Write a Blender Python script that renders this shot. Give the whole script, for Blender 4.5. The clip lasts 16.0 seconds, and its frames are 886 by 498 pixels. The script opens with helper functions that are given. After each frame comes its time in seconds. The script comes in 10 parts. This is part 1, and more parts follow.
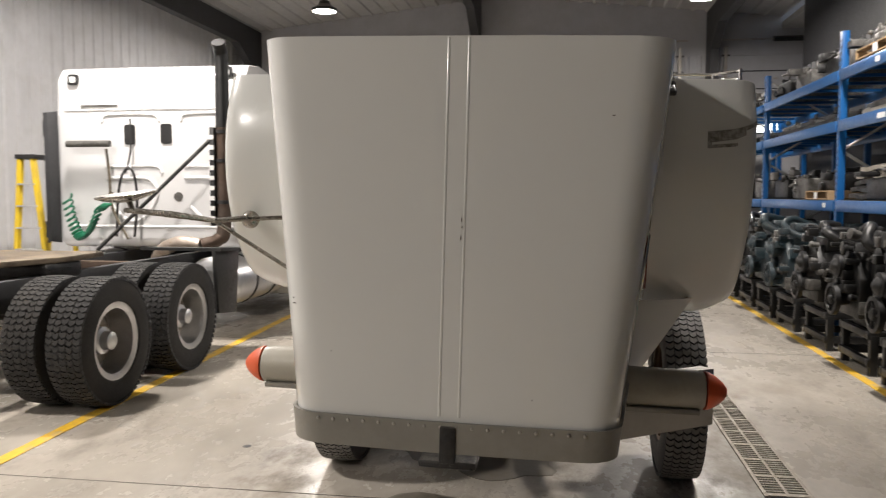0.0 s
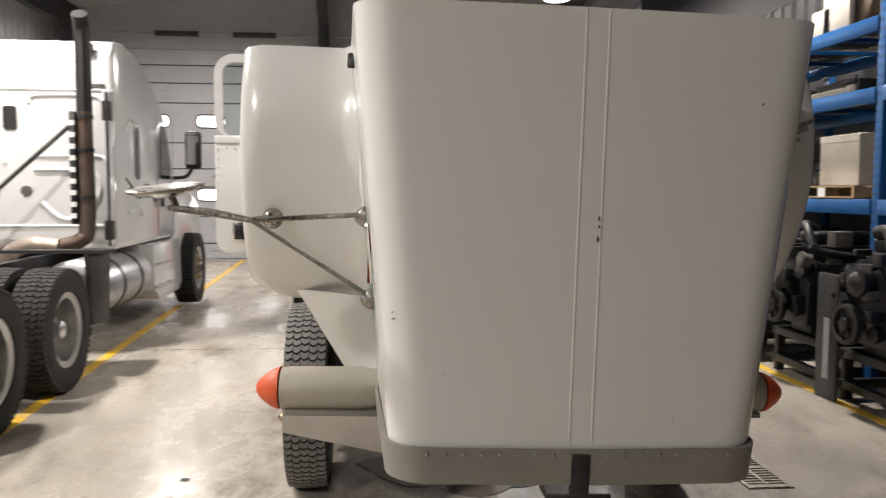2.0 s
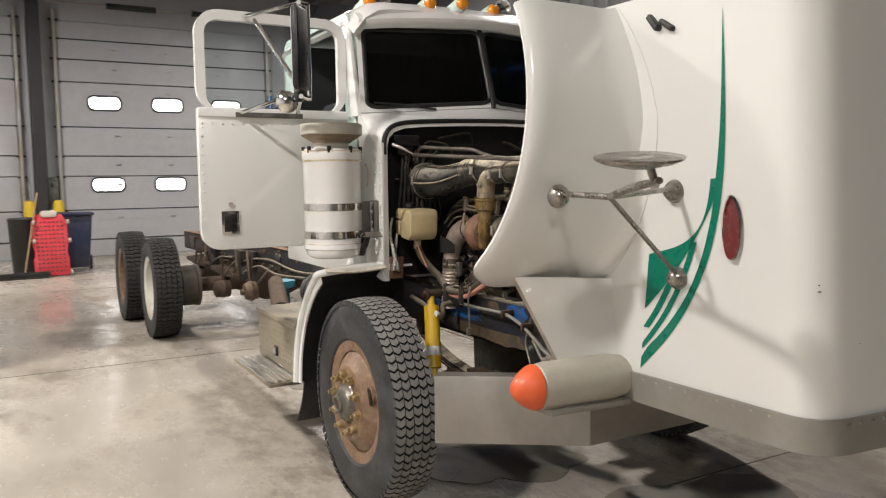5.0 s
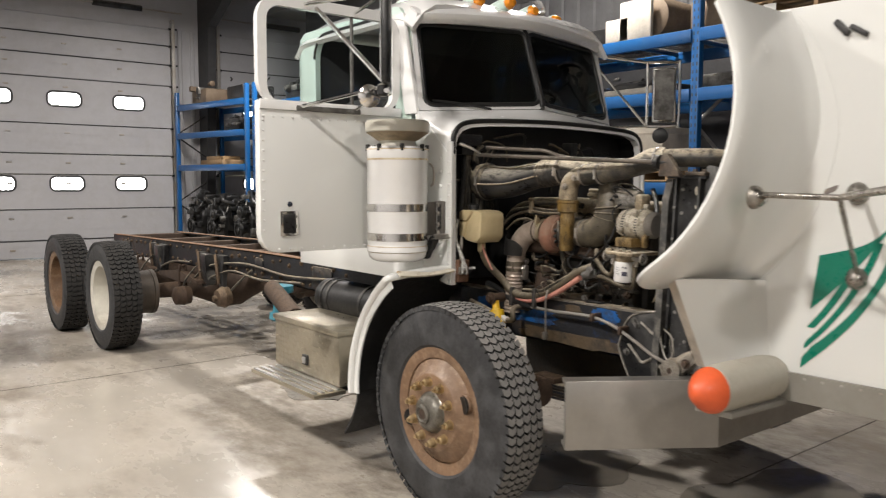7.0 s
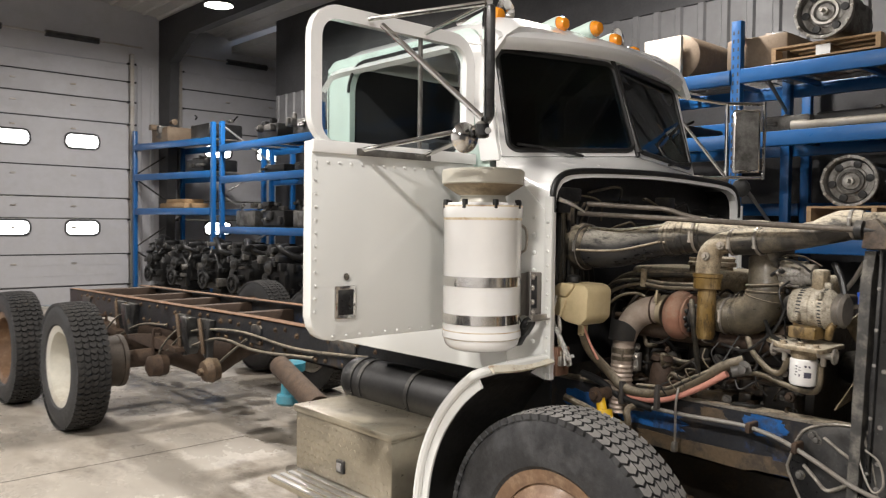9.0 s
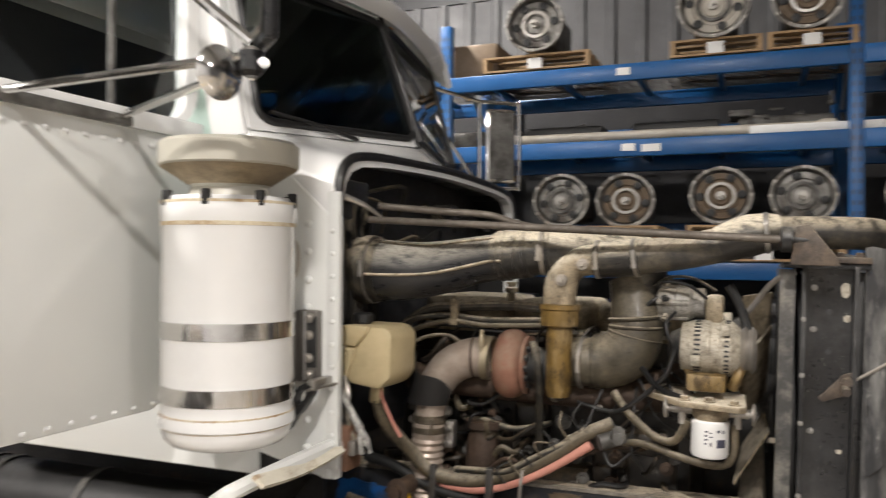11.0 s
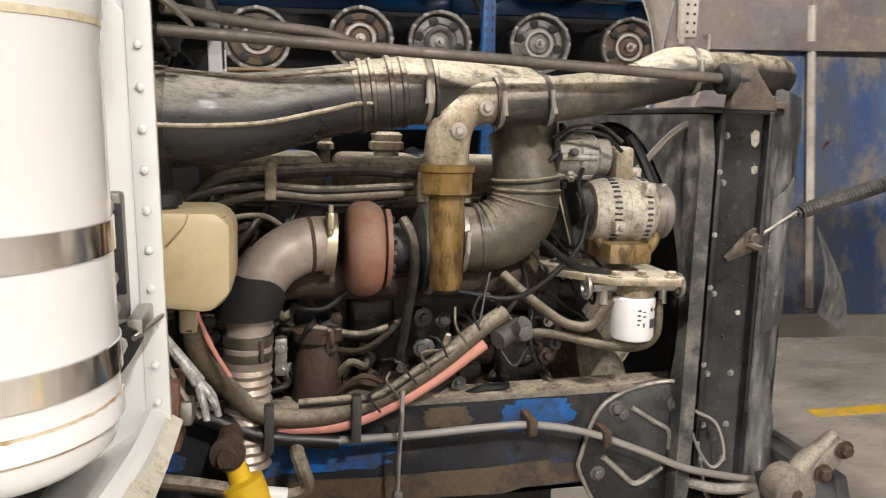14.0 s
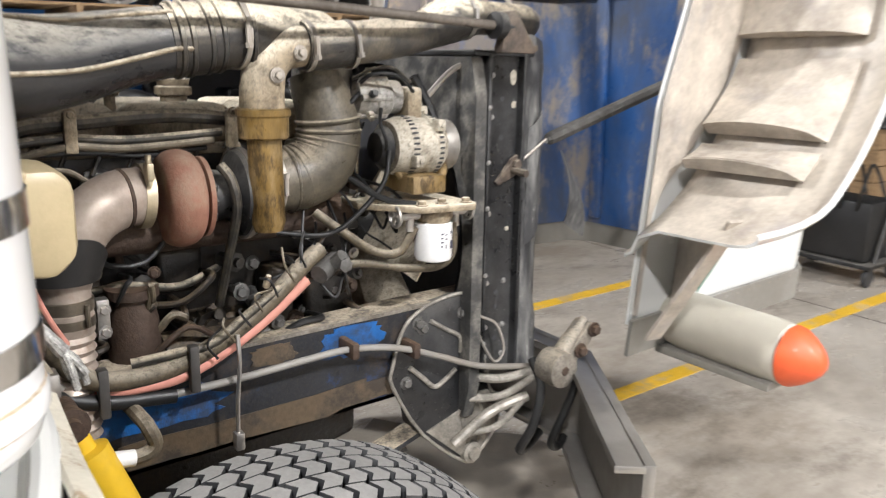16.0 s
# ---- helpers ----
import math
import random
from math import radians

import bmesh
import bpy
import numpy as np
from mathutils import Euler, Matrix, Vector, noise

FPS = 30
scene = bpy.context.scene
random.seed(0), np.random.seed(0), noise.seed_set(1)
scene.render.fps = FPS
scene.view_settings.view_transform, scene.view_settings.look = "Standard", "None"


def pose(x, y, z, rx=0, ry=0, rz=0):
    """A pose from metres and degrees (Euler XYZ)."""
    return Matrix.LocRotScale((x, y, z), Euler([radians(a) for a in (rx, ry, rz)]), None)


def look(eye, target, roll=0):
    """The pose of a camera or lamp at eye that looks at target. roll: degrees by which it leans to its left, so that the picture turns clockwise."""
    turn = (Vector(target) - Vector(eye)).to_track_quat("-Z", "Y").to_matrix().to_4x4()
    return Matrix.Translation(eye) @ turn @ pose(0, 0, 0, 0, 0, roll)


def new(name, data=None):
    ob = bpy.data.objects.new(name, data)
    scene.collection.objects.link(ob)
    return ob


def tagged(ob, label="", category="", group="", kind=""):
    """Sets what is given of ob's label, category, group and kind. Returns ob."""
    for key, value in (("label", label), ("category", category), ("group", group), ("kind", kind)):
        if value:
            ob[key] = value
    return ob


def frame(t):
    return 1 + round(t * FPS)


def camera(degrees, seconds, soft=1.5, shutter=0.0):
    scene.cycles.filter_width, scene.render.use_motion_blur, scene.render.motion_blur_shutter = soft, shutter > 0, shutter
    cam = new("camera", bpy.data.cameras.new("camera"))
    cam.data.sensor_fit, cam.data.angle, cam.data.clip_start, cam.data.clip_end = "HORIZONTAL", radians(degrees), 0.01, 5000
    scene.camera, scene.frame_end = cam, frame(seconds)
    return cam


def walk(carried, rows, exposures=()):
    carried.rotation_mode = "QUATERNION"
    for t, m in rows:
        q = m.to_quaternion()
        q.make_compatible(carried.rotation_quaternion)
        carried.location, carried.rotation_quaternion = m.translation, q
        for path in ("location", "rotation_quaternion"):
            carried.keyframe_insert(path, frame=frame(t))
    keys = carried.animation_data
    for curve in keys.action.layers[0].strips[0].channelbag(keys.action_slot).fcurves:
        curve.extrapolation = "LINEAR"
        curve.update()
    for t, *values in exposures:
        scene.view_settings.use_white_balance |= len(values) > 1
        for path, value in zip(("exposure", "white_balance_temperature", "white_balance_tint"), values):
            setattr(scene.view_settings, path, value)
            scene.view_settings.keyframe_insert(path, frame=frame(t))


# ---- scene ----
cam = camera(59.1, 16.0, soft=1.15, shutter=0.5)
PATH = [
    (0, (0.335, 0.882, 1.676), (0.03, 2.854, 1.538), 0.1),
    (0.5, (0.133, 0.913, 1.669), (-0.011, 2.903, 1.524), -0.0),
    (1, (-0.054, 1.02, 1.655), (-0.083, 3.015, 1.505), -0.2),
    (1.5, (-0.307, 1.121, 1.674), (-0.274, 3.115, 1.518), -0.2),
    (2, (-0.644, 1.223, 1.671), (-0.47, 3.21, 1.523), 0.3),
    (2.5, (-0.885, 1.478, 1.645), (-0.384, 3.408, 1.493), 0.2),
    (3, (-1.203, 1.668, 1.647), (-0.532, 3.547, 1.497), 0.6),
    (3.5, (-1.598, 1.75, 1.627), (-0.884, 3.612, 1.474), 0.5),
    (4, (-1.958, 1.87, 1.595), (-1.191, 3.711, 1.446), 0.7),
    (4.2, (-2.09, 1.935, 1.607), (-1.298, 3.764, 1.446), 0.2),
    (6.3, (-3.209, 2.392, 1.643), (-1.976, 3.958, 1.475), 0.2),
    (6.5, (-3.277, 2.491, 1.644), (-2.039, 4.053, 1.474), 0.2),
    (7, (-3.375, 2.776, 1.614), (-2.13, 4.332, 1.443), 0.2),
    (7.5, (-3.407, 3.07, 1.678), (-2.16, 4.624, 1.506), 0.2),
    (8, (-3.378, 3.366, 1.709), (-2.124, 4.918, 1.57), 0.1),
    (8.2, (-3.363, 3.461, 1.718), (-2.096, 5.004, 1.598), 0.3),
    (10.3, (-2.837, 4.624, 1.68), (-1.231, 5.816, 1.694), 0.3),
    (10.5, (-2.737, 4.723, 1.682), (-1.069, 5.826, 1.691), 0.6),
    (11, (-2.576, 4.91, 1.661), (-0.723, 5.664, 1.675), 0.4),
    (11.5, (-2.451, 5.126, 1.664), (-0.496, 5.551, 1.677), 0.5),
    (12, (-2.291, 5.275, 1.636), (-0.297, 5.428, 1.629), 0.5),
    (12.5, (-2.1, 5.398, 1.626), (-0.101, 5.385, 1.557), 0.4),
    (13, (-2.026, 5.486, 1.618), (-0.038, 5.368, 1.431), 0.4),
    (13.5, (-2.01, 5.629, 1.628), (-0.048, 5.393, 1.318), 0.5),
    (14, (-2.002, 5.744, 1.635), (-0.074, 5.346, 1.283), 0.7),
    (14.5, (-1.891, 5.817, 1.61), (-0.006, 5.259, 1.243), 0.6),
    (15, (-1.794, 5.815, 1.577), (0.034, 5.138, 1.131), 0.9),
    (15.5, (-1.864, 5.876, 1.595), (-0.171, 4.945, 1.08), 0.8),
    (16, (-1.976, 6.081, 1.652), (-0.42, 4.927, 1.152), 0.8),
]
EXPOSURES = [(0, -0.04, 6620, 12.2), (2.0, 0.0, 6600, 12), (3.0, 0.15, 6600, 11.5), (4, -0.06, 6600, 11.5), (6.5, -0.14, 6600, 11.5), (8, -0.04, 6550, 11.5), (10.5, -0.02, 6500, 11.5), (12.5, 0.44, 6550, 12.5), (14.5, 0.38, 6500, 12), (15.3, 0.62, 6200, 11), (16, 0.74, 6050, 11)]
walk(cam, [(t, look(eye, target, roll)) for t, eye, target, roll in PATH], exposures=EXPOSURES)

# ---- world and lamps ----
world = bpy.data.worlds.new("daylight")
scene.world = world
world.use_nodes = True
_bg = world.node_tree.nodes["Background"]
_sky = world.node_tree.nodes.new("ShaderNodeTexSky")
_sky.sky_type, _sky.sun_disc = "NISHITA", False
_sky.sun_elevation, _sky.sun_rotation = radians(25), radians(200)
world.node_tree.links.new(_sky.outputs["Color"], _bg.inputs["Color"])
_bg.inputs["Strength"].default_value = 0.12

# the second is added to light door and engine; the last two are assumed
LAMPS = [(-4.8, -1.6, 330), (-5.0, 4.2, 380), (-4.6, 8.6, 400), (-4.4, 16.1, 330), (2.8, 8.6, 330), (2.8, 16.1, 330)]
LAMP_Z, LAMP_COLOUR = 5.3, (1.0, 0.955, 0.90)
for x, y, watts in LAMPS:
    bulb = bpy.data.lights.new("high_bay_bulb", "AREA")
    bulb.shape, bulb.size, bulb.energy, bulb.color = "DISK", 0.42, watts, LAMP_COLOUR
    new("high_bay_bulb", bulb).matrix_basis = pose(x, y, LAMP_Z - 0.02)

# ---- building helpers ----
ORIGIN = {}
SEAT = [Matrix.Identity(4)]


def seat(*rows):
    """Where what is built next sits: three rows of an affine matrix that carries its own datum into the hall; none: the hall's own."""
    SEAT[0] = Matrix((*rows, (0, 0, 0, 1))) if rows else Matrix.Identity(4)


def thing(name, at=(0, 0, 0), label="", category="", group="", kind=""):
    """An Empty at a thing's base."""
    ob = new(name)
    at = SEAT[0] @ Vector(at)
    ob.location = at
    ob.empty_display_size = 0.1
    ORIGIN[ob] = Vector(at)
    return tagged(ob, label, category, group, kind)


def mesh_of(name, bm, material, shift=None, smooth=35):
    if shift is not None:
        bmesh.ops.translate(bm, verts=bm.verts, vec=-shift)
    bmesh.ops.recalc_face_normals(bm, faces=bm.faces)
    me = bpy.data.meshes.new(name)
    bm.to_mesh(me)
    bm.free()
    for m in (material if isinstance(material, (list, tuple)) else [material]):
        me.materials.append(m)
    if smooth:
        me.polygons.foreach_set("use_smooth", [True] * len(me.polygons))
        me.set_sharp_from_angle(angle=radians(smooth))
    return me


def part(name, bm, material, parent, label="", smooth=35):
    """One mesh under a thing or a part; the bmesh is in metres from the seat's datum."""
    bm.transform(SEAT[0])
    ob = new(name, mesh_of(name, bm, material, ORIGIN[parent], smooth))
    ob.parent = parent
    ORIGIN[ob] = ORIGIN[parent]
    return tagged(ob, label)


def solid(name, bm, material, label="", category="", group="", kind="", smooth=35):
    """One mesh that is a thing by itself, its origin at its base."""
    bm.transform(SEAT[0])
    lo = Vector([min(v.co[i] for v in bm.verts) for i in range(3)])
    hi = Vector([max(v.co[i] for v in bm.verts) for i in range(3)])
    at = Vector(((lo.x + hi.x) / 2, (lo.y + hi.y) / 2, lo.z))
    ob = new(name, mesh_of(name, bm, material, at, smooth))
    ob.location = at
    ORIGIN[ob] = at
    return tagged(ob, label, category, group, kind)


def B():
    return bmesh.new()


def box(bm, x0, x1, y0, y1, z0, z1, r=0.0, seg=2, m=None):
    """A box, its edges rounded by r."""
    c = Matrix.Translation(((x0 + x1) / 2, (y0 + y1) / 2, (z0 + z1) / 2)) @ Matrix.Diagonal((abs(x1 - x0), abs(y1 - y0), abs(z1 - z0), 1))
    t = bmesh.new()
    bmesh.ops.create_cube(t, size=1, matrix=c)
    if r > 0:
        bmesh.ops.bevel(t, geom=t.edges[:], offset=min(r, 0.49 * min(abs(x1 - x0), abs(y1 - y0), abs(z1 - z0))), segments=seg, affect="EDGES", profile=0.5)
    if m is not None:
        t.transform(m)
    return join(bm, t)


def join(bm, t):
    """Adds t's geometry to bm."""
    vs = [bm.verts.new(v.co) for v in t.verts]
    t.verts.index_update()
    for f in t.faces:
        bm.faces.new([vs[v.index] for v in f.verts]).material_index = f.material_index
    t.free()
    return bm


def axes(p, q):
    d = (Vector(q) - Vector(p)).normalized()
    u = d.orthogonal().normalized()
    return d, u, d.cross(u)


def lathe(bm, p, q, rings, seg=24, cap=True):
    """Rings (s, r) about the line from p to q: s metres from p, radius r."""
    d, u, w = axes(p, q)
    p = Vector(p)
    loops = []
    for s, r in rings:
        loops.append([bm.verts.new(p + d * s + (u * math.cos(a) + w * math.sin(a)) * max(r, 1e-4)) for a in [2 * math.pi * k / seg for k in range(seg)]])
    for a, b in zip(loops, loops[1:]):
        for k in range(seg):
            bm.faces.new((a[k], a[(k + 1) % seg], b[(k + 1) % seg], b[k]))
    if cap:
        bm.faces.new(loops[0][::-1])
        bm.faces.new(loops[-1])
    return bm


def rod(bm, p, q, r, seg=12, r2=None):
    n = (Vector(q) - Vector(p)).length
    return lathe(bm, p, q, [(0, r), (n, r if r2 is None else r2)], seg)


def curve_points(pts, n=8):
    """A smooth line through the points."""
    P = [Vector(p) for p in pts]
    P = [2 * P[0] - P[1]] + P + [2 * P[-1] - P[-2]]
    out = []
    for i in range(1, len(P) - 2):
        a, b, c, d = P[i - 1:i + 3]
        for k in range(n):
            t = k / n
            out.append(0.5 * ((2 * b) + (c - a) * t + (2 * a - 5 * b + 4 * c - d) * t * t + (3 * b - a - 3 * c + d) * t ** 3))
    out.append(P[-2])
    return out


def tube(bm, pts, r, seg=10, n=8, smooth=True, cap=True):
    """A pipe along pts; r is a radius, or one for each point given."""
    line = curve_points(pts, n) if smooth else [Vector(p) for p in pts]
    if isinstance(r, (list, tuple)):
        k = (len(line) - 1) / (len(r) - 1)
        rs = [r[min(int(i / k), len(r) - 2)] + (r[min(int(i / k), len(r) - 2) + 1] - r[min(int(i / k), len(r) - 2)]) * (i / k - min(int(i / k), len(r) - 2)) for i in range(len(line))]
    else:
        rs = [r] * len(line)
    u, loops = None, []
    for i, p in enumerate(line):
        d = (line[min(i + 1, len(line) - 1)] - line[max(i - 1, 0)]).normalized()
        u = d.orthogonal().normalized() if u is None else (u - d * u.dot(d)).normalized()
        w = d.cross(u)
        loops.append([bm.verts.new(p + (u * math.cos(a) + w * math.sin(a)) * rs[i]) for a in [2 * math.pi * k / seg for k in range(seg)]])
    for a, b in zip(loops, loops[1:]):
        for k in range(seg):
            bm.faces.new((a[k], a[(k + 1) % seg], b[(k + 1) % seg], b[k]))
    if cap:
        bm.faces.new(loops[0][::-1])
        bm.faces.new(loops[-1])
    return bm


def prism(bm, poly, axis, a, b, r=0.0):
    """A polygon in the two other axes (in their order), drawn out along axis from a to b."""
    t = bmesh.new()

    def at(u, v, s):
        return {"x": (s, u, v), "y": (u, s, v), "z": (u, v, s)}[axis]
    lo = [t.verts.new(at(u, v, a)) for u, v in poly]
    hi = [t.verts.new(at(u, v, b)) for u, v in poly]
    t.faces.new(lo)
    t.faces.new(hi[::-1])
    for k in range(len(poly)):
        n = (k + 1) % len(poly)
        t.faces.new((lo[k], hi[k], hi[n], lo[n]))
    if r > 0:
        bmesh.ops.bevel(t, geom=t.edges[:], offset=r, segments=2, affect="EDGES", profile=0.5)
    return join(bm, t)


def sheet(bm, fn, nu, nv, thick=0.0, inner=0):
    """A surface fn(u, v), u and v from 0 to 1, given a thickness inwards; the inner skin takes material slot `inner`."""
    P = [[Vector(fn(i / nu, j / nv)) for j in range(nv + 1)] for i in range(nu + 1)]
    out = [[bm.verts.new(p) for p in row] for row in P]
    for i in range(nu):
        for j in range(nv):
            bm.faces.new((out[i][j], out[i + 1][j], out[i + 1][j + 1], out[i][j + 1]))
    if thick:
        def nrm(i, j):
            a = P[min(i + 1, nu)][j] - P[max(i - 1, 0)][j]
            b = P[i][min(j + 1, nv)] - P[i][max(j - 1, 0)]
            return a.cross(b).normalized()
        back = [[bm.verts.new(P[i][j] - nrm(i, j) * thick) for j in range(nv + 1)] for i in range(nu + 1)]
        for i in range(nu):
            for j in range(nv):
                bm.faces.new((back[i][j], back[i][j + 1], back[i + 1][j + 1], back[i + 1][j])).material_index = inner
        for i in range(nu):
            for j in (0, nv):
                bm.faces.new((out[i][j], out[i + 1][j], back[i + 1][j], back[i][j]))
        for j in range(nv):
            for i in (0, nu):
                bm.faces.new((out[i][j], out[i][j + 1], back[i][j + 1], back[i][j]))
    return bm


def rounded(w, h, r, n=5, cx=0.0, cy=0.0):
    """Corners of a rounded rectangle."""
    out = []
    for sx, sy, a0 in ((1, 1, 0), (-1, 1, 90), (-1, -1, 180), (1, -1, 270)):
        for k in range(n + 1):
            a = radians(a0 + 90 * k / n)
            out.append((cx + sx * (w / 2 - r) + r * math.cos(a), cy + sy * (h / 2 - r) + r * math.sin(a)))
    return out


def ring_plate(bm, outer, inner, axis, a, b):
    """A plate between two outlines with the same number of points."""
    def at(u, v, s):
        return {"x": (s, u, v), "y": (u, s, v), "z": (u, v, s)}[axis]
    L = [[bm.verts.new(at(u, v, s)) for u, v in loop] for s in (a, b) for loop in (outer, inner)]
    n = len(outer)
    for k in range(n):
        j = (k + 1) % n
        bm.faces.new((L[0][k], L[0][j], L[1][j], L[1][k]))
        bm.faces.new((L[2][k], L[3][k], L[3][j], L[2][j]))
        bm.faces.new((L[0][k], L[2][k], L[2][j], L[0][j]))
        bm.faces.new((L[1][k], L[1][j], L[3][j], L[3][k]))
    return bm


def bolt(bm, p, q, r=0.012):
    """A hexagon head at p that points to q, with a washer."""
    d = (Vector(q) - Vector(p)).normalized()
    lathe(bm, p, Vector(p) + d, [(0, r * 1.5), (r * 0.3, r * 1.5)], 10)
    lathe(bm, Vector(p) + d * r * 0.3, Vector(p) + d, [(0, r), (r * 0.8, r), (r * 0.95, r * 0.8)], 6)
    return bm


def rivets(bm, pts, d, r=0.007):
    for p in pts:
        lathe(bm, p, Vector(p) + Vector(d), [(-0.001, r), (r * 0.45, r * 0.85), (r * 0.7, r * 0.4)], 8)
    return bm


def along(p, q, n):
    p, q = Vector(p), Vector(q)
    return [p + (q - p) * (k / (n - 1)) for k in range(n)]


# ---- materials ----
def surface(name, colour, rough=0.5, metal=0.0, vary=0.12, scale=6.0, dirt=0.0, dirt_colour=(0.16, 0.12, 0.08), dirt_scale=2.5, dirt_edge=(0.45, 0.62), grain=0.15, grain_scale=90.0, stretch=(1, 1, 1), coat=0.0, piece=0.0, dust=0.0, lit_dust_colour=(0.43, 0.375, 0.29), blot=None):
    """Paint, metal, rubber or the like: a base colour that varies at two scales, dirt or wear in patches, and fine relief."""
    mat = bpy.data.materials.new(name)
    mat.use_nodes = True
    t = mat.node_tree
    N, L = t.nodes, t.links
    b = N["Principled BSDF"]
    tc = N.new("ShaderNodeTexCoord")
    mp = N.new("ShaderNodeMapping")
    mp.inputs["Scale"].default_value = stretch
    L.new(tc.outputs["Object"], mp.inputs["Vector"])

    def nz(s, detail=5.0, r=0.6):
        n = N.new("ShaderNodeTexNoise")
        n.inputs["Scale"].default_value, n.inputs["Detail"].default_value, n.inputs["Roughness"].default_value = s, detail, r
        L.new(mp.outputs["Vector"], n.inputs["Vector"])
        return n.outputs["Fac"]

    def ramp(fac, lo, hi, a=0.0, c=1.0):
        m = N.new("ShaderNodeMapRange")
        m.inputs["From Min"].default_value, m.inputs["From Max"].default_value = lo, hi
        m.inputs["To Min"].default_value, m.inputs["To Max"].default_value = a, c
        L.new(fac, m.inputs["Value"])
        return m.outputs["Result"]

    def mix(fac, a, c, mode="MIX"):
        m = N.new("ShaderNodeMix")
        m.data_type, m.blend_type = "RGBA", mode
        for sock, v in ((m.inputs[0], fac), (m.inputs[6], a), (m.inputs[7], c)):
            if isinstance(v, (int, float)):
                sock.default_value = v
            elif isinstance(v, tuple):
                sock.default_value = (*v, 1)
            else:
                L.new(v, sock)
        return m.outputs[2]
    big, fine = nz(scale), nz(scale * 7, 4.0)
    lo = tuple(c * (1 - vary) for c in colour)
    hi = tuple(min(1.0, c * (1 + vary)) for c in colour)
    col = mix(ramp(big, 0.3, 0.7), lo, hi)
    col = mix(ramp(fine, 0.35, 0.75, 0.0, vary * 1.5), col, tuple(c * 0.55 for c in colour))
    if piece:
        oi = N.new("ShaderNodeObjectInfo")
        col = mix(ramp(oi.outputs["Random"], 0, 1, 0, piece), col, tuple(c * 0.5 for c in colour))
    wob = min(0.09, 0.01 + vary * 0.6)
    rgh = ramp(fine, 0.3, 0.7, max(0.02, rough - wob), min(1, rough + wob))
    if dirt:
        patch = nz(dirt_scale, 8.0, 0.7)
        mask = ramp(patch, dirt_edge[0], dirt_edge[1], 0.0, dirt)
        col = mix(mask, col, dirt_colour)
        rgh = mix(mask, rgh, (0.85, 0.85, 0.85))
        if metal:
            L.new(ramp(mask, 0, 1, metal, 0.0), b.inputs["Metallic"])
    if blot:
        # a second, finer layer of stains: colour, scale, edges, amount
        m2 = ramp(nz(blot[1], 9.0, 0.75), blot[2][0], blot[2][1], 0.0, blot[3])
        col = mix(m2, col, blot[0])
        rgh = mix(m2, rgh, (0.6, 0.6, 0.6))
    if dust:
        # settled dust on what faces up, patchy; its pale colour adds overhead light too
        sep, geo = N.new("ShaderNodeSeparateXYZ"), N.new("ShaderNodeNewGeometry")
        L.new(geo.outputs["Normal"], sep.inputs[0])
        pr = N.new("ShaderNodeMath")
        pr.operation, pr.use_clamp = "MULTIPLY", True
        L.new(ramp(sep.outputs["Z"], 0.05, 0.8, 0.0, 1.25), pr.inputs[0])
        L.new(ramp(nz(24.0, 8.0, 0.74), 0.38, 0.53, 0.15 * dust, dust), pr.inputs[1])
        col = mix(pr.outputs[0], col, lit_dust_colour)
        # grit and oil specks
        col = mix(ramp(nz(130.0, 6.0, 0.8), 0.50, 0.64, 0.0, 0.55), col, tuple(c * 0.09 for c in lit_dust_colour))
        col = mix(ramp(nz(38.0, 8.0, 0.8), 0.52, 0.66, 0.0, 0.45), col, tuple(c * 0.05 for c in lit_dust_colour))
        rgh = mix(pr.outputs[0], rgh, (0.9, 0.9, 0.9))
    L.new(col, b.inputs["Base Color"])
    L.new(rgh, b.inputs["Roughness"])
    if not (dirt and metal):
        b.inputs["Metallic"].default_value = metal
    b.inputs["Coat Weight"].default_value = coat
    b.inputs["Coat Roughness"].default_value = 0.12
    if grain:
        bp = N.new("ShaderNodeBump")
        bp.inputs["Strength"].default_value, bp.inputs["Distance"].default_value = grain, 0.004
        L.new(nz(grain_scale, 3.0), bp.inputs["Height"])
        L.new(bp.outputs["Normal"], b.inputs["Normal"])
    return mat


def glowing(name, colour, strength):
    mat = bpy.data.materials.new(name)
    mat.use_nodes = True
    b = mat.node_tree.nodes["Principled BSDF"]
    b.inputs["Base Color"].default_value = (*colour, 1)
    b.inputs["Emission Color"].default_value = (*colour, 1)
    b.inputs["Emission Strength"].default_value = strength
    return mat


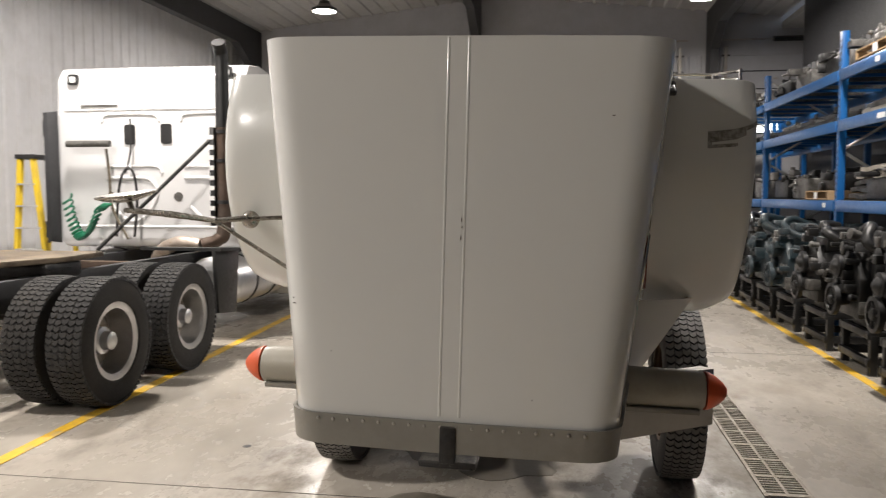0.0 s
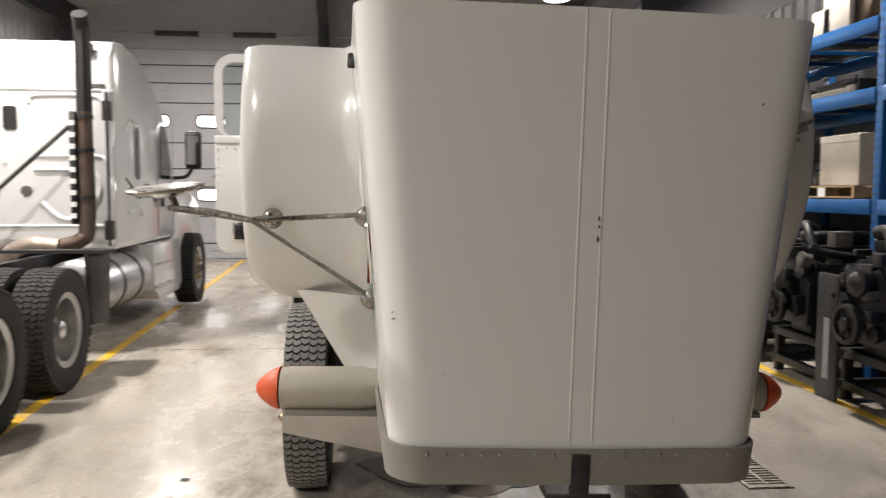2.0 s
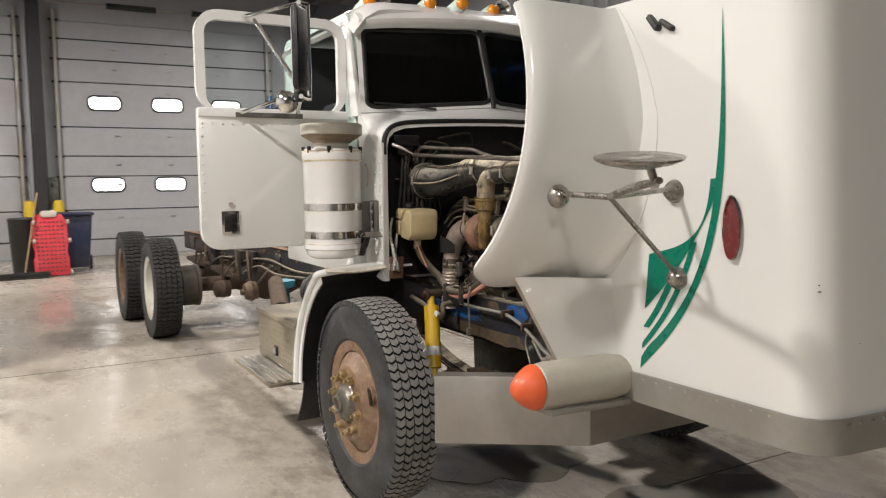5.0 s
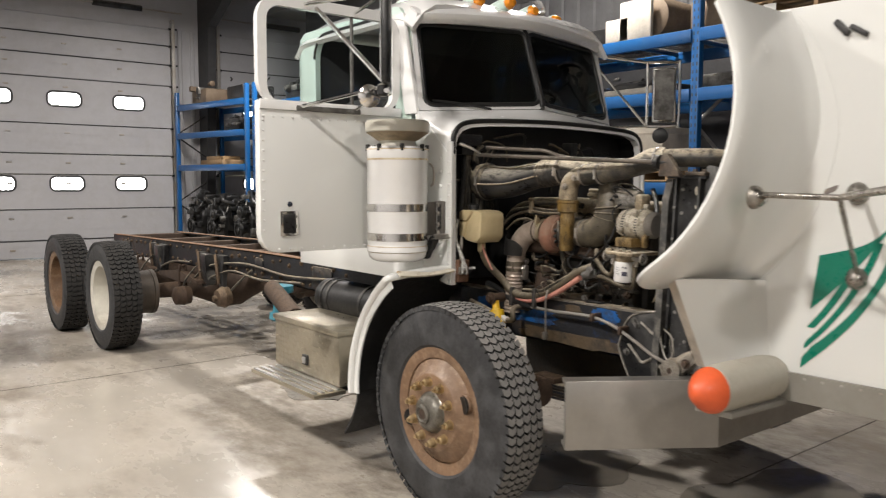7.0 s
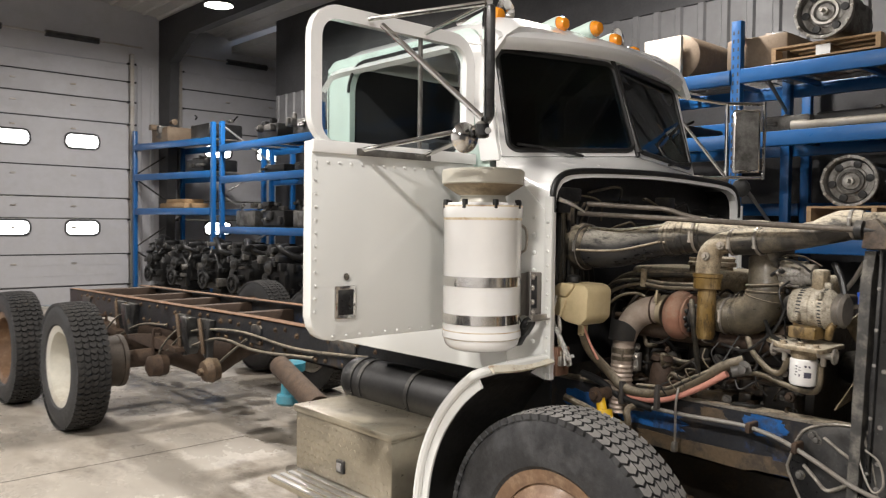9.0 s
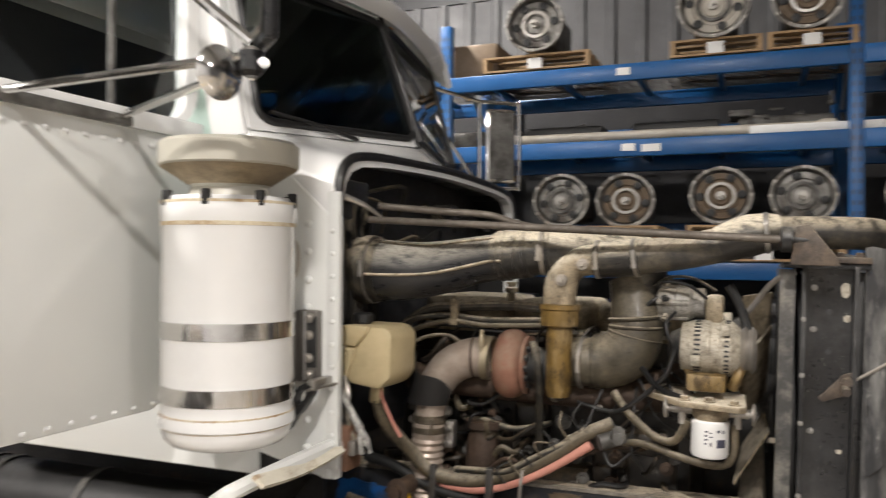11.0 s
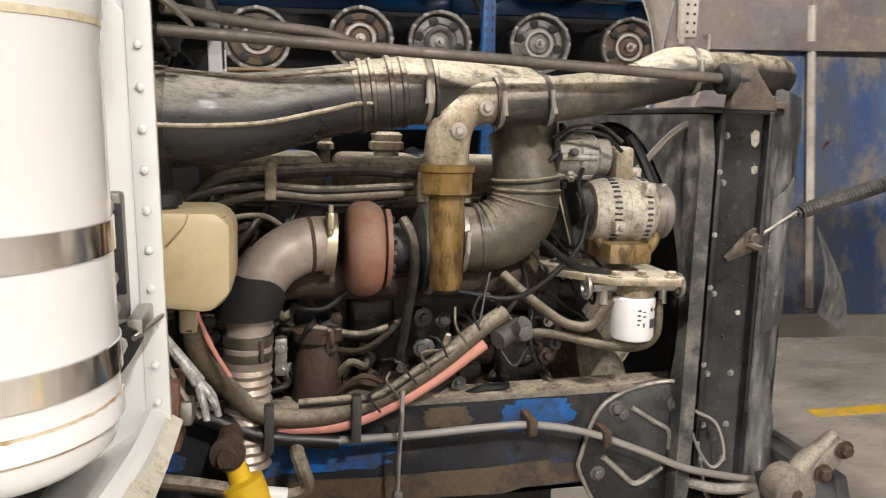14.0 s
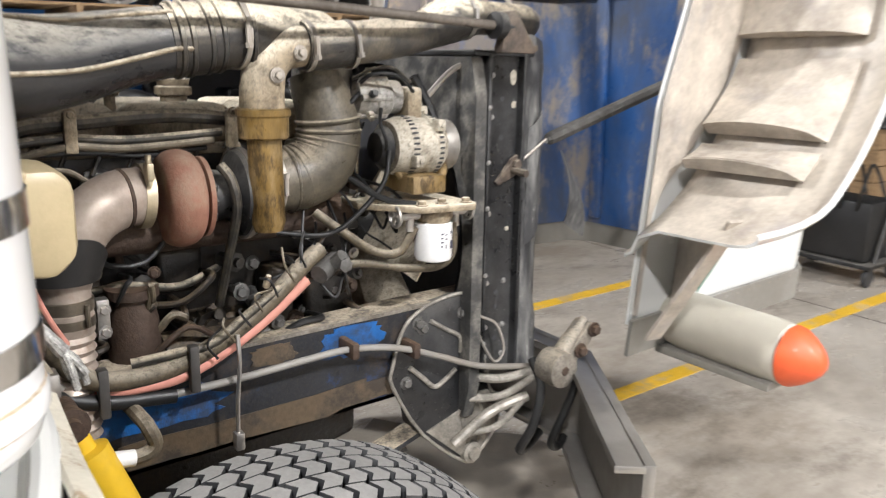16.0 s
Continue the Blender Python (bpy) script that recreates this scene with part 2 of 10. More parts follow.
def glassy(name, colour, rough=0.02, alpha_mix=0.85):
    """Window glass: mostly clear, with a mirror's share by Fresnel."""
    mat = bpy.data.materials.new(name)
    mat.use_nodes = True
    t = mat.node_tree
    N, L = t.nodes, t.links
    N.remove(N["Principled BSDF"])
    tr, gl, mx, fr = N.new("ShaderNodeBsdfTransparent"), N.new("ShaderNodeBsdfGlossy"), N.new("ShaderNodeMixShader"), N.new("ShaderNodeLayerWeight")
    tr.inputs["Color"].default_value = (*colour, 1)
    gl.inputs["Roughness"].default_value = rough
    fr.inputs["Blend"].default_value = 0.5
    pw, ma = N.new("ShaderNodeMath"), N.new("ShaderNodeMath")
    pw.operation, ma.operation = "POWER", "MULTIPLY_ADD"
    pw.inputs[1].default_value, ma.inputs[1].default_value, ma.inputs[2].default_value = 5.0, 0.9, 0.03
    L.new(fr.outputs["Facing"], pw.inputs[0])
    L.new(pw.outputs[0], ma.inputs[0])
    L.new(ma.outputs[0], mx.inputs[0])
    L.new(tr.outputs[0], mx.inputs[1])
    L.new(gl.outputs[0], mx.inputs[2])
    L.new(mx.outputs[0], N["Material Output"].inputs["Surface"])
    return mat


CREAM = surface("cream_paint", (0.695, 0.702, 0.680), 0.26, vary=0.006, scale=1.2, dirt=0.025, dirt_colour=(0.45, 0.41, 0.34), dirt_scale=1.3, dirt_edge=(0.55, 0.85), grain=0.02, coat=0.5)
CREAM_FLAT = surface("cream_fibreglass", (0.50, 0.48, 0.41), 0.4, vary=0.05, scale=3, dirt=0.4, dirt_colour=(0.36, 0.31, 0.24), dirt_scale=3, dirt_edge=(0.5, 0.75), grain=0.06)
WHITE = surface("white_truck_paint", (0.80, 0.80, 0.79), 0.22, vary=0.03, scale=2, dirt=0.25, dirt_colour=(0.5, 0.47, 0.42), dirt_edge=(0.55, 0.8), grain=0.01, coat=0.6)
MINT = surface("mint_cab_paint", (0.60, 0.74, 0.68), 0.35, vary=0.06, dirt=0.2)
GREEN = surface("green_stripe", (0.0, 0.17, 0.11), 0.3, vary=0.08, grain=0.02)
GREYTRIM = surface("grey_nose_trim", (0.26, 0.25, 0.225), 0.35, metal=0.2, vary=0.08, dirt=0.4, dirt_colour=(0.2, 0.18, 0.15), grain=0.05)
CHROME = surface("chrome", (0.75, 0.74, 0.72), 0.12, metal=1.0, vary=0.05, dirt=0.25, dirt_colour=(0.3, 0.26, 0.2), dirt_edge=(0.55, 0.75), grain=0.02)
STEEL = surface("bare_steel", (0.45, 0.43, 0.40), 0.38, metal=0.9, vary=0.15, scale=10, dirt=0.5, dirt_colour=(0.22, 0.17, 0.11), grain=0.15)
ALU = surface("polished_aluminium", (0.66, 0.66, 0.67), 0.33, metal=1.0, vary=0.08, scale=8, dirt=0.2, dirt_colour=(0.35, 0.33, 0.3), grain=0.05)
TARNISH = surface("tarnished_chrome", (0.34, 0.32, 0.29), 0.2, metal=1.0, vary=0.3, scale=18, dirt=0.5, dirt_colour=(0.09, 0.075, 0.055), dirt_scale=16, grain=0.05)
BOXALU = surface("tarnished_toolbox_metal", (0.42, 0.38, 0.30), 0.34, metal=0.85, vary=0.12, scale=5, dirt=0.45, dirt_colour=(0.30, 0.25, 0.17), grain=0.08)
BUMPER = surface("dull_bumper_metal", (0.35, 0.335, 0.31), 0.36, metal=0.8, vary=0.08, scale=4, dirt=0.35, dirt_colour=(0.33, 0.3, 0.26), grain=0.04)
RUBBER = surface("tyre_rubber", (0.022, 0.0225, 0.024), 0.55, vary=0.25, scale=9, dirt=0.6, dirt_colour=(0.075, 0.076, 0.078), dirt_scale=7, grain=0.2, grain_scale=140)
TREADDARK = surface("black_tyre_tread", (0.016, 0.015, 0.014), 0.8, vary=0.3, scale=14, dirt=0.4, dirt_colour=(0.032, 0.027, 0.022), grain=0.2, grain_scale=140)
TREAD = surface("dusty_tyre_tread", (0.20, 0.195, 0.185), 0.75, vary=0.2, scale=14, dirt=0.5, dirt_colour=(0.13, 0.125, 0.115), dirt_scale=7, grain=0.2, grain_scale=140)
RUSTWHEEL = surface("rusty_brown_wheel", (0.20, 0.12, 0.07), 0.38, vary=0.2, scale=8, dirt=0.6, dirt_colour=(0.13, 0.08, 0.05), dirt_scale=7, grain=0.25, blot=((0.32, 0.23, 0.15), 22.0, (0.5, 0.66), 0.6))
RUST = surface("rust", (0.052, 0.030, 0.019), 0.7, vary=0.3, scale=14, dirt=0.65, dirt_colour=(0.045, 0.030, 0.020), dirt_scale=18, grain=0.5, dust=0.2, lit_dust_colour=(0.26, 0.17, 0.10))
BLACK = surface("black_plastic", (0.012, 0.012, 0.012), 0.42, vary=0.3, dirt=0.3, dirt_colour=(0.035, 0.032, 0.03), grain=0.1)
BLACKMETAL = surface("worn_black_metal", (0.015, 0.0155, 0.017), 0.32, metal=0.2, vary=0.3, scale=8, dirt=0.5, dirt_colour=(0.085, 0.085, 0.086), dirt_scale=5, dirt_edge=(0.46, 0.70), blot=((0.34, 0.33, 0.30), 75.0, (0.62, 0.68), 0.6), grain=0.2, dust=0.35, lit_dust_colour=(0.33, 0.31, 0.27))
GREASE = surface("greasy_engine_block", (0.011, 0.0095, 0.008), 0.42, vary=0.4, scale=12, dirt=0.55, dirt_colour=(0.052, 0.034, 0.018), dirt_scale=20, dirt_edge=(0.48, 0.66), grain=0.6, grain_scale=60, dust=0.28, lit_dust_colour=(0.26, 0.19, 0.115))
DUSTY = surface("dusty_tan_engine_paint", (0.34, 0.275, 0.185), 0.65, vary=0.3, scale=12, dirt=0.75, dirt_colour=(0.085, 0.062, 0.036), dirt_scale=26, dirt_edge=(0.45, 0.64), grain=0.4, dust=1.3, lit_dust_colour=(0.66, 0.59, 0.46))
DUSTPIPE = surface("dusty_rubber_pipe", (0.022, 0.021, 0.020), 0.36, vary=0.35, scale=9, dirt=0.4, dirt_colour=(0.24, 0.20, 0.14), dirt_scale=10, dirt_edge=(0.50, 0.66), grain=0.3, stretch=(1.4, 0.6, 1.4), dust=1.3, lit_dust_colour=(0.66, 0.59, 0.46))
HOSE = surface("worn_hose", (0.020, 0.019, 0.017), 0.42, vary=0.3, scale=14, dirt=0.5, dirt_colour=(0.11, 0.09, 0.06), dirt_scale=30, grain=0.3, dust=0.75, lit_dust_colour=(0.50, 0.43, 0.32))
TANHOSE = surface("tan_dusty_hose", (0.12, 0.094, 0.058), 0.5, vary=0.3, scale=16, dirt=0.65, dirt_colour=(0.055, 0.046, 0.033), dirt_scale=32, grain=0.3, dust=0.5)
PINK = surface("faded_red_hose", (0.62, 0.27, 0.21), 0.6, vary=0.15, scale=10, dirt=0.4, dirt_colour=(0.26, 0.13, 0.09), grain=0.1)
BLUEIN = surface("blue_underside_paint", (0.024, 0.095, 0.29), 0.33, vary=0.3, scale=6, dirt=0.9, dirt_colour=(0.075, 0.080, 0.090), dirt_scale=3.0, dirt_edge=(0.38, 0.60), grain=0.3, stretch=(1, 1, 0.5), blot=((0.26, 0.215, 0.15), 4.0, (0.49, 0.60), 0.8))
RAWGLASS = surface("raw_fibreglass", (0.52, 0.465, 0.39), 0.38, vary=0.25, scale=9, dirt=0.7, dirt_colour=(0.17, 0.14, 0.115), dirt_scale=4, dirt_edge=(0.49, 0.72), grain=0.25, grain_scale=45, blot=((0.30, 0.285, 0.30), 3.0, (0.52, 0.68), 0.6))
FRAMEPAINT = surface("worn_blue_black_frame", (0.013, 0.015, 0.020), 0.48, metal=0.0, vary=0.35, scale=7, dirt=0.85, dirt_colour=(0.095, 0.064, 0.038), dirt_scale=5.5, dirt_edge=(0.54, 0.68), grain=0.25, blot=((0.012, 0.045, 0.14), 4.2, (0.60, 0.67), 0.7), dust=0.8, lit_dust_colour=(0.46, 0.39, 0.29))
YELLOW = surface("yellow_shock_paint", (0.75, 0.47, 0.02), 0.4, vary=0.08, dirt=0.3, dirt_colour=(0.28, 0.2, 0.07), grain=0.08)
RACKBLUE = surface("blue_rack_steel", (0.006, 0.088, 0.27), 0.34, vary=0.1, scale=3, dirt=0.2, dirt_colour=(0.05, 0.09, 0.16), dirt_scale=6, dirt_edge=(0.55, 0.75), grain=0.04)
WOOD = surface("pallet_wood", (0.42, 0.28, 0.15), 0.8, vary=0.25, scale=6, dirt=0.4, dirt_colour=(0.2, 0.13, 0.07), stretch=(1, 6, 6), grain=0.3, piece=0.5)
CONCRETE = surface("sealed_concrete", (0.445, 0.405, 0.35), 0.21, vary=0.2, scale=1.1, dirt=0.75, dirt_colour=(0.19, 0.158, 0.12), dirt_scale=0.6, dirt_edge=(0.46, 0.64), grain=0.06, grain_scale=40, stretch=(1.5, 0.8, 1), blot=((0.10, 0.08, 0.058), 1.4, (0.53, 0.68), 0.75))
LINE = surface("yellow_floor_paint", (0.72, 0.44, 0.03), 0.5, vary=0.12, scale=4, dirt=0.6, dirt_colour=(0.42, 0.34, 0.22), dirt_scale=5, dirt_edge=(0.5, 0.6), grain=0.05)
WALLMETAL = surface("white_liner_sheet", (0.58, 0.58, 0.59), 0.4, vary=0.05, scale=1.5, dirt=0.25, dirt_colour=(0.42, 0.41, 0.39), grain=0.02)
GREYWALL = surface("grey_liner_sheet", (0.19, 0.19, 0.195), 0.5, vary=0.08, scale=1.5, dirt=0.3, dirt_colour=(0.2, 0.2, 0.19), grain=0.02)
CEILMETAL = surface("ceiling_sheet", (0.40, 0.395, 0.385), 0.45, vary=0.08, scale=1.0, grain=0.02)
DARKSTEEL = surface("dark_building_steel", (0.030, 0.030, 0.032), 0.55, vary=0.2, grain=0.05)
DOORSHEET = surface("garage_door_sheet", (0.40, 0.40, 0.42), 0.45, vary=0.05, scale=1.2, dirt=0.3, dirt_colour=(0.32, 0.31, 0.3), grain=0.04)
SEAL = surface("dark_rubber_seal", (0.04, 0.04, 0.042), 0.7, vary=0.2)
DAYPANE = glowing("bright_daylight_pane", (1.0, 1.0, 1.0), 6.0)
LENS = glowing("lamp_lens", (1.0, 0.95, 0.86), 12.0)
ORANGE = surface("orange_lens", (0.72, 0.10, 0.022), 0.42, vary=0.12, scale=10, dirt=0.3, dirt_colour=(0.42, 0.10, 0.04), grain=0.04, coat=0.1)
AMBER = surface("amber_lens", (0.85, 0.30, 0.02), 0.2, vary=0.1, scale=10, grain=0.0, coat=0.6)
GLASS = glassy("window_glass", (0.90, 0.94, 0.94))
DARKGLASS = glassy("tinted_glass", (0.16, 0.18, 0.18))
MIRROR = surface("mirror_glass", (0.85, 0.87, 0.88), 0.03, metal=1.0, vary=0.0, grain=0.0)
CABIN = surface("dark_cab_trim", (0.03, 0.03, 0.032), 0.7, vary=0.2)
CASTING = surface("aluminium_casting", (0.32, 0.31, 0.29), 0.48, metal=0.55, vary=0.25, scale=12, dirt=0.8, dirt_colour=(0.075, 0.06, 0.048), dirt_scale=9, grain=0.25)
BROWNCAST = surface("brown_clutch_face", (0.17, 0.125, 0.085), 0.6, metal=0.3, vary=0.2, scale=6, dirt=0.4, grain=0.2)
OILBLACK = surface("oily_black_parts", (0.007, 0.007, 0.007), 0.4, metal=0.0, vary=0.35, scale=10, dirt=0.3, dirt_colour=(0.024, 0.022, 0.020), dirt_scale=9, grain=0.3)
GREYPART = surface("grey_machine_part", (0.15, 0.145, 0.135), 0.45, metal=0.5, vary=0.3, scale=9, dirt=0.75, dirt_colour=(0.035, 0.03, 0.026), dirt_scale=7, grain=0.3)
ENGBLUE = surface("bright_blue_engine_paint", (0.006, 0.065, 0.42), 0.3, vary=0.15, scale=8, dirt=0.15, dirt_colour=(0.03, 0.03, 0.06), grain=0.12, coat=0.3)
PALEBOX = surface("pale_painted_panel", (0.55, 0.51, 0.44), 0.5, vary=0.08, dirt=0.35)
PAPER = surface("white_paper", (0.75, 0.75, 0.73), 0.6, vary=0.05)

# ---- the workshop ----
WEST, EAST, SOUTH, NORTH, EAVE, RIDGE_X, RIDGE = -8.2, 5.25, -9.0, 20.6, 5.9, -1.25, 6.6


def ribbed(bm, p, q, z0, z1, out, pitch=0.30, depth=0.03):
    """A ribbed metal sheet from p to q in plan; out: the side to which the ribs stand."""
    p, q, out = Vector((*p, 0)), Vector((*q, 0)), Vector((*out, 0))
    n = max(1, round((q - p).length / pitch))
    d = (q - p) / n
    line = []
    for k in range(n):
        a = p + d * k
        line += [a, a + d * 0.62, a + d * 0.70 + out * depth, a + d * 0.92 + out * depth]
    line.append(q)
    line += [q - out * 0.12, p - out * 0.12]
    lo = [bm.verts.new((v.x, v.y, z0)) for v in line]
    hi = [bm.verts.new((v.x, v.y, z1)) for v in line]
    for k in range(len(line)):
        j = (k + 1) % len(line)
        bm.faces.new((lo[k], lo[j], hi[j], hi[k]))
    bm.faces.new(lo)
    bm.faces.new(hi[::-1])
    return bm


solid("floor", box(B(), WEST - 0.3, EAST + 0.3, SOUTH - 0.3, NORTH + 6, -0.25, 0), CONCRETE, "smooth sealed concrete workshop floor with faint stains", "floor", kind="structure", smooth=0)
solid("wall_west", ribbed(B(), (WEST, SOUTH), (WEST, NORTH), 0, EAVE, (1, 0)), WALLMETAL, "white ribbed metal liner wall", "wall", kind="structure", smooth=0)
FAR_EAST, RECESS = 8.9, 18.4      # past the racks the hall opens into a bay with a door of its own
bm = ribbed(B(), (FAR_EAST, RECESS), (FAR_EAST, NORTH), 0, EAVE, (-1, 0))
ribbed(bm, (EAST + 0.14, RECESS), (FAR_EAST, RECESS), 0, EAVE, (0, 1))
solid("wall_bay", bm, GREYWALL, "grey ribbed metal walls of the side bay", "wall", kind="structure", smooth=0)
solid("ceiling_bay", box(B(), EAST + 0.1, FAR_EAST + 0.1, RECESS - 0.1, NORTH + 0.1, 5.60, 5.75), CEILMETAL, "pale grey ceiling of the side bay", "ceiling", kind="structure", smooth=0)
solid("floor_bay", box(B(), EAST + 0.3, FAR_EAST + 0.3, RECESS - 0.3, NORTH + 6, -0.25, 0), CONCRETE, "smooth concrete floor of the side bay", "floor", kind="structure", smooth=0)
# near-black backing, added in place of the dim shelves behind the racks
solid("wall_east_lower", box(B(), EAST - 0.02, EAST + 0.14, SOUTH, RECESS, 0, 3.3), DARKSTEEL, "near-black backing put in for the dim space behind the racks", "wall", kind="structure", smooth=0)
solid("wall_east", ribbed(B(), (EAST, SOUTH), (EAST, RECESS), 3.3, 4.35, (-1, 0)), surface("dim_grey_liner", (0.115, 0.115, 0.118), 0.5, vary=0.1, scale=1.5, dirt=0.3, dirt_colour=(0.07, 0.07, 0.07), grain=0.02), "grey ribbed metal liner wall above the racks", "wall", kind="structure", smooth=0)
solid("wall_east_upper", box(B(), EAST - 0.02, EAST + 0.14, SOUTH, RECESS, 4.35, EAVE), DARKSTEEL, "dark strip of wall under the eave", "wall", kind="structure", smooth=0)
solid("wall_south", ribbed(B(), (WEST, SOUTH), (EAST, SOUTH), 0, EAVE + 0.8, (0, 1)), GREYWALL, "grey ribbed metal liner wall", "wall", kind="structure", smooth=0)

# the door wall, with its three openings
DOORS = [(-6.75, -2.25), (-1.43, 2.98), (4.13, 8.54)]
DOOR_TOP = 5.0
bm = B()
for a, b in ((WEST, DOORS[0][0]), (DOORS[0][1], DOORS[1][0]), (DOORS[1][1], DOORS[2][0]), (DOORS[2][1], FAR_EAST)):
    ribbed(bm, (a, NORTH), (b, NORTH), 0, DOOR_TOP, (0, -1))
box(bm, WEST, FAR_EAST, NORTH - 0.01, NORTH + 0.12, DOOR_TOP, EAVE + 0.8)
solid("wall_north", bm, DOORSHEET, "pale grey ribbed metal wall with three tall garage doors", "wall", kind="structure", smooth=0)


def roof_z(x):
    return EAVE + (RIDGE - EAVE) * (1 - abs(x - RIDGE_X) / (EAST - RIDGE_X))


# the ceiling: ribbed sheet, in one mesh
bm = B()
for side in (WEST - 0.1, EAST + 0.1):
    n = round(abs(side - RIDGE_X) / 0.33)
    d = (side - RIDGE_X) / n
    prof = []
    for k in range(n):
        x = RIDGE_X + d * k
        prof += [(x, 0), (x + d * 0.66, 0), (x + d * 0.74, -0.035), (x + d * 0.92, -0.035)]
    prof.append((side, 0))
    a = [bm.verts.new((x, SOUTH - 0.1, roof_z(x) + z)) for x, z in prof]
    b = [bm.verts.new((x, NORTH + 0.1, roof_z(x) + z)) for x, z in prof]
    for k in range(len(prof) - 1):
        bm.faces.new((a[k], a[k + 1], b[k + 1], b[k]))
box(bm, WEST - 0.2, EAST + 0.2, SOUTH - 0.2, NORTH + 0.2, RIDGE + 0.1, RIDGE + 0.2)
solid("ceiling", bm, CEILMETAL, "ribbed pale grey metal ceiling", "ceiling", kind="structure", smooth=0)

# tapered steel frames that run the length of the hall
for x in (-7.6, -1.86, 3.74):
    zt = roof_z(x) - 0.05
    bm = prism(B(), [(NORTH - 0.02, 0), (NORTH - 0.30, 0), (NORTH - 0.62, zt - 0.95), (NORTH - 1.5, zt - 0.50), (SOUTH + 0.02, zt - 0.42), (SOUTH + 0.02, zt), (NORTH - 0.02, zt)], "x", x - 0.10, x + 0.10)
    solid("steel_frame", bm, DARKSTEEL, "dark tapered steel building frame", "building frame", kind="structure", smooth=0)


def garage_door(name, x0, x1, columns):
    root = thing(name, ((x0 + x1) / 2, NORTH - 0.03, 0), "tall white sectional garage door with bright oval windows, closed", "garage door", kind="structure")
    seams = [0.0, 0.375, 1.02, 1.74, 2.17, 2.79, 3.73, 4.20, 4.62, DOOR_TOP]
    rows = (1.553, 3.303)
    for a, b in zip(seams, seams[1:]):
        bm = B()
        holes = [(c, z) for z in rows if a < z < b for c in columns]
        if not holes:
            box(bm, x0, x1, NORTH - 0.055, NORTH, a + 0.012, b - 0.012, 0.008, 1)
            for k in (1, 2):
                z = a + (b - a) * k / 3
                box(bm, x0 + 0.02, x1 - 0.02, NORTH - 0.059, NORTH - 0.05, z - 0.006, z + 0.006)
        else:
            # a section with rounded openings cut through it
            z = holes[0][1]
            edges = [x0] + [(p[0] + q[0]) / 2 for p, q in zip(holes, holes[1:])] + [x1]
            for (c, _), e0, e1 in zip(holes, edges, edges[1:]):
                inn = rounded(0.66, 0.30, 0.11, 5, c, z)
                out = []
                for i, (u, v) in enumerate(inn):
                    q, j = divmod(i, 6)
                    xe, ze = (e1, e0, e0, e1)[q], (b - 0.012, b - 0.012, a + 0.012, a + 0.012)[q]
                    on_side = (j < 2) if q % 2 == 0 else (j > 3)
                    out.append((xe, ze) if j in (2, 3) else (xe, v) if on_side else (u, ze))
                ring_plate(bm, out, inn, "y", NORTH - 0.055, NORTH)
        sec = part("door_section", bm, DOORSHEET, root, smooth=0)
        for c, z in holes:
            pane = part("window", ring_plate(B(), rounded(0.70, 0.34, 0.13, 5, c, z), rounded(0.62, 0.26, 0.10, 5, c, z), "y", NORTH - 0.066, NORTH - 0.05), SEAL, sec, "dark rubber window frame")
            p = prism(B(), rounded(0.67, 0.31, 0.115, 5, c, z), "y", NORTH - 0.03, NORTH - 0.022)
            part("pane", p, DAYPANE, sec, "frosted pane, bright with daylight")
    for z in seams[1:-1]:
        part("seam_seal", box(B(), x0 + 0.01, x1 - 0.01, NORTH - 0.058, NORTH - 0.01, z - 0.010, z + 0.010), SEAL, root)
    for x in [x0 + (x1 - x0) * k / 4 for k in range(1, 4)]:
        for z in seams[1:-1]:
            part("hinge", box(B(), x - 0.05, x + 0.05, NORTH - 0.075, NORTH - 0.055, z - 0.20, z - 0.165, 0.006, 1), STEEL, root)
    for x in (x0 - 0.05, x1 + 0.05):
        part("track", box(B(), x - 0.04, x + 0.04, NORTH - 0.14, NORTH - 0.03, 0.05, DOOR_TOP + 0.2, 0.01, 1), STEEL, root)
        for z in seams[1:]:
            part("roller_bracket", box(B(), x - 0.09, x + 0.09, NORTH - 0.12, NORTH - 0.06, z - 0.03, z + 0.01), BLACKMETAL, root)
    bm = rod(B(), (x0 - 0.2, NORTH - 0.28, DOOR_TOP + 0.32), (x1 + 0.2, NORTH - 0.28, DOOR_TOP + 0.32), 0.02)
    part("spring_shaft", bm, STEEL, root)
    for a in (0.22, 0.62):
        xs = x0 + (x1 - x0) * a
        part("spring", rod(B(), (xs, NORTH - 0.28, DOOR_TOP + 0.32), (xs + 1.0, NORTH - 0.28, DOOR_TOP + 0.32), 0.065, 16), BLACKMETAL, root)


garage_door("door_1", *DOORS[0], [-5.86, -4.56, -3.255])
garage_door("door_2", *DOORS[1], [-0.555, 0.747, 2.05])
garage_door("door_3", *DOORS[2], [5.0, 6.3, 7.6])

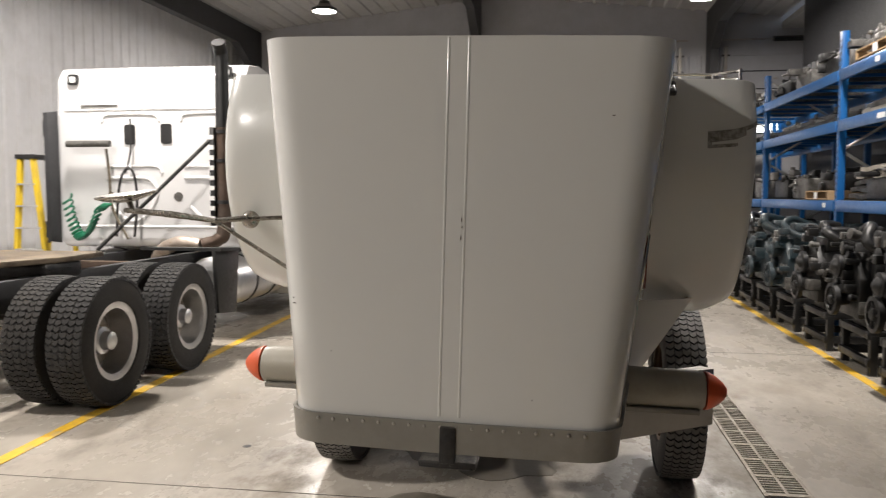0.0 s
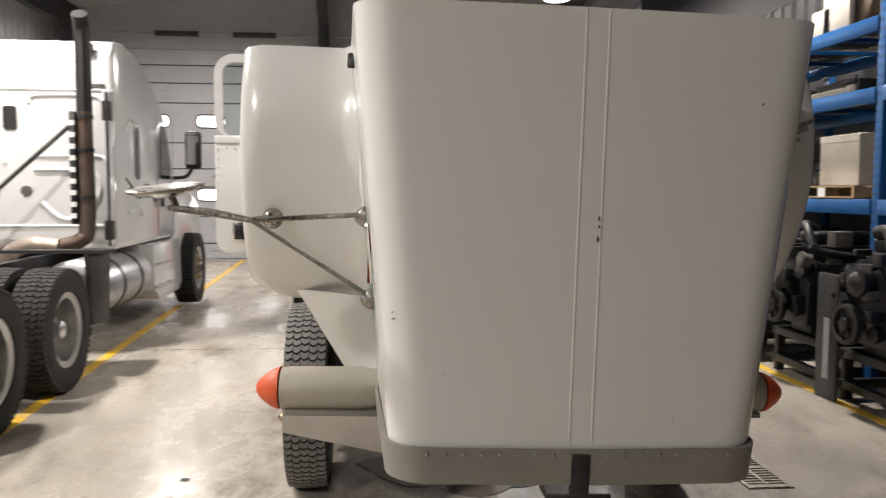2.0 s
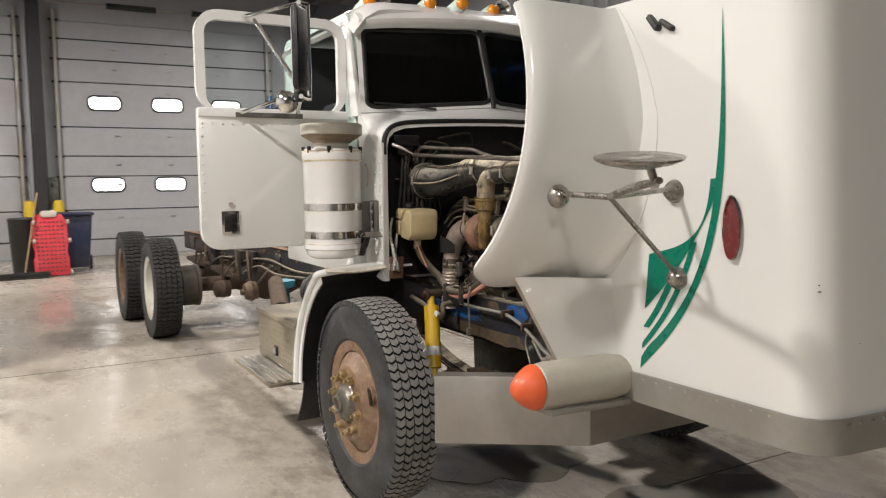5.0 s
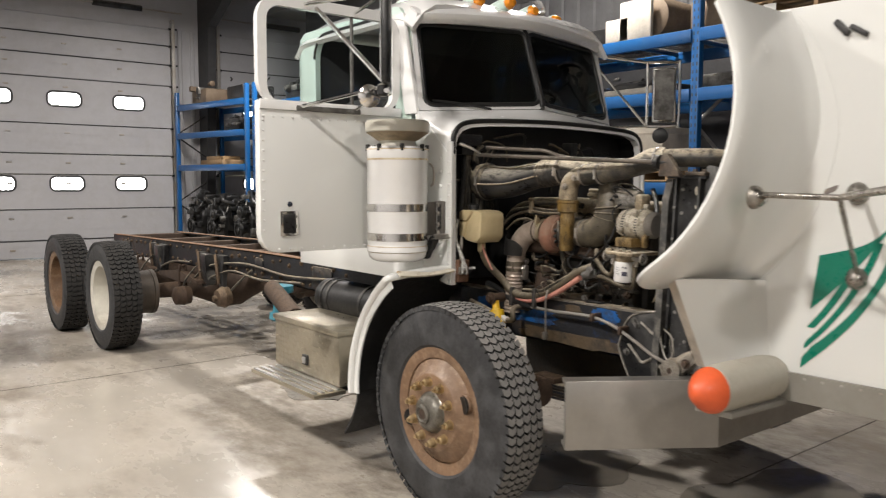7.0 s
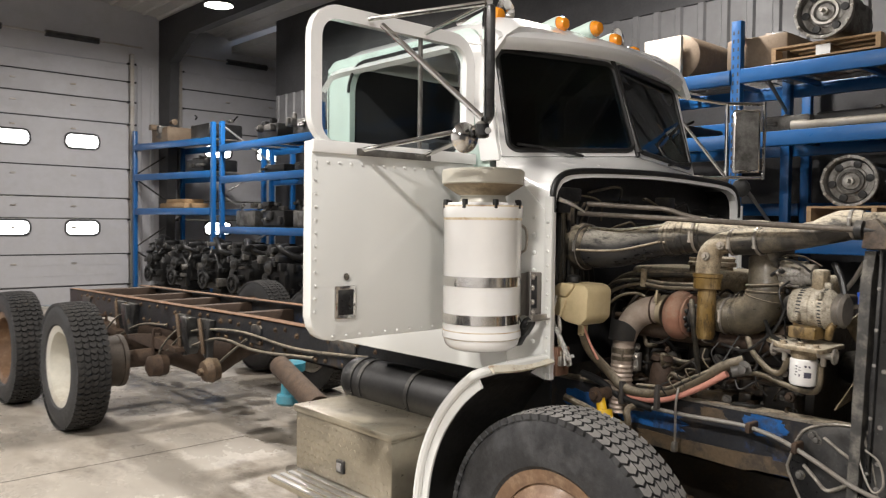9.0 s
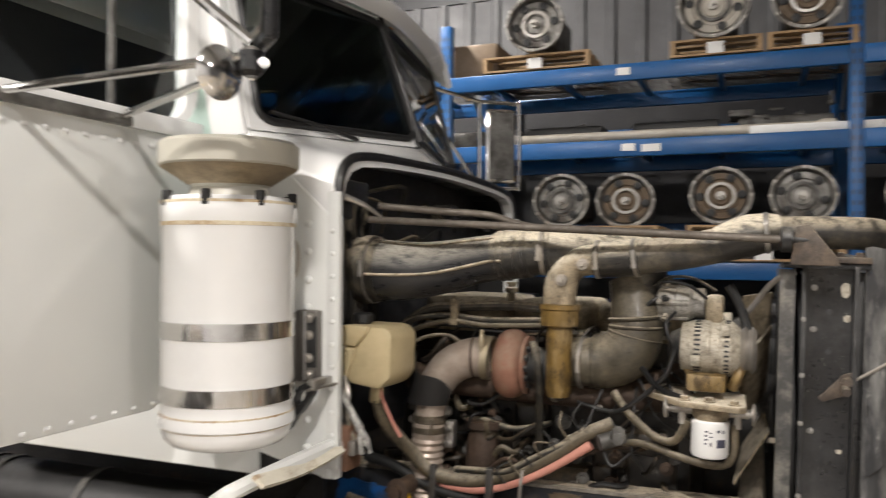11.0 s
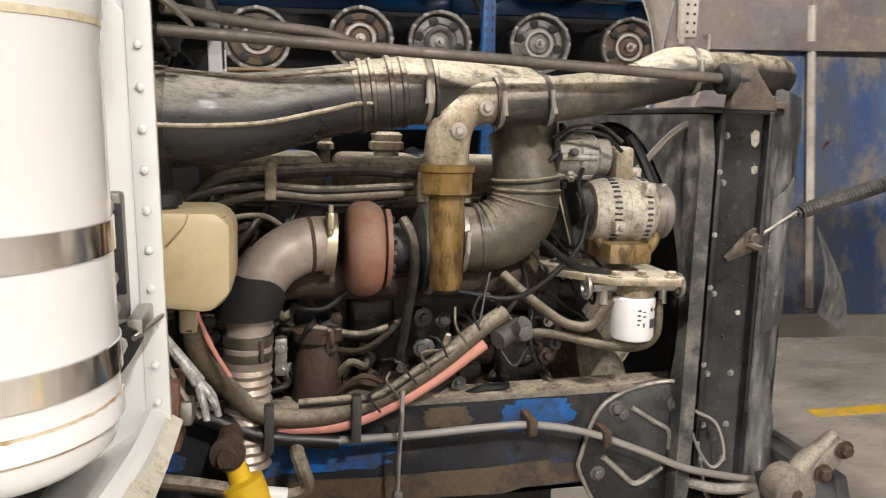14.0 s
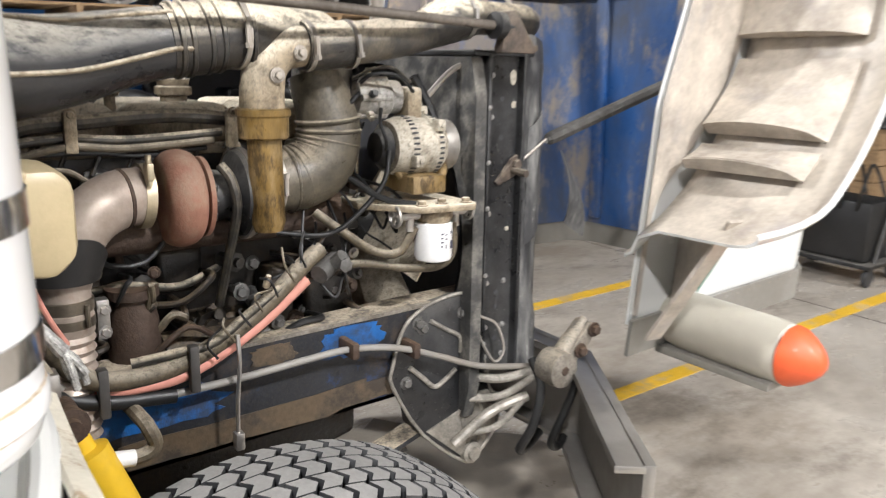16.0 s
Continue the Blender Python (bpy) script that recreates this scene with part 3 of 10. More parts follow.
# painted lines, the trench drain and the floor joints
for xa, xb, y0, y1, w in ((-2.60, -3.76, -8.5, 20.2, 0.10), (3.06, 3.06, -3.0, 19.5, 0.09), (0.42, 0.36, -8.0, 3.42, 0.10), (1.62, 1.60, -8.0, 2.9, 0.10)):
    solid("floor_line", prism(B(), [(xa - w / 2, y0), (xa + w / 2, y0), (xb + w / 2, y1), (xb - w / 2, y1)], "z", 0.0, 0.004), LINE, "worn yellow painted floor line", "floor marking", kind="structure", smooth=0)
JOINT = surface("floor_joint", (0.10, 0.085, 0.07), 0.8, vary=0.2)
for y in (-4.5, 1.05, 5.0, 9.5, 15.0):
    solid("floor_joint", box(B(), WEST, EAST, y - 0.004, y + 0.004, 0.0, 0.002), JOINT, "thin dark saw-cut joint in the concrete", "floor joint", kind="structure", smooth=0)
seat((0.76, 0, 0, 0.17), (0, 1, 0, -0.05), (0, 0, 1, 0))
root = thing("trench_drain", (1.87, 9.0, 0), "long slotted steel trench drain set in the floor", "drain", kind="structure")
part("channel", box(B(), 1.70, 2.04, 5.4, 15.0, 0.0, 0.003), BLACK, root)
GRATE = surface("dusty_cast_grate", (0.36, 0.32, 0.26), 0.55, metal=0.3, vary=0.25, scale=9, dirt=0.5, dirt_colour=(0.16, 0.13, 0.095), dirt_scale=6, grain=0.2)
for x, w in ((1.708, 0.014), (2.032, 0.014), (1.87, 0.012)):
    part("edge_bar", box(B(), x - w, x + w, 5.4, 15.0, 0.002, 0.010), GRATE, root)
bars = [mesh_of("grate_bar", box(B(), -0.155, 0.155, -w, w, -0.003, 0.003), GRATE, smooth=0) for w in (0.007, 0.020)]
y = 5.43
for k in range(240):
    wide = k % 7 == 0
    ob = new("grate_bar", bars[1 if wide else 0])
    ob.parent = root
    ob.location, ob.scale = (0, y - 9.0, 0.006), (0.76, 1, 1)
    y += 0.050 if wide or k % 7 == 6 else 0.040

seat()
for x, y, watts in LAMPS:
    root = thing("high_bay_light", (x, y, LAMP_Z - 0.03), "round high-bay workshop light hung from the ceiling, lit", "ceiling light", group="high-bay lights")
    part("housing", lathe(B(), (x, y, LAMP_Z), (x, y, LAMP_Z + 1), [(0, 0.24), (0.05, 0.25), (0.07, 0.20), (0.13, 0.12), (0.20, 0.10)], 24), BLACKMETAL, root)
    part("lens", lathe(B(), (x, y, LAMP_Z - 0.012), (x, y, LAMP_Z + 1), [(0, 0.05), (0.006, 0.228), (0.01, 0.23)], 24), LENS, root)
    part("hanger", rod(B(), (x, y, LAMP_Z + 0.2), (x, y, roof_z(x) - 0.02), 0.012), STEEL, root)

# dark patches under the old truck: its shade, with some oil, painted on the floor
SHADEOIL = surface("shade_and_oil_concrete", (0.13, 0.112, 0.088), 0.34, vary=0.3, scale=3, dirt=0.85, dirt_colour=(0.27, 0.24, 0.20), dirt_scale=2.6, dirt_edge=(0.42, 0.60), grain=0.06, grain_scale=40)
rnd = random.Random(19)
for n, (cx, cy, rx, ry) in enumerate(((0.05, 4.55, 0.80, 0.60), (-0.15, 5.85, 0.50, 0.45), (-0.35, 8.1, 0.30, 0.42), (0.1, 9.3, 0.35, 0.3))):
    ring = []
    for k in range(44):
        a = 2 * math.pi * k / 44
        f = 1 + 0.13 * math.sin(3 * a + cx * 9) + 0.09 * math.sin(7 * a + cy) + rnd.uniform(-0.06, 0.06)
        ring.append((cx + rx * f * math.cos(a), cy + ry * f * math.sin(a)))
    solid("oil_stain", prism(B(), ring, "z", -0.01, 0.0026 + 0.0012 * n), SHADEOIL, "dark patch of painted shade and oil on the concrete floor", "stain", kind="structure", smooth=0)

# ---- the old white truck with its hood tipped forward ----
truck = thing("old_truck", (0, 5.6, 0), "old white truck on a bare frame, hood tipped forward, door open", "truck")
seat((0.985, 0, 0.025, -0.065), (0, 0.91, 0, 0.42), (-0.025, 0, 0.965, -0.036))
YC, ZC, RY, RZ = 4.768, 1.949, 0.728, 0.69      # the wheel arch in the tipped fenders


def half_width(z):
    return 0.575 + 0.135 * (z - 0.98) / 1.33


def side_end(z):
    """How far back the hood's side reaches at height z."""
    return 4.43 - 0.26 * max(0.0, z - 1.6)


def flare(s, y):
    """How far the hood's side has spread out at y: the far side has sagged wider."""
    return (0.03 if s < 0 else 0.095) * (y - 3.46) / 0.86


def hood_line(z, grow=0.0):
    """The hood's outline at height z: round the front from one side's end to the other's."""
    w, r, y0 = half_width(z) + grow, 0.13, 3.33 - grow
    e = side_end(z)
    ys = [e + (y0 + r - e) * k / 6 for k in range(6)]
    pts = [(-w - flare(-1, y), y) for y in ys]
    pts += [(-w + r - r * math.cos(radians(a)), y0 + r - r * math.sin(radians(a))) for a in range(0, 91, 15)]
    pts += [(-w + r + (2 * w - 2 * r) * k / 12, y0 - 0.012 * math.sin(math.pi * k / 12)) for k in range(1, 12)]
    far = [(w + flare(1, y), y) for y in ys] + [(-x, y) for x, y in pts[6:13]]
    return pts + far[::-1]


def hood_strip(bm, zs, grow=0.0, thick=0.008):
    rows = [hood_line(z, grow) for z in zs]
    n = len(rows[0]) - 1

    def fn(u, v):
        j, i = round(v * (len(zs) - 1)), round(u * n)
        return (*rows[j][i], zs[j])
    return sheet(bm, fn, n, len(zs) - 1, thick, 1)


hood = part("hood", hood_strip(B(), [0.97 + (2.31 - 0.97) * k / 24 for k in range(25)]), [CREAM, BLUEIN], truck, "cream hood tipped forward on its nose, blue and dirty inside")
part("nose_band", hood_strip(B(), [0.985, 0.95, 0.90, 0.875], 0.004, 0.012), [GREYTRIM, GREYTRIM], hood, "grey metal band round the nose with rivets")
for x in (-0.034, 0.034):
    part("centre_bead", box(B(), x - 0.006, x + 0.006, 3.3155, 3.328, 1.0, 2.305, 0.0055), CREAM, hood)
CHIP = surface("bare_dark_chip", (0.05, 0.04, 0.035), 0.7)
for x, z, w, h in ((0.025, 1.69, 0.002, 0.008), (0.027, 1.665, 0.0022, 0.005), (0.024, 1.628, 0.0022, 0.009), (-0.572, 1.39, 0.003, 0.0015), (-0.566, 1.37, 0.010, 0.0018), (0.51, 2.05, 0.007, 0.0015), (0.28, 1.08, 0.002, 0.002), (-0.42, 1.21, 0.003, 0.001)):
    y = 3.328 - 0.0125 * math.cos(x * 2.6) if abs(x) < 0.55 else 3.361
    part("paint_chip", prism(B(), [(x - w, z - h * 0.6), (x + w * 0.3, z - h), (x + w, z + h * 0.4), (x - w * 0.2, z + h)], "y", y, y - (0.004 if abs(x) > 0.1 else 0.006)), CHIP, hood)
bm = B()
rivets(bm, [(x, 3.318 - 0.014 * math.cos(x * 2.3), 0.968) for x in [-0.46 + 0.92 * k / 17 for k in range(18)]], (0, -1, 0), 0.007)
for s in (-1, 1):
    rivets(bm, [(s * (half_width(0.968) + 0.013 + flare(s, y)), y, 0.968) for y in [3.50 + 0.07 * k for k in range(11)]], (s, 0, 0), 0.007)
tagged(part("band_rivets", bm, STEEL, hood), kind="stuff")
bm = B()
box(bm, -0.028, 0.028, 3.294, 3.33, 0.84, 0.972, 0.006)
box(bm, -0.10, 0.10, 3.30, 3.42, 0.82, 0.85, 0.01)
part("nose_bracket", bm, BLACKMETAL, hood)
LINER = surface("dusty_grey_liner", (0.19, 0.165, 0.16), 0.6, vary=0.3, scale=6, dirt=0.6, dirt_colour=(0.23, 0.19, 0.145), dirt_scale=3.5, grain=0.4, blot=((0.44, 0.34, 0.20), 4.0, (0.52, 0.64), 0.7))
part("upper_liner", hood_strip(B(), [2.0 + 0.28 * k / 6 for k in range(7)], -0.014, 0.012), [LINER, LINER], hood, "dusty grey lining inside the hood's rear edge")
part("liner_lip", hood_strip(B(), [1.985, 2.0, 2.02], -0.022, 0.02), [LINER, LINER], hood)
for x in (-0.40, 0.02, 0.44):
    part("liner_rib", box(B(), x - 0.03, x + 0.03, 3.335, 3.372, 1.0, 1.985, 0.012), LINER if x < 0 else BLUEIN, hood)
GLUE = surface("old_tape_glue", (0.17, 0.16, 0.145), 0.6, vary=0.3, scale=30, dirt=0.7, dirt_colour=(0.45, 0.45, 0.42), dirt_scale=38, dirt_edge=(0.42, 0.58))
PODGREY = surface("beige_grey_plastic", (0.40, 0.375, 0.315), 0.42, vary=0.06, scale=4, dirt=0.5, dirt_colour=(0.25, 0.225, 0.18), dirt_scale=4, grain=0.05)
BORDER = surface("dusty_dark_border", (0.15, 0.142, 0.132), 0.6, vary=0.25, scale=9, dirt=0.7, dirt_colour=(0.06, 0.056, 0.052), dirt_scale=6, dirt_edge=(0.45, 0.65), grain=0.4, blot=((0.30, 0.27, 0.22), 14.0, (0.56, 0.66), 0.5))
for s in (-1, 1):
    part("inner_border", sheet(B(), lambda u, v: (s * (half_width(1.0 + 0.99 * v) - 0.016 + flare(s, 4.0 + 0.4 * u)), 4.0 + (side_end(1.0 + 0.99 * v) - 4.015) * u, 1.0 + 0.99 * v), 8, 12, 0.012), LINER, hood, "dusty grey-tan border inside the hood's edge")
    arch = [(4.0, 1.02), (3.998, 1.5), (4.0, 1.86), (3.985, 1.935), (3.945, 1.978), (3.86, 1.995), (3.62, 2.0)]
    part("arch_edge", tube(B(), [(s * (half_width(z) - 0.014 + flare(s, y)), y, z) for y, z in arch], 0.010, 8, 4), BORDER, hood, "dark rounded edge of the inner border")
    gus = [(4.075, 1.79), (4.02, 1.775), (3.94, 1.685), (3.955, 1.665), (4.07, 1.62)]
    part("gusset", prism(B(), gus, "x", s * (0.63 + flare(s, 4.0)), s * (0.645 + flare(s, 4.0)), 0.004), LINER, hood, "dusty folded gusset")
    part("seam_rib", sheet(B(), lambda u, v: (s * (half_width(1.0 + 1.16 * v) - 0.02 + flare(s, 3.7) - 0.014 * math.sin(math.pi * u)), 3.70 + 0.035 * u, 1.0 + 1.16 * v), 6, 14, 0.003), RAWGLASS, hood, "tan moulded seam inside the hood")
    bm = B()
    sx = 0.648 + flare(s, 4.23)
    prism(bm, [(4.205, 2.03), (4.262, 2.03), (4.255, 2.17), (4.20, 2.17)], "x", s * sx, s * (sx + 0.010), 0.002)
    strip = part("perforated_strip", bm, RAWGLASS, hood, "tan strip with rows of holes")
    part("strip_edge", box(B(), min(s * (sx + 0.014), s * (sx - 0.016)), max(s * (sx + 0.014), s * (sx - 0.016)), 4.262, 4.285, 2.0, 2.175, 0.006), RAWGLASS, strip)
    for k in range(8):
        c = Vector((s * (sx - 0.0005), 4.218 + 0.03 * (k % 2), 2.05 + 0.033 * (k // 2)))
        part("hole", lathe(B(), c + Vector((s * 0.002, 0, 0)), c - Vector((s, 0, 0)), [(0, 0.006), (0.0025, 0.006)], 8), BLACK, strip)
    for y, z in ((3.985, 2.165), (3.962, 2.15)):
        c = Vector((s * (half_width(z) - 0.012 + flare(s, y)), y, z))
        part("liner_hole", lathe(B(), c, c - Vector((s, 0, 0)), [(0, 0.011), (0.005, 0.011)], 12), BLACK, hood)
    # hood-side stripes, badge and latch
    def on_side(y, z, d=0.003):
        return (s * (half_width(z) + d + flare(s, y)), y, z)

    def ribbon(bm, lo, hi, n=14):
        """A flat band on the hood's side between two (y, z) lines."""
        sheet(bm, lambda u, v: on_side(*[lo(u)[i] + (hi(u)[i] - lo(u)[i]) * v for i in (0, 1)]), n, 3, 0)
        return bm

    def sweep(z):
        """The outer edge of the painted sweep: how far back it lies at height z."""
        return 3.645 + 0.44 * max(0.0, (2.12 - z) / 1.11) ** 3.2

    def cut_end(z):
        return 4.084 - 0.171 * (z - 1.01)

    def band(z0, z1, outer, inner):
        """A painted band up the sweep from z0 to z1, its lower end cut on a slant."""
        def edge(f):
            return lambda u: (min(f(z0 + (z1 - z0) * u), cut_end(z0 + (z1 - z0) * u)), z0 + (z1 - z0) * u)
        return ribbon(B(), edge(outer), edge(inner), 28)

    def block_edge(z):
        return sweep(z) + max(0.03, 0.157 - 0.4 * (z - 1.306))

    def block_top(z):
        return cut_end(z) if z < 1.442 else 3.70 + 0.31 * math.exp(-((z - 1.442) / 0.06) ** 0.75)
    part("stripe", band(1.005, 2.225, sweep, lambda z: sweep(z) + 0.03 * min(1.0, (2.225 - z) / 0.5) + 0.04 * max(0.0, (1.4 - z) / 0.4) ** 2), GREEN, hood, "tall green stripe that tapers to a point")
    part("stripe", band(1.085, 1.49, lambda z: sweep(z) + 0.068, lambda z: sweep(z) + 0.094), GREEN, hood, "thin green stripe")
    part("stripe", band(1.165, 1.37, lambda z: sweep(z) + 0.113, lambda z: sweep(z) + 0.143), GREEN, hood, "thin green stripe")
    part("stripe", band(1.235, 1.70, block_edge, lambda z: max(block_edge(z), block_top(z))), GREEN, hood, "broad green swoosh")
    bm = B()
    badge = [(3.631 + 0.036 * math.cos(a), 1.545 + 0.10 * math.sin(a)) for a in [2 * math.pi * i / 20 for i in range(20)]]
    prism(bm, badge, "x", s * (half_width(1.545) + 0.001 + flare(s, 3.63)), s * (half_width(1.545) + 0.011 + flare(s, 3.63)))
    bd = part("badge", bm, surface("dark_red_badge", (0.13, 0.015, 0.015), 0.25, vary=0.1, coat=0.5), hood, "dark red oval badge with a chrome rim")
    part("badge_rim", tube(B(), [(s * (half_width(z) + 0.008 + flare(s, y)), y, z) for y, z in badge + badge[:1]], 0.0045, 6, 2), CHROME, bd)
    lx = 0.683 + flare(s, 3.92)
    lat = part("latch", prism(B(), [(3.965, 2.235), (3.950, 2.250), (3.903, 2.200), (3.918, 2.185)], "x", s * lx, s * (lx + 0.040), 0.006), BLACK, hood, "black rubber hood latch in two links")
    part("latch_pull", prism(B(), [(3.912, 2.214), (3.902, 2.228), (3.843, 2.192), (3.853, 2.176)], "x", s * lx, s * (lx + 0.032), 0.006), BLACK, lat)

    # the fender: an arc of a drum with a rolled lip; the far one sits further back
    yc = YC + (0.09 if s > 0 else 0.0)
    prof = [(0.60, 0.10), (0.655, 0.085), (0.69, 0.03), (0.76, 0.0), (0.90, 0.0), (1.04, -0.002), (1.085, -0.008), (1.115, -0.020), (1.13, -0.035), (1.128, -0.047)]

    def fender(u, v):
        a = radians(30 - 100 * u)
        i = min(int(v * (len(prof) - 1)), len(prof) - 2)
        f = v * (len(prof) - 1) - i
        x = prof[i][0] + (prof[i + 1][0] - prof[i][0]) * f
        dr = prof[i][1] + (prof[i + 1][1] - prof[i][1]) * f
        if x < 0.70:
            dr *= min(1.0, 0.2 + 2.4 * u)
        z = ZC + (RZ + dr + (0.0 if a > 0 else 0.03 if s < 0 else 0.07) * math.sin(a) ** 2) * math.sin(a)
        y = yc - (RY + dr) * math.cos(a)
        return (s * max(x - 0.09 * max(0.0, (u - 0.86) / 0.14) ** 2 * max(0.0, x - 0.8) / 0.33, half_width(z) + 0.003 + flare(s, y)), y, z)
    fen = part("fender", sheet(B(), fender, 30, 18, 0.008 * s, 1), [CREAM, RAWGLASS], hood, "cream front fender, raw fibreglass inside")
    if s > 0:
        # streaks of old tape glue on the far fender
        for u0, u1, v0, v1, sl in ((0.205, 0.222, 0.47, 0.87, 0.05), (0.222, 0.245, 0.47, 0.66, 0.03), (0.205, 0.262, 0.468, 0.482, 0.0), (0.252, 0.264, 0.47, 0.58, 0.01), (0.15, 0.195, 0.865, 0.885, 0.0)):
            def smear(u, v, u0=u0, u1=u1, v0=v0, v1=v1, sl=sl):
                p = Vector(fender(u0 + (u1 - u0) * u - sl * v, v0 + (v1 - v0) * v))
                return p + Vector((0.002, -0.004, 0.002))
            part("glue_streak", sheet(B(), smear, 3, 12, 0), GLUE, fen, "dark streaks of old tape glue")
    bm = B()
    sheet(bm, lambda u, v: (s * (0.60 + (0.345 - 0.225 * u) * v), 4.20 + 0.225 * v, 1.325 - 0.365 * u), 10, 8, 0.008 * s, 1)
    skirt = part("fender_skirt", bm, [CREAM, RAWGLASS], hood)
    part("skirt_flange", sheet(B(), lambda u, v: (s * (0.945 - 0.225 * u - 0.012 * v), 4.425 + 0.05 * v, 1.325 - 0.365 * u), 6, 2, 0.01 * s), RAWGLASS, hood, "raw dusty edge of the fender skirt")
    # ledges moulded into its inner side, each ending in a step
    for a0, a1, deep in ((16, -8, 0.05), (-13, -33, 0.06), (-36, -44, 0.045)):
        def ledge(u, v, a0=a0, a1=a1, deep=deep):
            a = a0 - 8 + (a1 - a0) * min(u / 0.9, 1.0)
            r = 0.70
            r -= deep * (u / 0.9) ** 1.3 * math.sin(math.pi * min(1.0, 0.12 + 0.9 * v)) ** 0.4 if u <= 0.9 else 0.0
            return (s * (0.70 + 0.33 * v), yc - r * math.cos(radians(a)), ZC + (r - 0.035) * math.sin(radians(a)))
        part("inner_ledge", sheet(B(), ledge, 10, 8, 0.008), RAWGLASS, hood, "moulded raw fibreglass ledge under the fender")

    def well(u, v):
        z = 1.0 + 1.2 * v
        back = side_end(z) - 0.002
        front = min(back - 0.01, yc - math.sqrt(max(0.70 ** 2 - (z - ZC) ** 2, 0.36 ** 2)))
        y = back + (front - back) * u
        return (s * (half_width(z) + 0.012 + flare(s, y)), y, z)
    part("well_wall", sheet(B(), well, 4, 16, 0.003 * s), RAWGLASS, hood, "dusty raw wall of the wheel well")

    # the lamp pod
    pod = part("signal_pod", lathe(B(), (s * 0.58, 4.20, 0.955), (s * 1.2, 4.225, 0.945), [(0, 0.075), (0.08, 0.088), (0.36, 0.088), (0.395, 0.083), (0.40, 0.078)], 28), PODGREY, hood, "dull beige-grey bullet-shaped lamp pod")
    part("lens", lathe(B(), (s * 0.985, 4.216, 0.949), (s * 1.2, 4.225, 0.945), [(0, 0.084), (0.014, 0.082), (0.040, 0.068), (0.064, 0.050), (0.080, 0.034), (0.090, 0.018), (0.093, 0.006)], 28), ORANGE, pod, "orange turn-signal lens")
    part("pod_base", prism(B(), [(s * 0.60, 4.13), (s * 0.96, 4.14), (s * 0.97, 4.29), (s * 0.60, 4.28)], "z", 0.855, 0.878, 0.004), GREYTRIM, pod)

# fender mirror of the passenger side
for p in ((-1.006, 4.06, 1.636), (-0.672, 3.876, 1.658), (-0.645, 3.875, 1.362)):
    bm = B()
    lathe(bm, Vector(p) + Vector((0.02 if p[0] > -0.9 else 0, 0.012 if p[0] < -0.9 else 0, 0)), Vector(p) + (Vector((-1, 0, 0)) if p[0] > -0.9 else Vector((0, -1, 0))), [(0, 0.040), (0.012, 0.040), (0.026, 0.034), (0.042, 0.022), (0.048, 0.005)], 20)
    part("mirror_mount", bm, TARNISH, hood, "chrome mirror mounting cup")
seat()
JOINT_AT, ARM_END = Vector((-1.049, 3.835, 1.572)), Vector((-1.215, 3.47, 1.620))
bm = B()
rod(bm, (-0.68, 3.935, 1.589), JOINT_AT, 0.009)
rod(bm, (-0.645, 3.945, 1.292), JOINT_AT, 0.008)
rod(bm, (-1.018, 4.105, 1.577), JOINT_AT, 0.010)
tube(bm, [JOINT_AT, JOINT_AT.lerp(ARM_END, 0.5) + Vector((0, 0, 0.004)), ARM_END], [0.010, 0.013, 0.009], 10)
rod(bm, ARM_END + Vector((0.012, 0.03, 0)), ARM_END + Vector((-0.008, 0.03, 0.045)), 0.010)
part("mirror_arm", bm, TARNISH, hood, "thin tarnished mirror arms")
part("fender_mirror", lathe(B(), ARM_END + Vector((-0.02, 0.05, 0.030)), ARM_END + Vector((-0.10, -0.05, 0.90)), [(0, 0.03), (0.012, 0.085), (0.022, 0.108), (0.028, 0.110), (0.031, 0.098)], 28), TARNISH, hood, "round tarnished chrome convex mirror")

# bumper with swept ends
seat((1.012, 0, 0, 0), (0, 1, 0, 0.038), (0, 0, 0.91, 0.058))
bm = B()
line = [(-1.066, 4.82), (-0.55, 4.46), (0.55, 4.46), (1.066, 4.82)]
prism(bm, line + [(x * 0.985, y + 0.022) for x, y in reversed(line)], "z", 0.528, 0.84, 0.004)
bumper = part("bumper", bm, BUMPER, truck, "dull steel bumper with swept-back ends")
for z in (0.531, 0.817):
    part("bumper_flange", prism(B(), [(x * 0.99, y + 0.016) for x, y in line] + [(x * 0.95, y + 0.07) for x, y in reversed(line)], "z", z, z + 0.02, 0.004), BUMPER, bumper)

# frame rails
seat()
RAIL = [(4.70, 1.022, 0.79), (6.6, 1.008, 0.775), (9.0, 1.005, 0.78), (13.2, 0.935, 0.715)]
for s in (-1, 1):
    bm = B()
    for (ya, ta, ba), (yb, tb, bb) in zip(RAIL, RAIL[1:]):
        prism(bm, [(ya, ba), (yb, bb), (yb, tb), (ya, ta)], "x", s * 0.43, s * 0.42)
        for za, zb, h in ((ta, tb, -0.010), (ba, bb, 0.010)):
            prism(bm, [(ya, za), (yb, zb), (yb, zb + h), (ya, za + h)], "x", s * 0.43, s * 0.345)
    part("frame_rail", bm, FRAMEPAINT, truck, "worn black and rusty frame rail")
for y in (6.9, 8.6, 9.9, 10.65, 11.3, 11.95, 12.9):
    part("cross_member", box(B(), -0.42, 0.42, y - 0.05, y + 0.05, 0.78, 0.94, 0.01), RUST, truck, "rusty cross member")


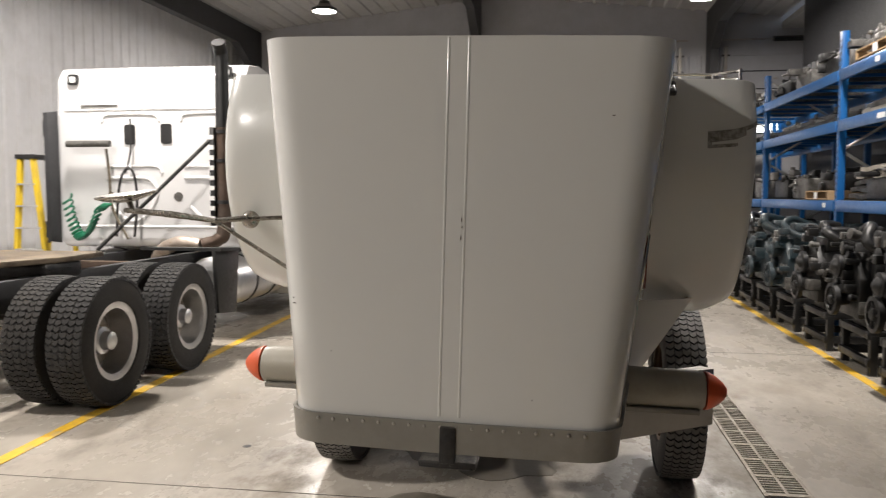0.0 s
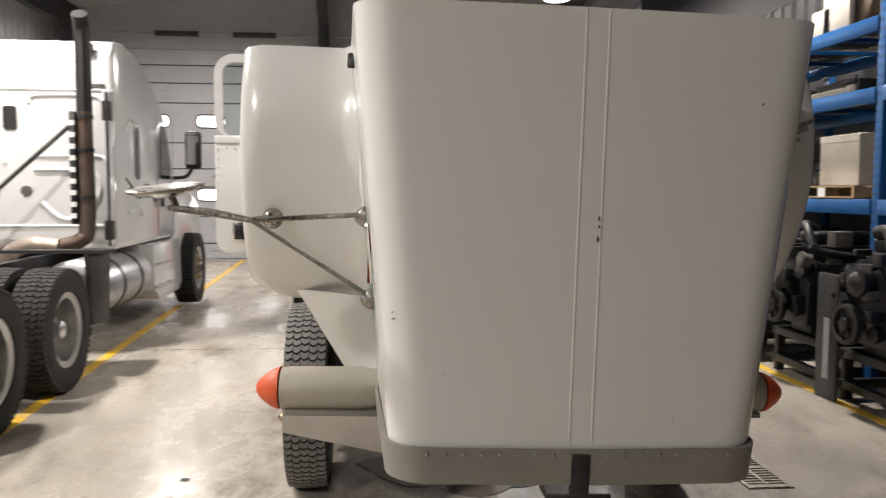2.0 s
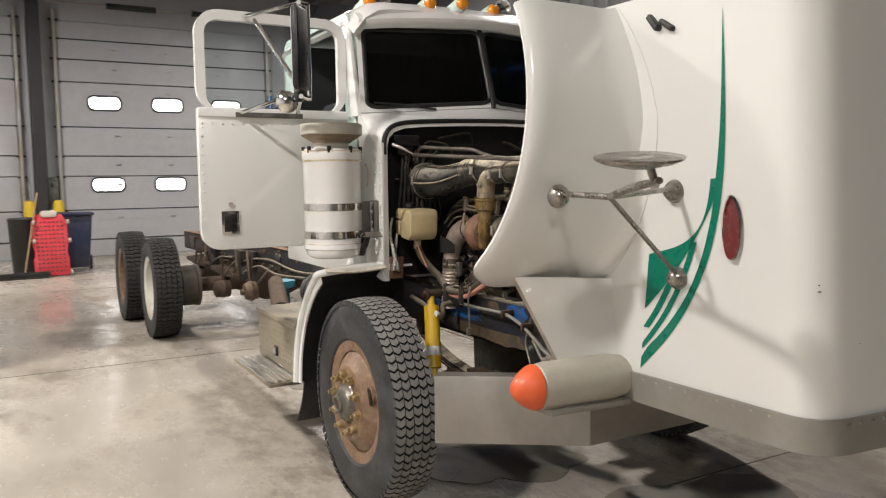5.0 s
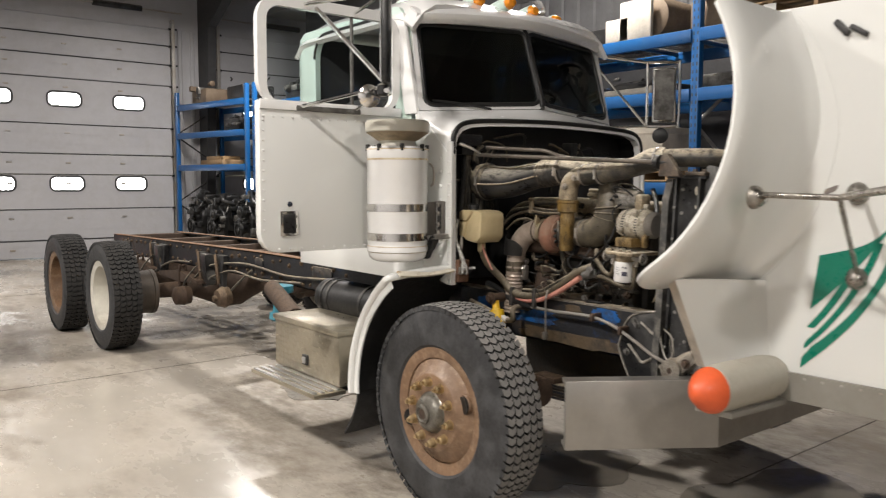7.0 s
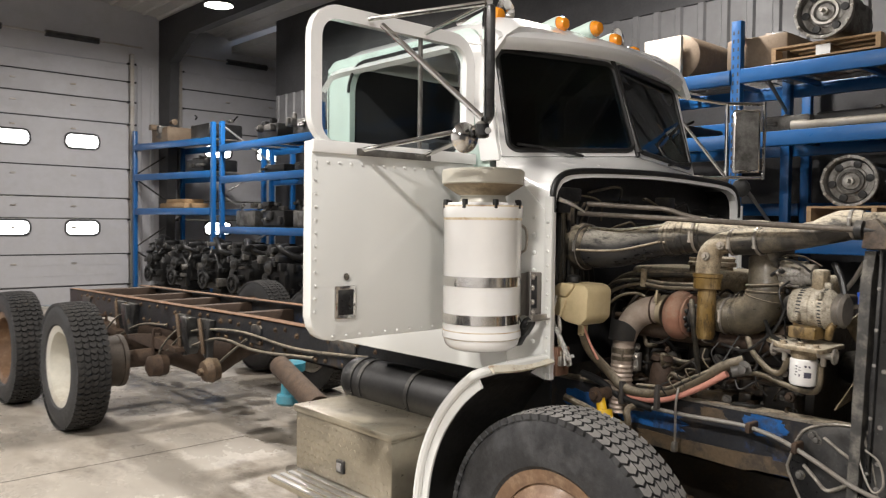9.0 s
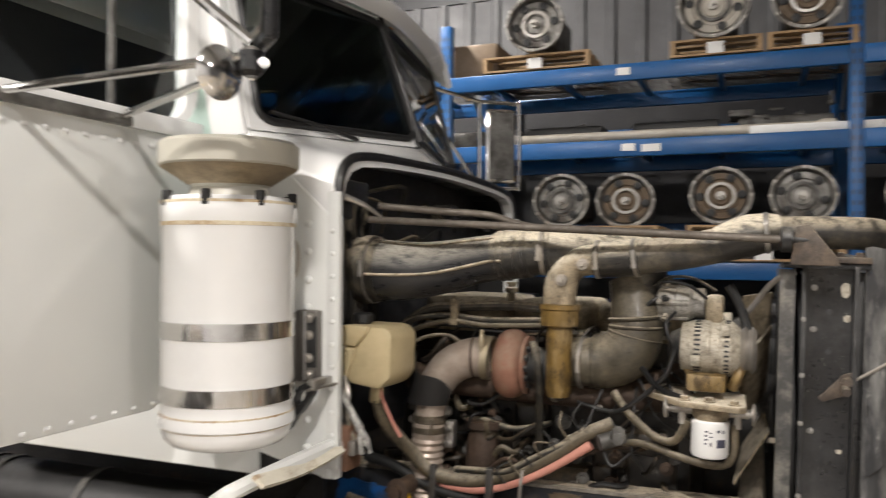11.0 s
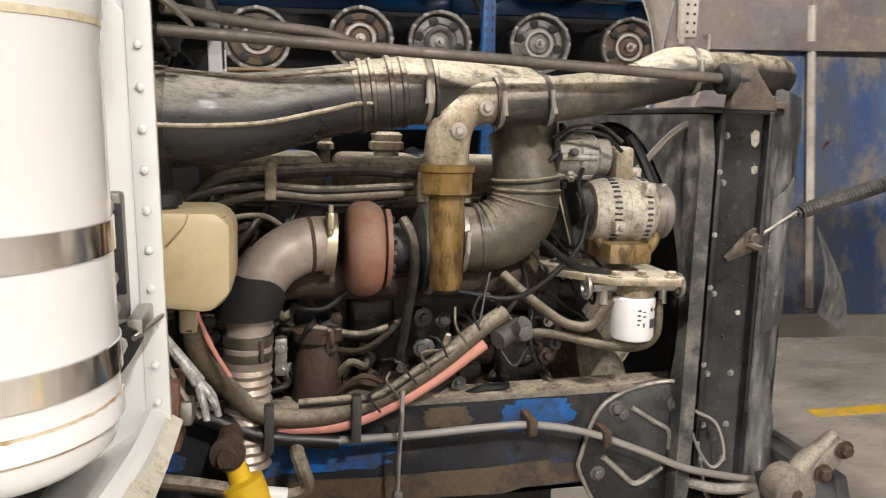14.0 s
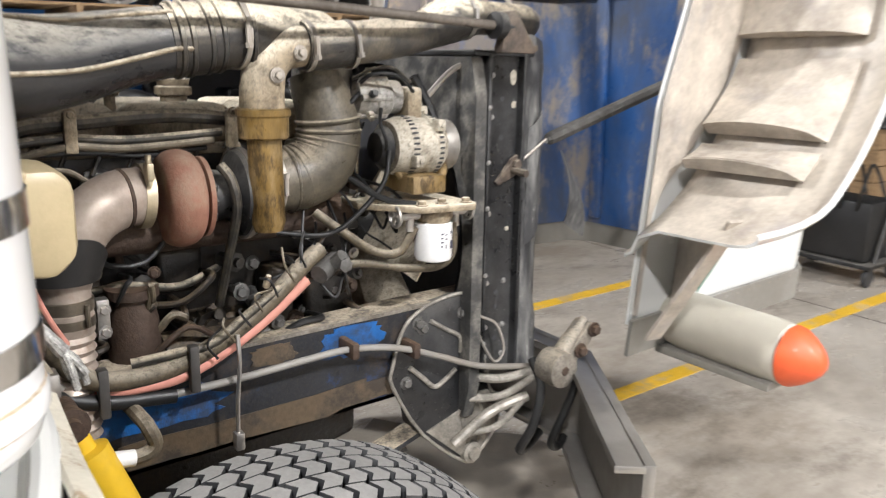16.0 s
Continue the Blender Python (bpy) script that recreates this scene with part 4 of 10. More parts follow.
def tyre(bm, c, R, w, rim, out):
    """A truck tyre about the x axis at c; out: the side of its outer face."""
    h = w / 2
    prof = [(-h * 0.80, rim), (-h * 0.95, rim + 0.02), (-h * 1.0, rim + 0.09), (-h * 0.97, R - 0.07), (-h * 0.88, R - 0.030), (-h * 0.80, R - 0.028), (h * 0.80, R - 0.028), (h * 0.88, R - 0.030), (h * 0.97, R - 0.07), (h * 1.0, rim + 0.09), (h * 0.95, rim + 0.02), (h * 0.80, rim)]
    c = Vector(c)
    lathe(bm, c, c + Vector((1, 0, 0)), [(s, r) for s, r in prof], 64, cap=False)
    return bm


def tread(bm, c, R, w, n=38):
    """Five ribs of blocks round the tyre, cut across by thin zigzag grooves."""
    c, h = Vector(c), w / 2
    edges = [-0.94, -0.575, -0.545, -0.215, -0.185, 0.185, 0.215, 0.545, 0.575, 0.94]
    for k in range(0, 10, 2):
        xs = [h * edges[k], h * (edges[k] + edges[k + 1]) / 2, h * edges[k + 1]]
        for i in range(n):
            rows = []
            for f in (0.0, 0.74):
                top, low = [], []
                for j, x in enumerate(xs):
                    zig = 0.16 if j == 1 else -0.16
                    a = 2 * math.pi * (i + f + zig + 0.17 * (k // 2 % 2)) / n
                    r = R - 0.010 * (x / h) ** 2
                    for out, rr in ((top, r), (low, r - 0.022)):
                        out.append(bm.verts.new(c + Vector((x, rr * math.cos(a), rr * math.sin(a)))))
                rows.append((top, low))
            (t0, l0), (t1, l1) = rows
            for j in (0, 1):
                bm.faces.new((t0[j], t0[j + 1], t1[j + 1], t1[j])).material_index = 0
                bm.faces.new((l0[j], l0[j + 1], t0[j + 1], t0[j])).material_index = 1
                bm.faces.new((t1[j], t1[j + 1], l1[j + 1], l1[j])).material_index = 1
            for j in (0, 2):
                bm.faces.new((l0[j], t0[j], t1[j], l1[j])).material_index = 1
    return bm


HUBSTEEL = surface("greasy_hub_steel", (0.20, 0.19, 0.165), 0.32, metal=0.7, vary=0.3, scale=12, dirt=0.7, dirt_colour=(0.045, 0.036, 0.026), dirt_scale=16, dirt_edge=(0.44, 0.62), grain=0.2)
BROWNRUST = surface("brown_rusty_steel", (0.11, 0.070, 0.042), 0.6, metal=0.2, vary=0.35, scale=16, dirt=0.6, dirt_colour=(0.040, 0.030, 0.022), dirt_scale=14, grain=0.3, dust=0.5, lit_dust_colour=(0.34, 0.25, 0.16))
BRASSNUT = surface("brassy_nut", (0.50, 0.37, 0.20), 0.3, metal=0.9, vary=0.2, scale=20, dirt=0.4)


def disc_wheel(parent, name, c, R, w, rim, out, material, dish, hub, label, top=None, disc=None):
    """A wheel about the x axis. dish: how far its disc lies in from the tyre's middle towards the outer side."""
    c = Vector(c)
    X = Vector((out, 0, 0))
    wheel = part(name, tyre(B(), c, R, w, rim, out), RUBBER if parent is truck else TREADDARK, parent, label)
    part("tread", tread(B(), c, R, w, 76 if top else 64), [top or TREADDARK, RUBBER], wheel, smooth=0)
    h = w / 2
    bm = lathe(B(), c - X * h * 0.85, c + X, [(0, rim - 0.02), (0.0, rim + 0.012), (0.02, rim + 0.004), (0.03, rim - 0.03), (w * 0.80, rim - 0.035), (w * 0.83, rim + 0.004), (w * 0.85, rim + 0.014), (w * 0.855, rim + 0.002), (w * 0.80, rim - 0.045), (0.03, rim - 0.045)], 48, cap=False)
    part("rim", bm, material, wheel)
    bm = B()
    # a dished disc
    seg = 40
    rs = [(0.10, dish + 0.035), (0.178, dish + 0.035), (0.190, dish + 0.030), (0.205, dish + 0.010), (0.235, dish - 0.002), (rim - 0.036, dish - 0.03)]
    loops = [[bm.verts.new(c + X * d + Vector((0, r * math.cos(2 * math.pi * k / seg), r * math.sin(2 * math.pi * k / seg)))) for k in range(seg)] for r, d in rs]
    for a, b in zip(loops, loops[1:]):
        for k in range(seg):
            bm.faces.new((a[k], a[(k + 1) % seg], b[(k + 1) % seg], b[k]))
    part("wheel_disc", bm, disc or material, wheel)
    # hand holes: dark discs painted for the shade inside, the metal is not cut
    for a in (160, 340):
        e = Vector((0, math.cos(radians(a)), math.sin(radians(a)))) * 0.226
        hole = part("hand_hole", lathe(B(), c + X * (dish - 0.022) + e, c + X, [(0, 0.041), (0.0335, 0.041), (0.034, 0.039)], 22), OILBLACK, wheel, "dark round disc in place of an unlit hand hole")
        part("hole_lip", lathe(B(), c + X * (dish - 0.024) + e, c + X, [(0, 0.041), (0.024, 0.048), (0.027, 0.046), (0.026, 0.0415)], 22, cap=False), disc or material, hole)
    if hub:
        part("hub", lathe(B(), c + X * (dish - 0.02), c + X, [(0, 0.104), (0.050, 0.102), (0.058, 0.094), (0.066, 0.090), (0.082, 0.084), (0.092, 0.074), (0.098, 0.060), (0.101, 0.046)], 32), HUBSTEEL, wheel, "greasy grey hub with a domed end")
        part("hub_cap", lathe(B(), c + X * (dish + 0.077), c + X, [(0, 0.048), (0.014, 0.046), (0.018, 0.040), (0.020, 0.034), (0.014, 0.031), (0.013, 0.024), (0.015, 0.006)], 20), HUBSTEEL, wheel, "dark ring round the hub's end")
        part("hub_plug", lathe(B(), c + X * (dish + 0.083), c + X, [(0, 0.026), (0.008, 0.024), (0.010, 0.010)], 16), RUST, wheel, "rusty centre plug")
        part("brake_drum", lathe(B(), c + X * (dish - 0.11), c + X, [(0, 0.10), (0.0, 0.225), (0.03, 0.23), (0.06, 0.225), (0.065, 0.10)], 32), RUBBER, wheel)
        for k in range(10):
            a = 2 * math.pi * (k + 0.3) / 10
            p = c + X * (dish + 0.03) + Vector((0, 0.146 * math.cos(a), 0.146 * math.sin(a)))
            bm = lathe(B(), p, p + X, [(0, 0.027), (0.008, 0.026), (0.009, 0.021), (0.028, 0.020), (0.036, 0.017), (0.040, 0.010), (0.052, 0.010)], 10)
            part("wheel_nut", bm, BRASSNUT, wheel)
    return wheel


for s in (-1, 1):
    disc_wheel(truck, "front_wheel", (s * 1.005, 5.66, 0.518), 0.518, 0.225, 0.300, s, RUSTWHEEL, 0.095, True, "front wheel with worn tyre and rusty brown disc", TREAD)
part("front_axle", box(B(), -0.90, 0.90, 5.60, 5.72, 0.46, 0.56, 0.03), GREASE, truck)
DRUM = surface("brown_brake_drum", (0.075, 0.060, 0.048), 0.6, metal=0.3, vary=0.25, scale=9, dirt=0.5, dirt_colour=(0.12, 0.075, 0.045), grain=0.2)
RAILTOP = surface("rusty_rail_top", (0.25, 0.135, 0.07), 0.75, vary=0.25, scale=12, dirt=0.6, dirt_colour=(0.09, 0.06, 0.04), dirt_scale=9, grain=0.3)
RIMWHITE = surface("dirty_white_rim", (0.62, 0.60, 0.53), 0.5, vary=0.1, dirt=0.5, dirt_colour=(0.3, 0.24, 0.16))
for k, y in enumerate((10.62, 11.93)):
    for s in (-1, 1):
        disc_wheel(truck, "rear_wheel", (s * (1.19 + 0.10 * k), y, 0.52), 0.52, 0.27, 0.325, s, RIMWHITE if k == 0 else RUSTWHEEL, -0.07, False, "rear wheel standing alone on the outer side of its hub")
        part("brake_drum", lathe(B(), (s * 1.05, y, 0.52), (0, y, 0.52), [(0, 0.13), (0.02, 0.20), (0.05, 0.20), (0.055, 0.212), (0.20, 0.212), (0.205, 0.22), (0.24, 0.22), (0.26, 0.08)], 32), DRUM, truck, "rusty brake drum")
        part("spring_pack", prism(B(), [(y - 0.52, 0.66), (y, 0.72), (y + 0.52, 0.66), (y + 0.52, 0.62), (y, 0.60), (y - 0.52, 0.62)], "x", s * 0.47, s * 0.56, 0.006), RUST, truck)
    part("axle_housing", lathe(B(), (-0.9, y, 0.52), (0.9, y, 0.52), [(0, 0.07), (0.5, 0.085), (0.68, 0.16), (0.8, 0.22), (1.0, 0.22), (1.12, 0.16), (1.3, 0.085), (1.8, 0.07)], 24), RUST, truck, "rusty drive axle housing")
    for s in (-1, 1):
        # spring hanger, torque rod and air lines by the axle
        part("spring_hanger", prism(B(), [(y - 0.66, 0.92), (y - 0.50, 0.92), (y - 0.53, 0.78), (y - 0.60, 0.66), (y - 0.68, 0.62), (y - 0.72, 0.68), (y - 0.66, 0.76)], "x", s * 0.435, s * 0.52, 0.012), BLACKMETAL, truck, "dark cast spring hanger")
        part("slack_arm", box(B(), s * 0.60, s * 0.63, y - 0.36, y - 0.10, 0.48, 0.53, 0.01), RUST, truck)
        part("u_bolt", tube(B(), [(s * 0.50, y - 0.08, 0.45), (s * 0.50, y - 0.08, 0.74), (s * 0.53, y - 0.08, 0.76), (s * 0.56, y - 0.08, 0.74), (s * 0.56, y - 0.08, 0.45)], 0.014, 8), RUST, truck)
        part("air_line", tube(B(), [(s * 0.44, y - 0.5, 0.84), (s * 0.52, y - 0.42, 0.78), (s * 0.60, y - 0.36, 0.66), (s * 0.62, y - 0.34, 0.58)], 0.009, 8), HOSE, truck)
        part("brake_chamber", lathe(B(), (s * 0.55, y - 0.34, 0.50), (s * 0.75, y - 0.34, 0.50), [(0, 0.05), (0.01, 0.085), (0.06, 0.09), (0.07, 0.095), (0.08, 0.09), (0.15, 0.085), (0.17, 0.05)], 20), RUST, truck)

for s in (-1, 1):
    for (ya, ta, ba), (yb, tb, bb) in zip(RAIL[1:], RAIL[2:]):
        part("rail_top", prism(B(), [(ya, ta + 0.0005), (yb, tb + 0.0005), (yb, tb + 0.004), (ya, ta + 0.004)], "x", s * 0.432, s * 0.345), RAILTOP, truck, "rusty top of the rail", smooth=0)

# hangers, plates and bolts on the outside of the bare rails
for s in (-1, 1):
    for y, w, drop in ((9.72, 0.10, 0.20), (10.15, 0.09, 0.26), (11.28, 0.11, 0.24), (11.55, 0.09, 0.20)):
        hang = prism(B(), [(y - w, 0.93), (y + w, 0.93), (y + w * 0.7, 0.80), (y + w * 0.5, 0.72), (y + w * 0.1, 0.72 - drop * 0.5), (y - w * 0.5, 0.72 - drop * 0.5), (y - w * 0.6, 0.74), (y - w * 0.8, 0.82)], "x", s * 0.433, s * 0.485, 0.010)
        hb = part("hanger_casting", hang, BLACKMETAL, truck, "dark curved cast hanger bolted to the rail")
        part("hanger_rib", tube(B(), [(s * 0.49, y + w * 0.8, 0.925), (s * 0.50, y + w * 0.3, 0.84), (s * 0.505, y - w * 0.1, 0.74), (s * 0.50, y - w * 0.2, 0.66)], 0.016, 8), BROWNRUST, hb)
    for y0, y1, z0, z1 in ((7.75, 8.05, 0.80, 0.97), (8.9, 9.05, 0.82, 0.96), (12.5, 12.75, 0.74, 0.90)):
        part("rail_plate", prism(B(), [(y0, z0), (y1, z0), (y1, z1 - 0.02), (y1 - 0.02, z1), (y0 + 0.02, z1), (y0, z1 - 0.02)], "x", s * 0.431, s * 0.443, 0.002), FRAMEPAINT, truck, "plate bolted to the rail")
    bm = B()
    rnd = random.Random(31)
    for k in range(64):
        y = 7.55 + 5.4 * (k // 2) / 32 + rnd.uniform(-0.04, 0.04)
        z = (0.955 if k % 2 else 0.82) - 0.0155 * max(0.0, y - 9.0) + rnd.uniform(-0.02, 0.02)
        bolt(bm, (s * 0.4315, y, z), (s * 2, y, z), rnd.uniform(0.010, 0.016))
    tagged(part("rail_bolts", bm, BROWNRUST, truck), kind="stuff")
    for pts in ([(0.45, 7.6, 0.90), (0.47, 8.4, 0.86), (0.47, 9.2, 0.89), (0.48, 10.0, 0.80), (0.56, 10.25, 0.62)], [(0.45, 8.2, 0.82), (0.47, 8.9, 0.78), (0.47, 9.5, 0.80), (0.5, 10.05, 0.66)], [(0.45, 9.1, 0.84), (0.50, 9.3, 0.70), (0.52, 9.45, 0.60)], [(0.46, 10.5, 0.80), (0.49, 11.0, 0.76), (0.52, 11.5, 0.60)]):
        part("frame_hose", tube(B(), [(s * x, y, z) for x, y, z in pts], 0.011, 8, 6), HOSE, truck, "grimy air hose along the frame")
    part("air_valve", lathe(B(), (s * 0.50, 9.45, 0.58), (s * 0.70, 9.45, 0.56), [(0, 0.04), (0.01, 0.085), (0.05, 0.09), (0.058, 0.098), (0.070, 0.098), (0.078, 0.09), (0.12, 0.075), (0.13, 0.03), (0.16, 0.028)], 20), BROWNRUST, truck, "round brown brake chamber")

# ---- cab ----
seat((0.99, 0, 0, 0), (0, 0.965, 0, 0.258), (0, 0, 0.98, -0.005))
bm = B()
COWL = [(-0.80, 1.10), (-0.80, 1.80), (-0.80, 1.87), (-0.787, 1.915), (-0.755, 1.95), (-0.69, 1.972), (-0.55, 1.985), (-0.28, 1.995), (0.0, 2.0), (0.28, 1.995), (0.55, 1.985), (0.69, 1.972), (0.755, 1.95), (0.787, 1.915), (0.80, 1.87), (0.80, 1.80), (0.80, 1.10)]


def scaled(poly, k, dz=0.0):
    return [(x * k, 1.2 + (z - 1.2) * k + dz if z > 1.2 else z) for x, z in poly]


inn = scaled(COWL, 0.965)
for (a, b), (c, d) in zip(zip(COWL, COWL[1:]), zip(inn, inn[1:])):
    t = bmesh.new()
    q = [t.verts.new((p[0], y, p[1])) for y in (5.88, 5.925) for p in (a, b, d, c)]
    for f in ((0, 1, 2, 3), (7, 6, 5, 4), (0, 4, 5, 1), (1, 5, 6, 2), (2, 6, 7, 3), (3, 7, 4, 0)):
        t.faces.new([q[i] for i in f])
    join(bm, t)
cab = part("cab", bm, WHITE, truck, "white cab with a riveted cowl")
part("firewall", prism(B(), [(x * 0.99, z) for x, z in COWL], "y", 6.06, 6.12), BLACK, cab, "black firewall")
bm = B()
for (a, b) in zip(scaled(COWL, 0.99), scaled(COWL, 0.99)[1:]):
    t = bmesh.new()
    q = [t.verts.new((p[0] * k, y, p[1])) for k in (1.0, 0.985) for y, p in ((5.925, a), (6.06, a), (6.06, b), (5.925, b))]
    for f in ((0, 1, 2, 3), (7, 6, 5, 4), (0, 4, 5, 1), (2, 6, 7, 3)):
        t.faces.new([q[i] for i in f])
    join(bm, t)
part("cowl_channel", bm, BLACK, cab)
bm = tube(B(), [(x * 0.985, 5.885, z) for x, z in COWL[1:-1]], 0.014, 8, 4)
part("cowl_seal", bm, BLACK, cab, "black rubber hood seal")
for s in (-1, 1):
    part("cowl_side", prism(B(), [(5.90, 1.10), (6.15, 1.16), (6.20, 2.05), (6.16, 2.03), (5.90, 1.802)], "x", s * 0.795, s * 0.81, 0.003), CREAM, cab)
# cab sides, roof and back
bm = B()
YB = 7.56


def lean(poly):
    """Slant the front of a side outline back, as the windscreen leans."""
    return [(y + 0.27 * max(0.0, z - 2.05) * max(0.0, 1 - (y - 6.17) / 0.9), z) for y, z in poly]


for s in (-1, 1):
    # the mint frame round the door's opening
    part("door_jamb", ring_plate(B(), lean(rounded(YB - 6.17, 1.46, 0.10, 5, (YB + 6.17) / 2, 1.92)), lean(rounded(0.97, 1.34, 0.14, 5, 6.853, 1.93)), "x", s * 0.80, s * 0.765), MINT, cab, "pale mint frame of the door opening")
    part("pillar", prism(B(), [(6.17, 2.03), (6.29, 2.03), (6.42, 2.60), (6.31, 2.60)], "x", s * 0.792, s * 0.818, 0.008), WHITE, cab, "white windscreen pillar")
    part("jamb_seal", tube(B(), [(s * 0.802, y, z) for y, z in lean(rounded(0.99, 1.36, 0.15, 5, 6.853, 1.93))], 0.010, 8, 1), BLACK, cab, "black rubber door seal")
part("cab_floor", box(B(), -0.76, 0.76, 6.2, YB - 0.03, 1.16, 1.188), CABIN, cab)
box(bm, -0.80, 0.80, YB - 0.03, YB, 1.19, 2.62, 0.01)
part("cab_back", bm, MINT, cab, "pale mint painted cab body")
for s in (-1, 1):
    part("cab_sill", box(B(), s * 0.802, s * 0.812, 6.12, YB, 1.09, 1.28, 0.003), CREAM, cab)
dd = part("driver_door", prism(B(), [(6.34, 1.21), (7.17, 1.21), (7.17, 2.06), (6.34, 2.06)], "x", 0.80, 0.765, 0.004), WHITE, cab)
part("window_frame", ring_plate(B(), rounded(0.84, 0.60, 0.12, 5, 6.755, 2.335), rounded(0.72, 0.48, 0.07, 5, 6.755, 2.34), "x", 0.80, 0.765), WHITE, dd)
ob = part("door_glass", box(B(), 0.78, 0.785, 6.38, 7.13, 2.07, 2.60), GLASS, dd, "clear side window", smooth=0)
ob.visible_shadow = False


def roof(u, v):
    x = -0.80 + 1.60 * v
    y = 6.22 + (YB + 0.02 - 6.22) * u
    e = max(0.0, abs(x) - 0.60) / 0.20
    f = max(0.0, 0.12 - u) / 0.12 + max(0.0, u - 0.92) / 0.08
    return (x, y, 2.685 + 0.03 * math.cos(x * 1.6) - 0.14 * e ** 2.2 - 0.07 * f ** 2)


part("roof", sheet(B(), roof, 18, 22, 0.03), WHITE, cab, "white rounded cab roof")
# windscreen frame: two flat panes that meet in a shallow V
SC = {"lo_out": (-0.80, 6.18, 2.045), "lo_in": (0.0, 6.02, 2.09), "hi_out": (-0.765, 6.31, 2.565), "hi_in": (0.0, 6.185, 2.585)}
for s in (-1, 1):
    P = {k: Vector((v[0] * -s, v[1], v[2])) for k, v in SC.items()}
    nrm = (P["lo_in"] - P["lo_out"]).cross(P["hi_out"] - P["lo_out"]).normalized()
    if nrm.y > 0:
        nrm = -nrm

    def pane_pt(u, v, P=P):
        return P["lo_out"].lerp(P["lo_in"], u).lerp(P["hi_out"].lerp(P["hi_in"], u), v)
    bm = B()
    g = []
    for fr in ((0.0, 1.0, 0.0, 1.0), (0.05, 0.985, 0.055, 0.95)):
        loop = []
        for u, v in rounded(1, 1, 0.10 if fr[0] else 0.02, 5, 0.5, 0.5):
            loop.append(pane_pt(fr[0] + (fr[1] - fr[0]) * u, fr[2] + (fr[3] - fr[2]) * v))
        g.append(loop)
    L = [[bm.verts.new(p + nrm * d) for p in loop] for d in (0.012, -0.02) for loop in g]
    for k in range(len(g[0])):
        j = (k + 1) % len(g[0])
        for a, b in ((0, 1), (2, 3), (0, 2), (1, 3)):
            bm.faces.new((L[a][k], L[a][j], L[b][j], L[b][k]))
    part("windscreen_frame", bm, WHITE, cab)
    bm = tube(B(), [pane_pt(0.05 + 0.935 * u, 0.055 + 0.895 * v) + nrm * 0.014 for u, v in rounded(1, 1, 0.08, 5, 0.5, 0.5) + rounded(1, 1, 0.08, 5, 0.5, 0.5)[:1]], 0.013, 8, 1)
    part("windscreen_seal", bm, BLACK, cab, "black rubber windscreen seal")
    bm = B()
    L = [[bm.verts.new(pane_pt(*q) + nrm * (0.016 - 0.012 * i)) for q in ((0.06, 0.07), (0.985, 0.07), (0.985, 0.95), (0.06, 0.95))] for i in (0, 1)]
    bm.faces.new(L[0])
    bm.faces.new(L[1][::-1])
    for k in range(4):
        bm.faces.new((L[0][k], L[0][(k + 1) % 4], L[1][(k + 1) % 4], L[1][k]))
    ob = part("windscreen", bm, DARKGLASS, cab, "dark windscreen pane", smooth=0)
    ob.visible_shadow = False
    bm = tube(B(), [pane_pt(0.55, -0.01) + nrm * 0.03, pane_pt(0.35, 0.05) + nrm * 0.03, pane_pt(0.1, 0.10) + nrm * 0.025], 0.007, 6)
    part("wiper", bm, BLACK, cab)
part("centre_post", tube(B(), [Vector(SC["lo_in"]) + Vector((0, -0.016, 0.02)), Vector(SC["hi_in"]) + Vector((0, -0.016, -0.02))], 0.017, 8, 1), BLACK, cab, "black strip between the panes")
RIM = COWL[1:-1]


def cowl_top(u, v):
    """From the rim back to the foot of the windscreen."""
    x, z = RIM[round(u * (len(RIM) - 1))]
    k = abs(x) / 0.80
    f = v * v * 0.35 + v * 0.65
    return (x * 1.006, 5.897 + (0.12 + 0.16 * k) * v, z + (2.045 + 0.045 * (1 - k) - z) * f)


bm = sheet(B(), cowl_top, len(RIM) - 1, 6, 0.018)
part("cowl_top", bm, WHITE, cab)
part("centre_post", rod(B(), (0, 6.01, 2.09), (0, 6.175, 2.585), 0.016), BLACK, cab)
bm = B()
sheet(bm, lambda u, v: (-0.78 + 1.56 * u, 6.17 + 0.12 * abs(2 * u - 1) ** 1.5 - 0.055 * math.sin(math.pi * v) - 0.03 * (1 - v), 2.575 + 0.10 * v - 0.04 * abs(2 * u - 1) ** 2), 20, 4, 0.01)
part("visor_strip", bm, WHITE, cab, "white lip over the windscreen")
part("seat", box(B(), -0.65, 0.65, 6.85, 7.3, 1.30, 2.2, 0.08), CABIN, cab)
part("dashboard", box(B(), -0.74, 0.74, 6.22, 6.45, 1.75, 2.05, 0.05), CABIN, cab)
part("cab_lining", box(B(), -0.75, 0.75, 7.36, 7.385, 1.1, 2.6), CABIN, cab)
for x, y in ((-0.646, 6.372), (-0.286, 6.278), (-0.095, 6.215), (0.184, 6.300), (0.492, 6.394)):
    z = 2.738 - 0.02 * x * x
    m = part("marker_light", lathe(B(), (x, y + 0.30, z - 0.03), (x, y, z), [(0, 0.008), (0.05, 0.018), (0.16, 0.034), (0.27, 0.043), (0.30, 0.043)], 18), MINT, cab, "mint bullet marker light")
    part("lens", lathe(B(), (x, y + 0.01, z), (x, y - 1, z), [(0, 0.040), (0.025, 0.038), (0.045, 0.026), (0.052, 0.006)], 16), AMBER, m, "amber lens")
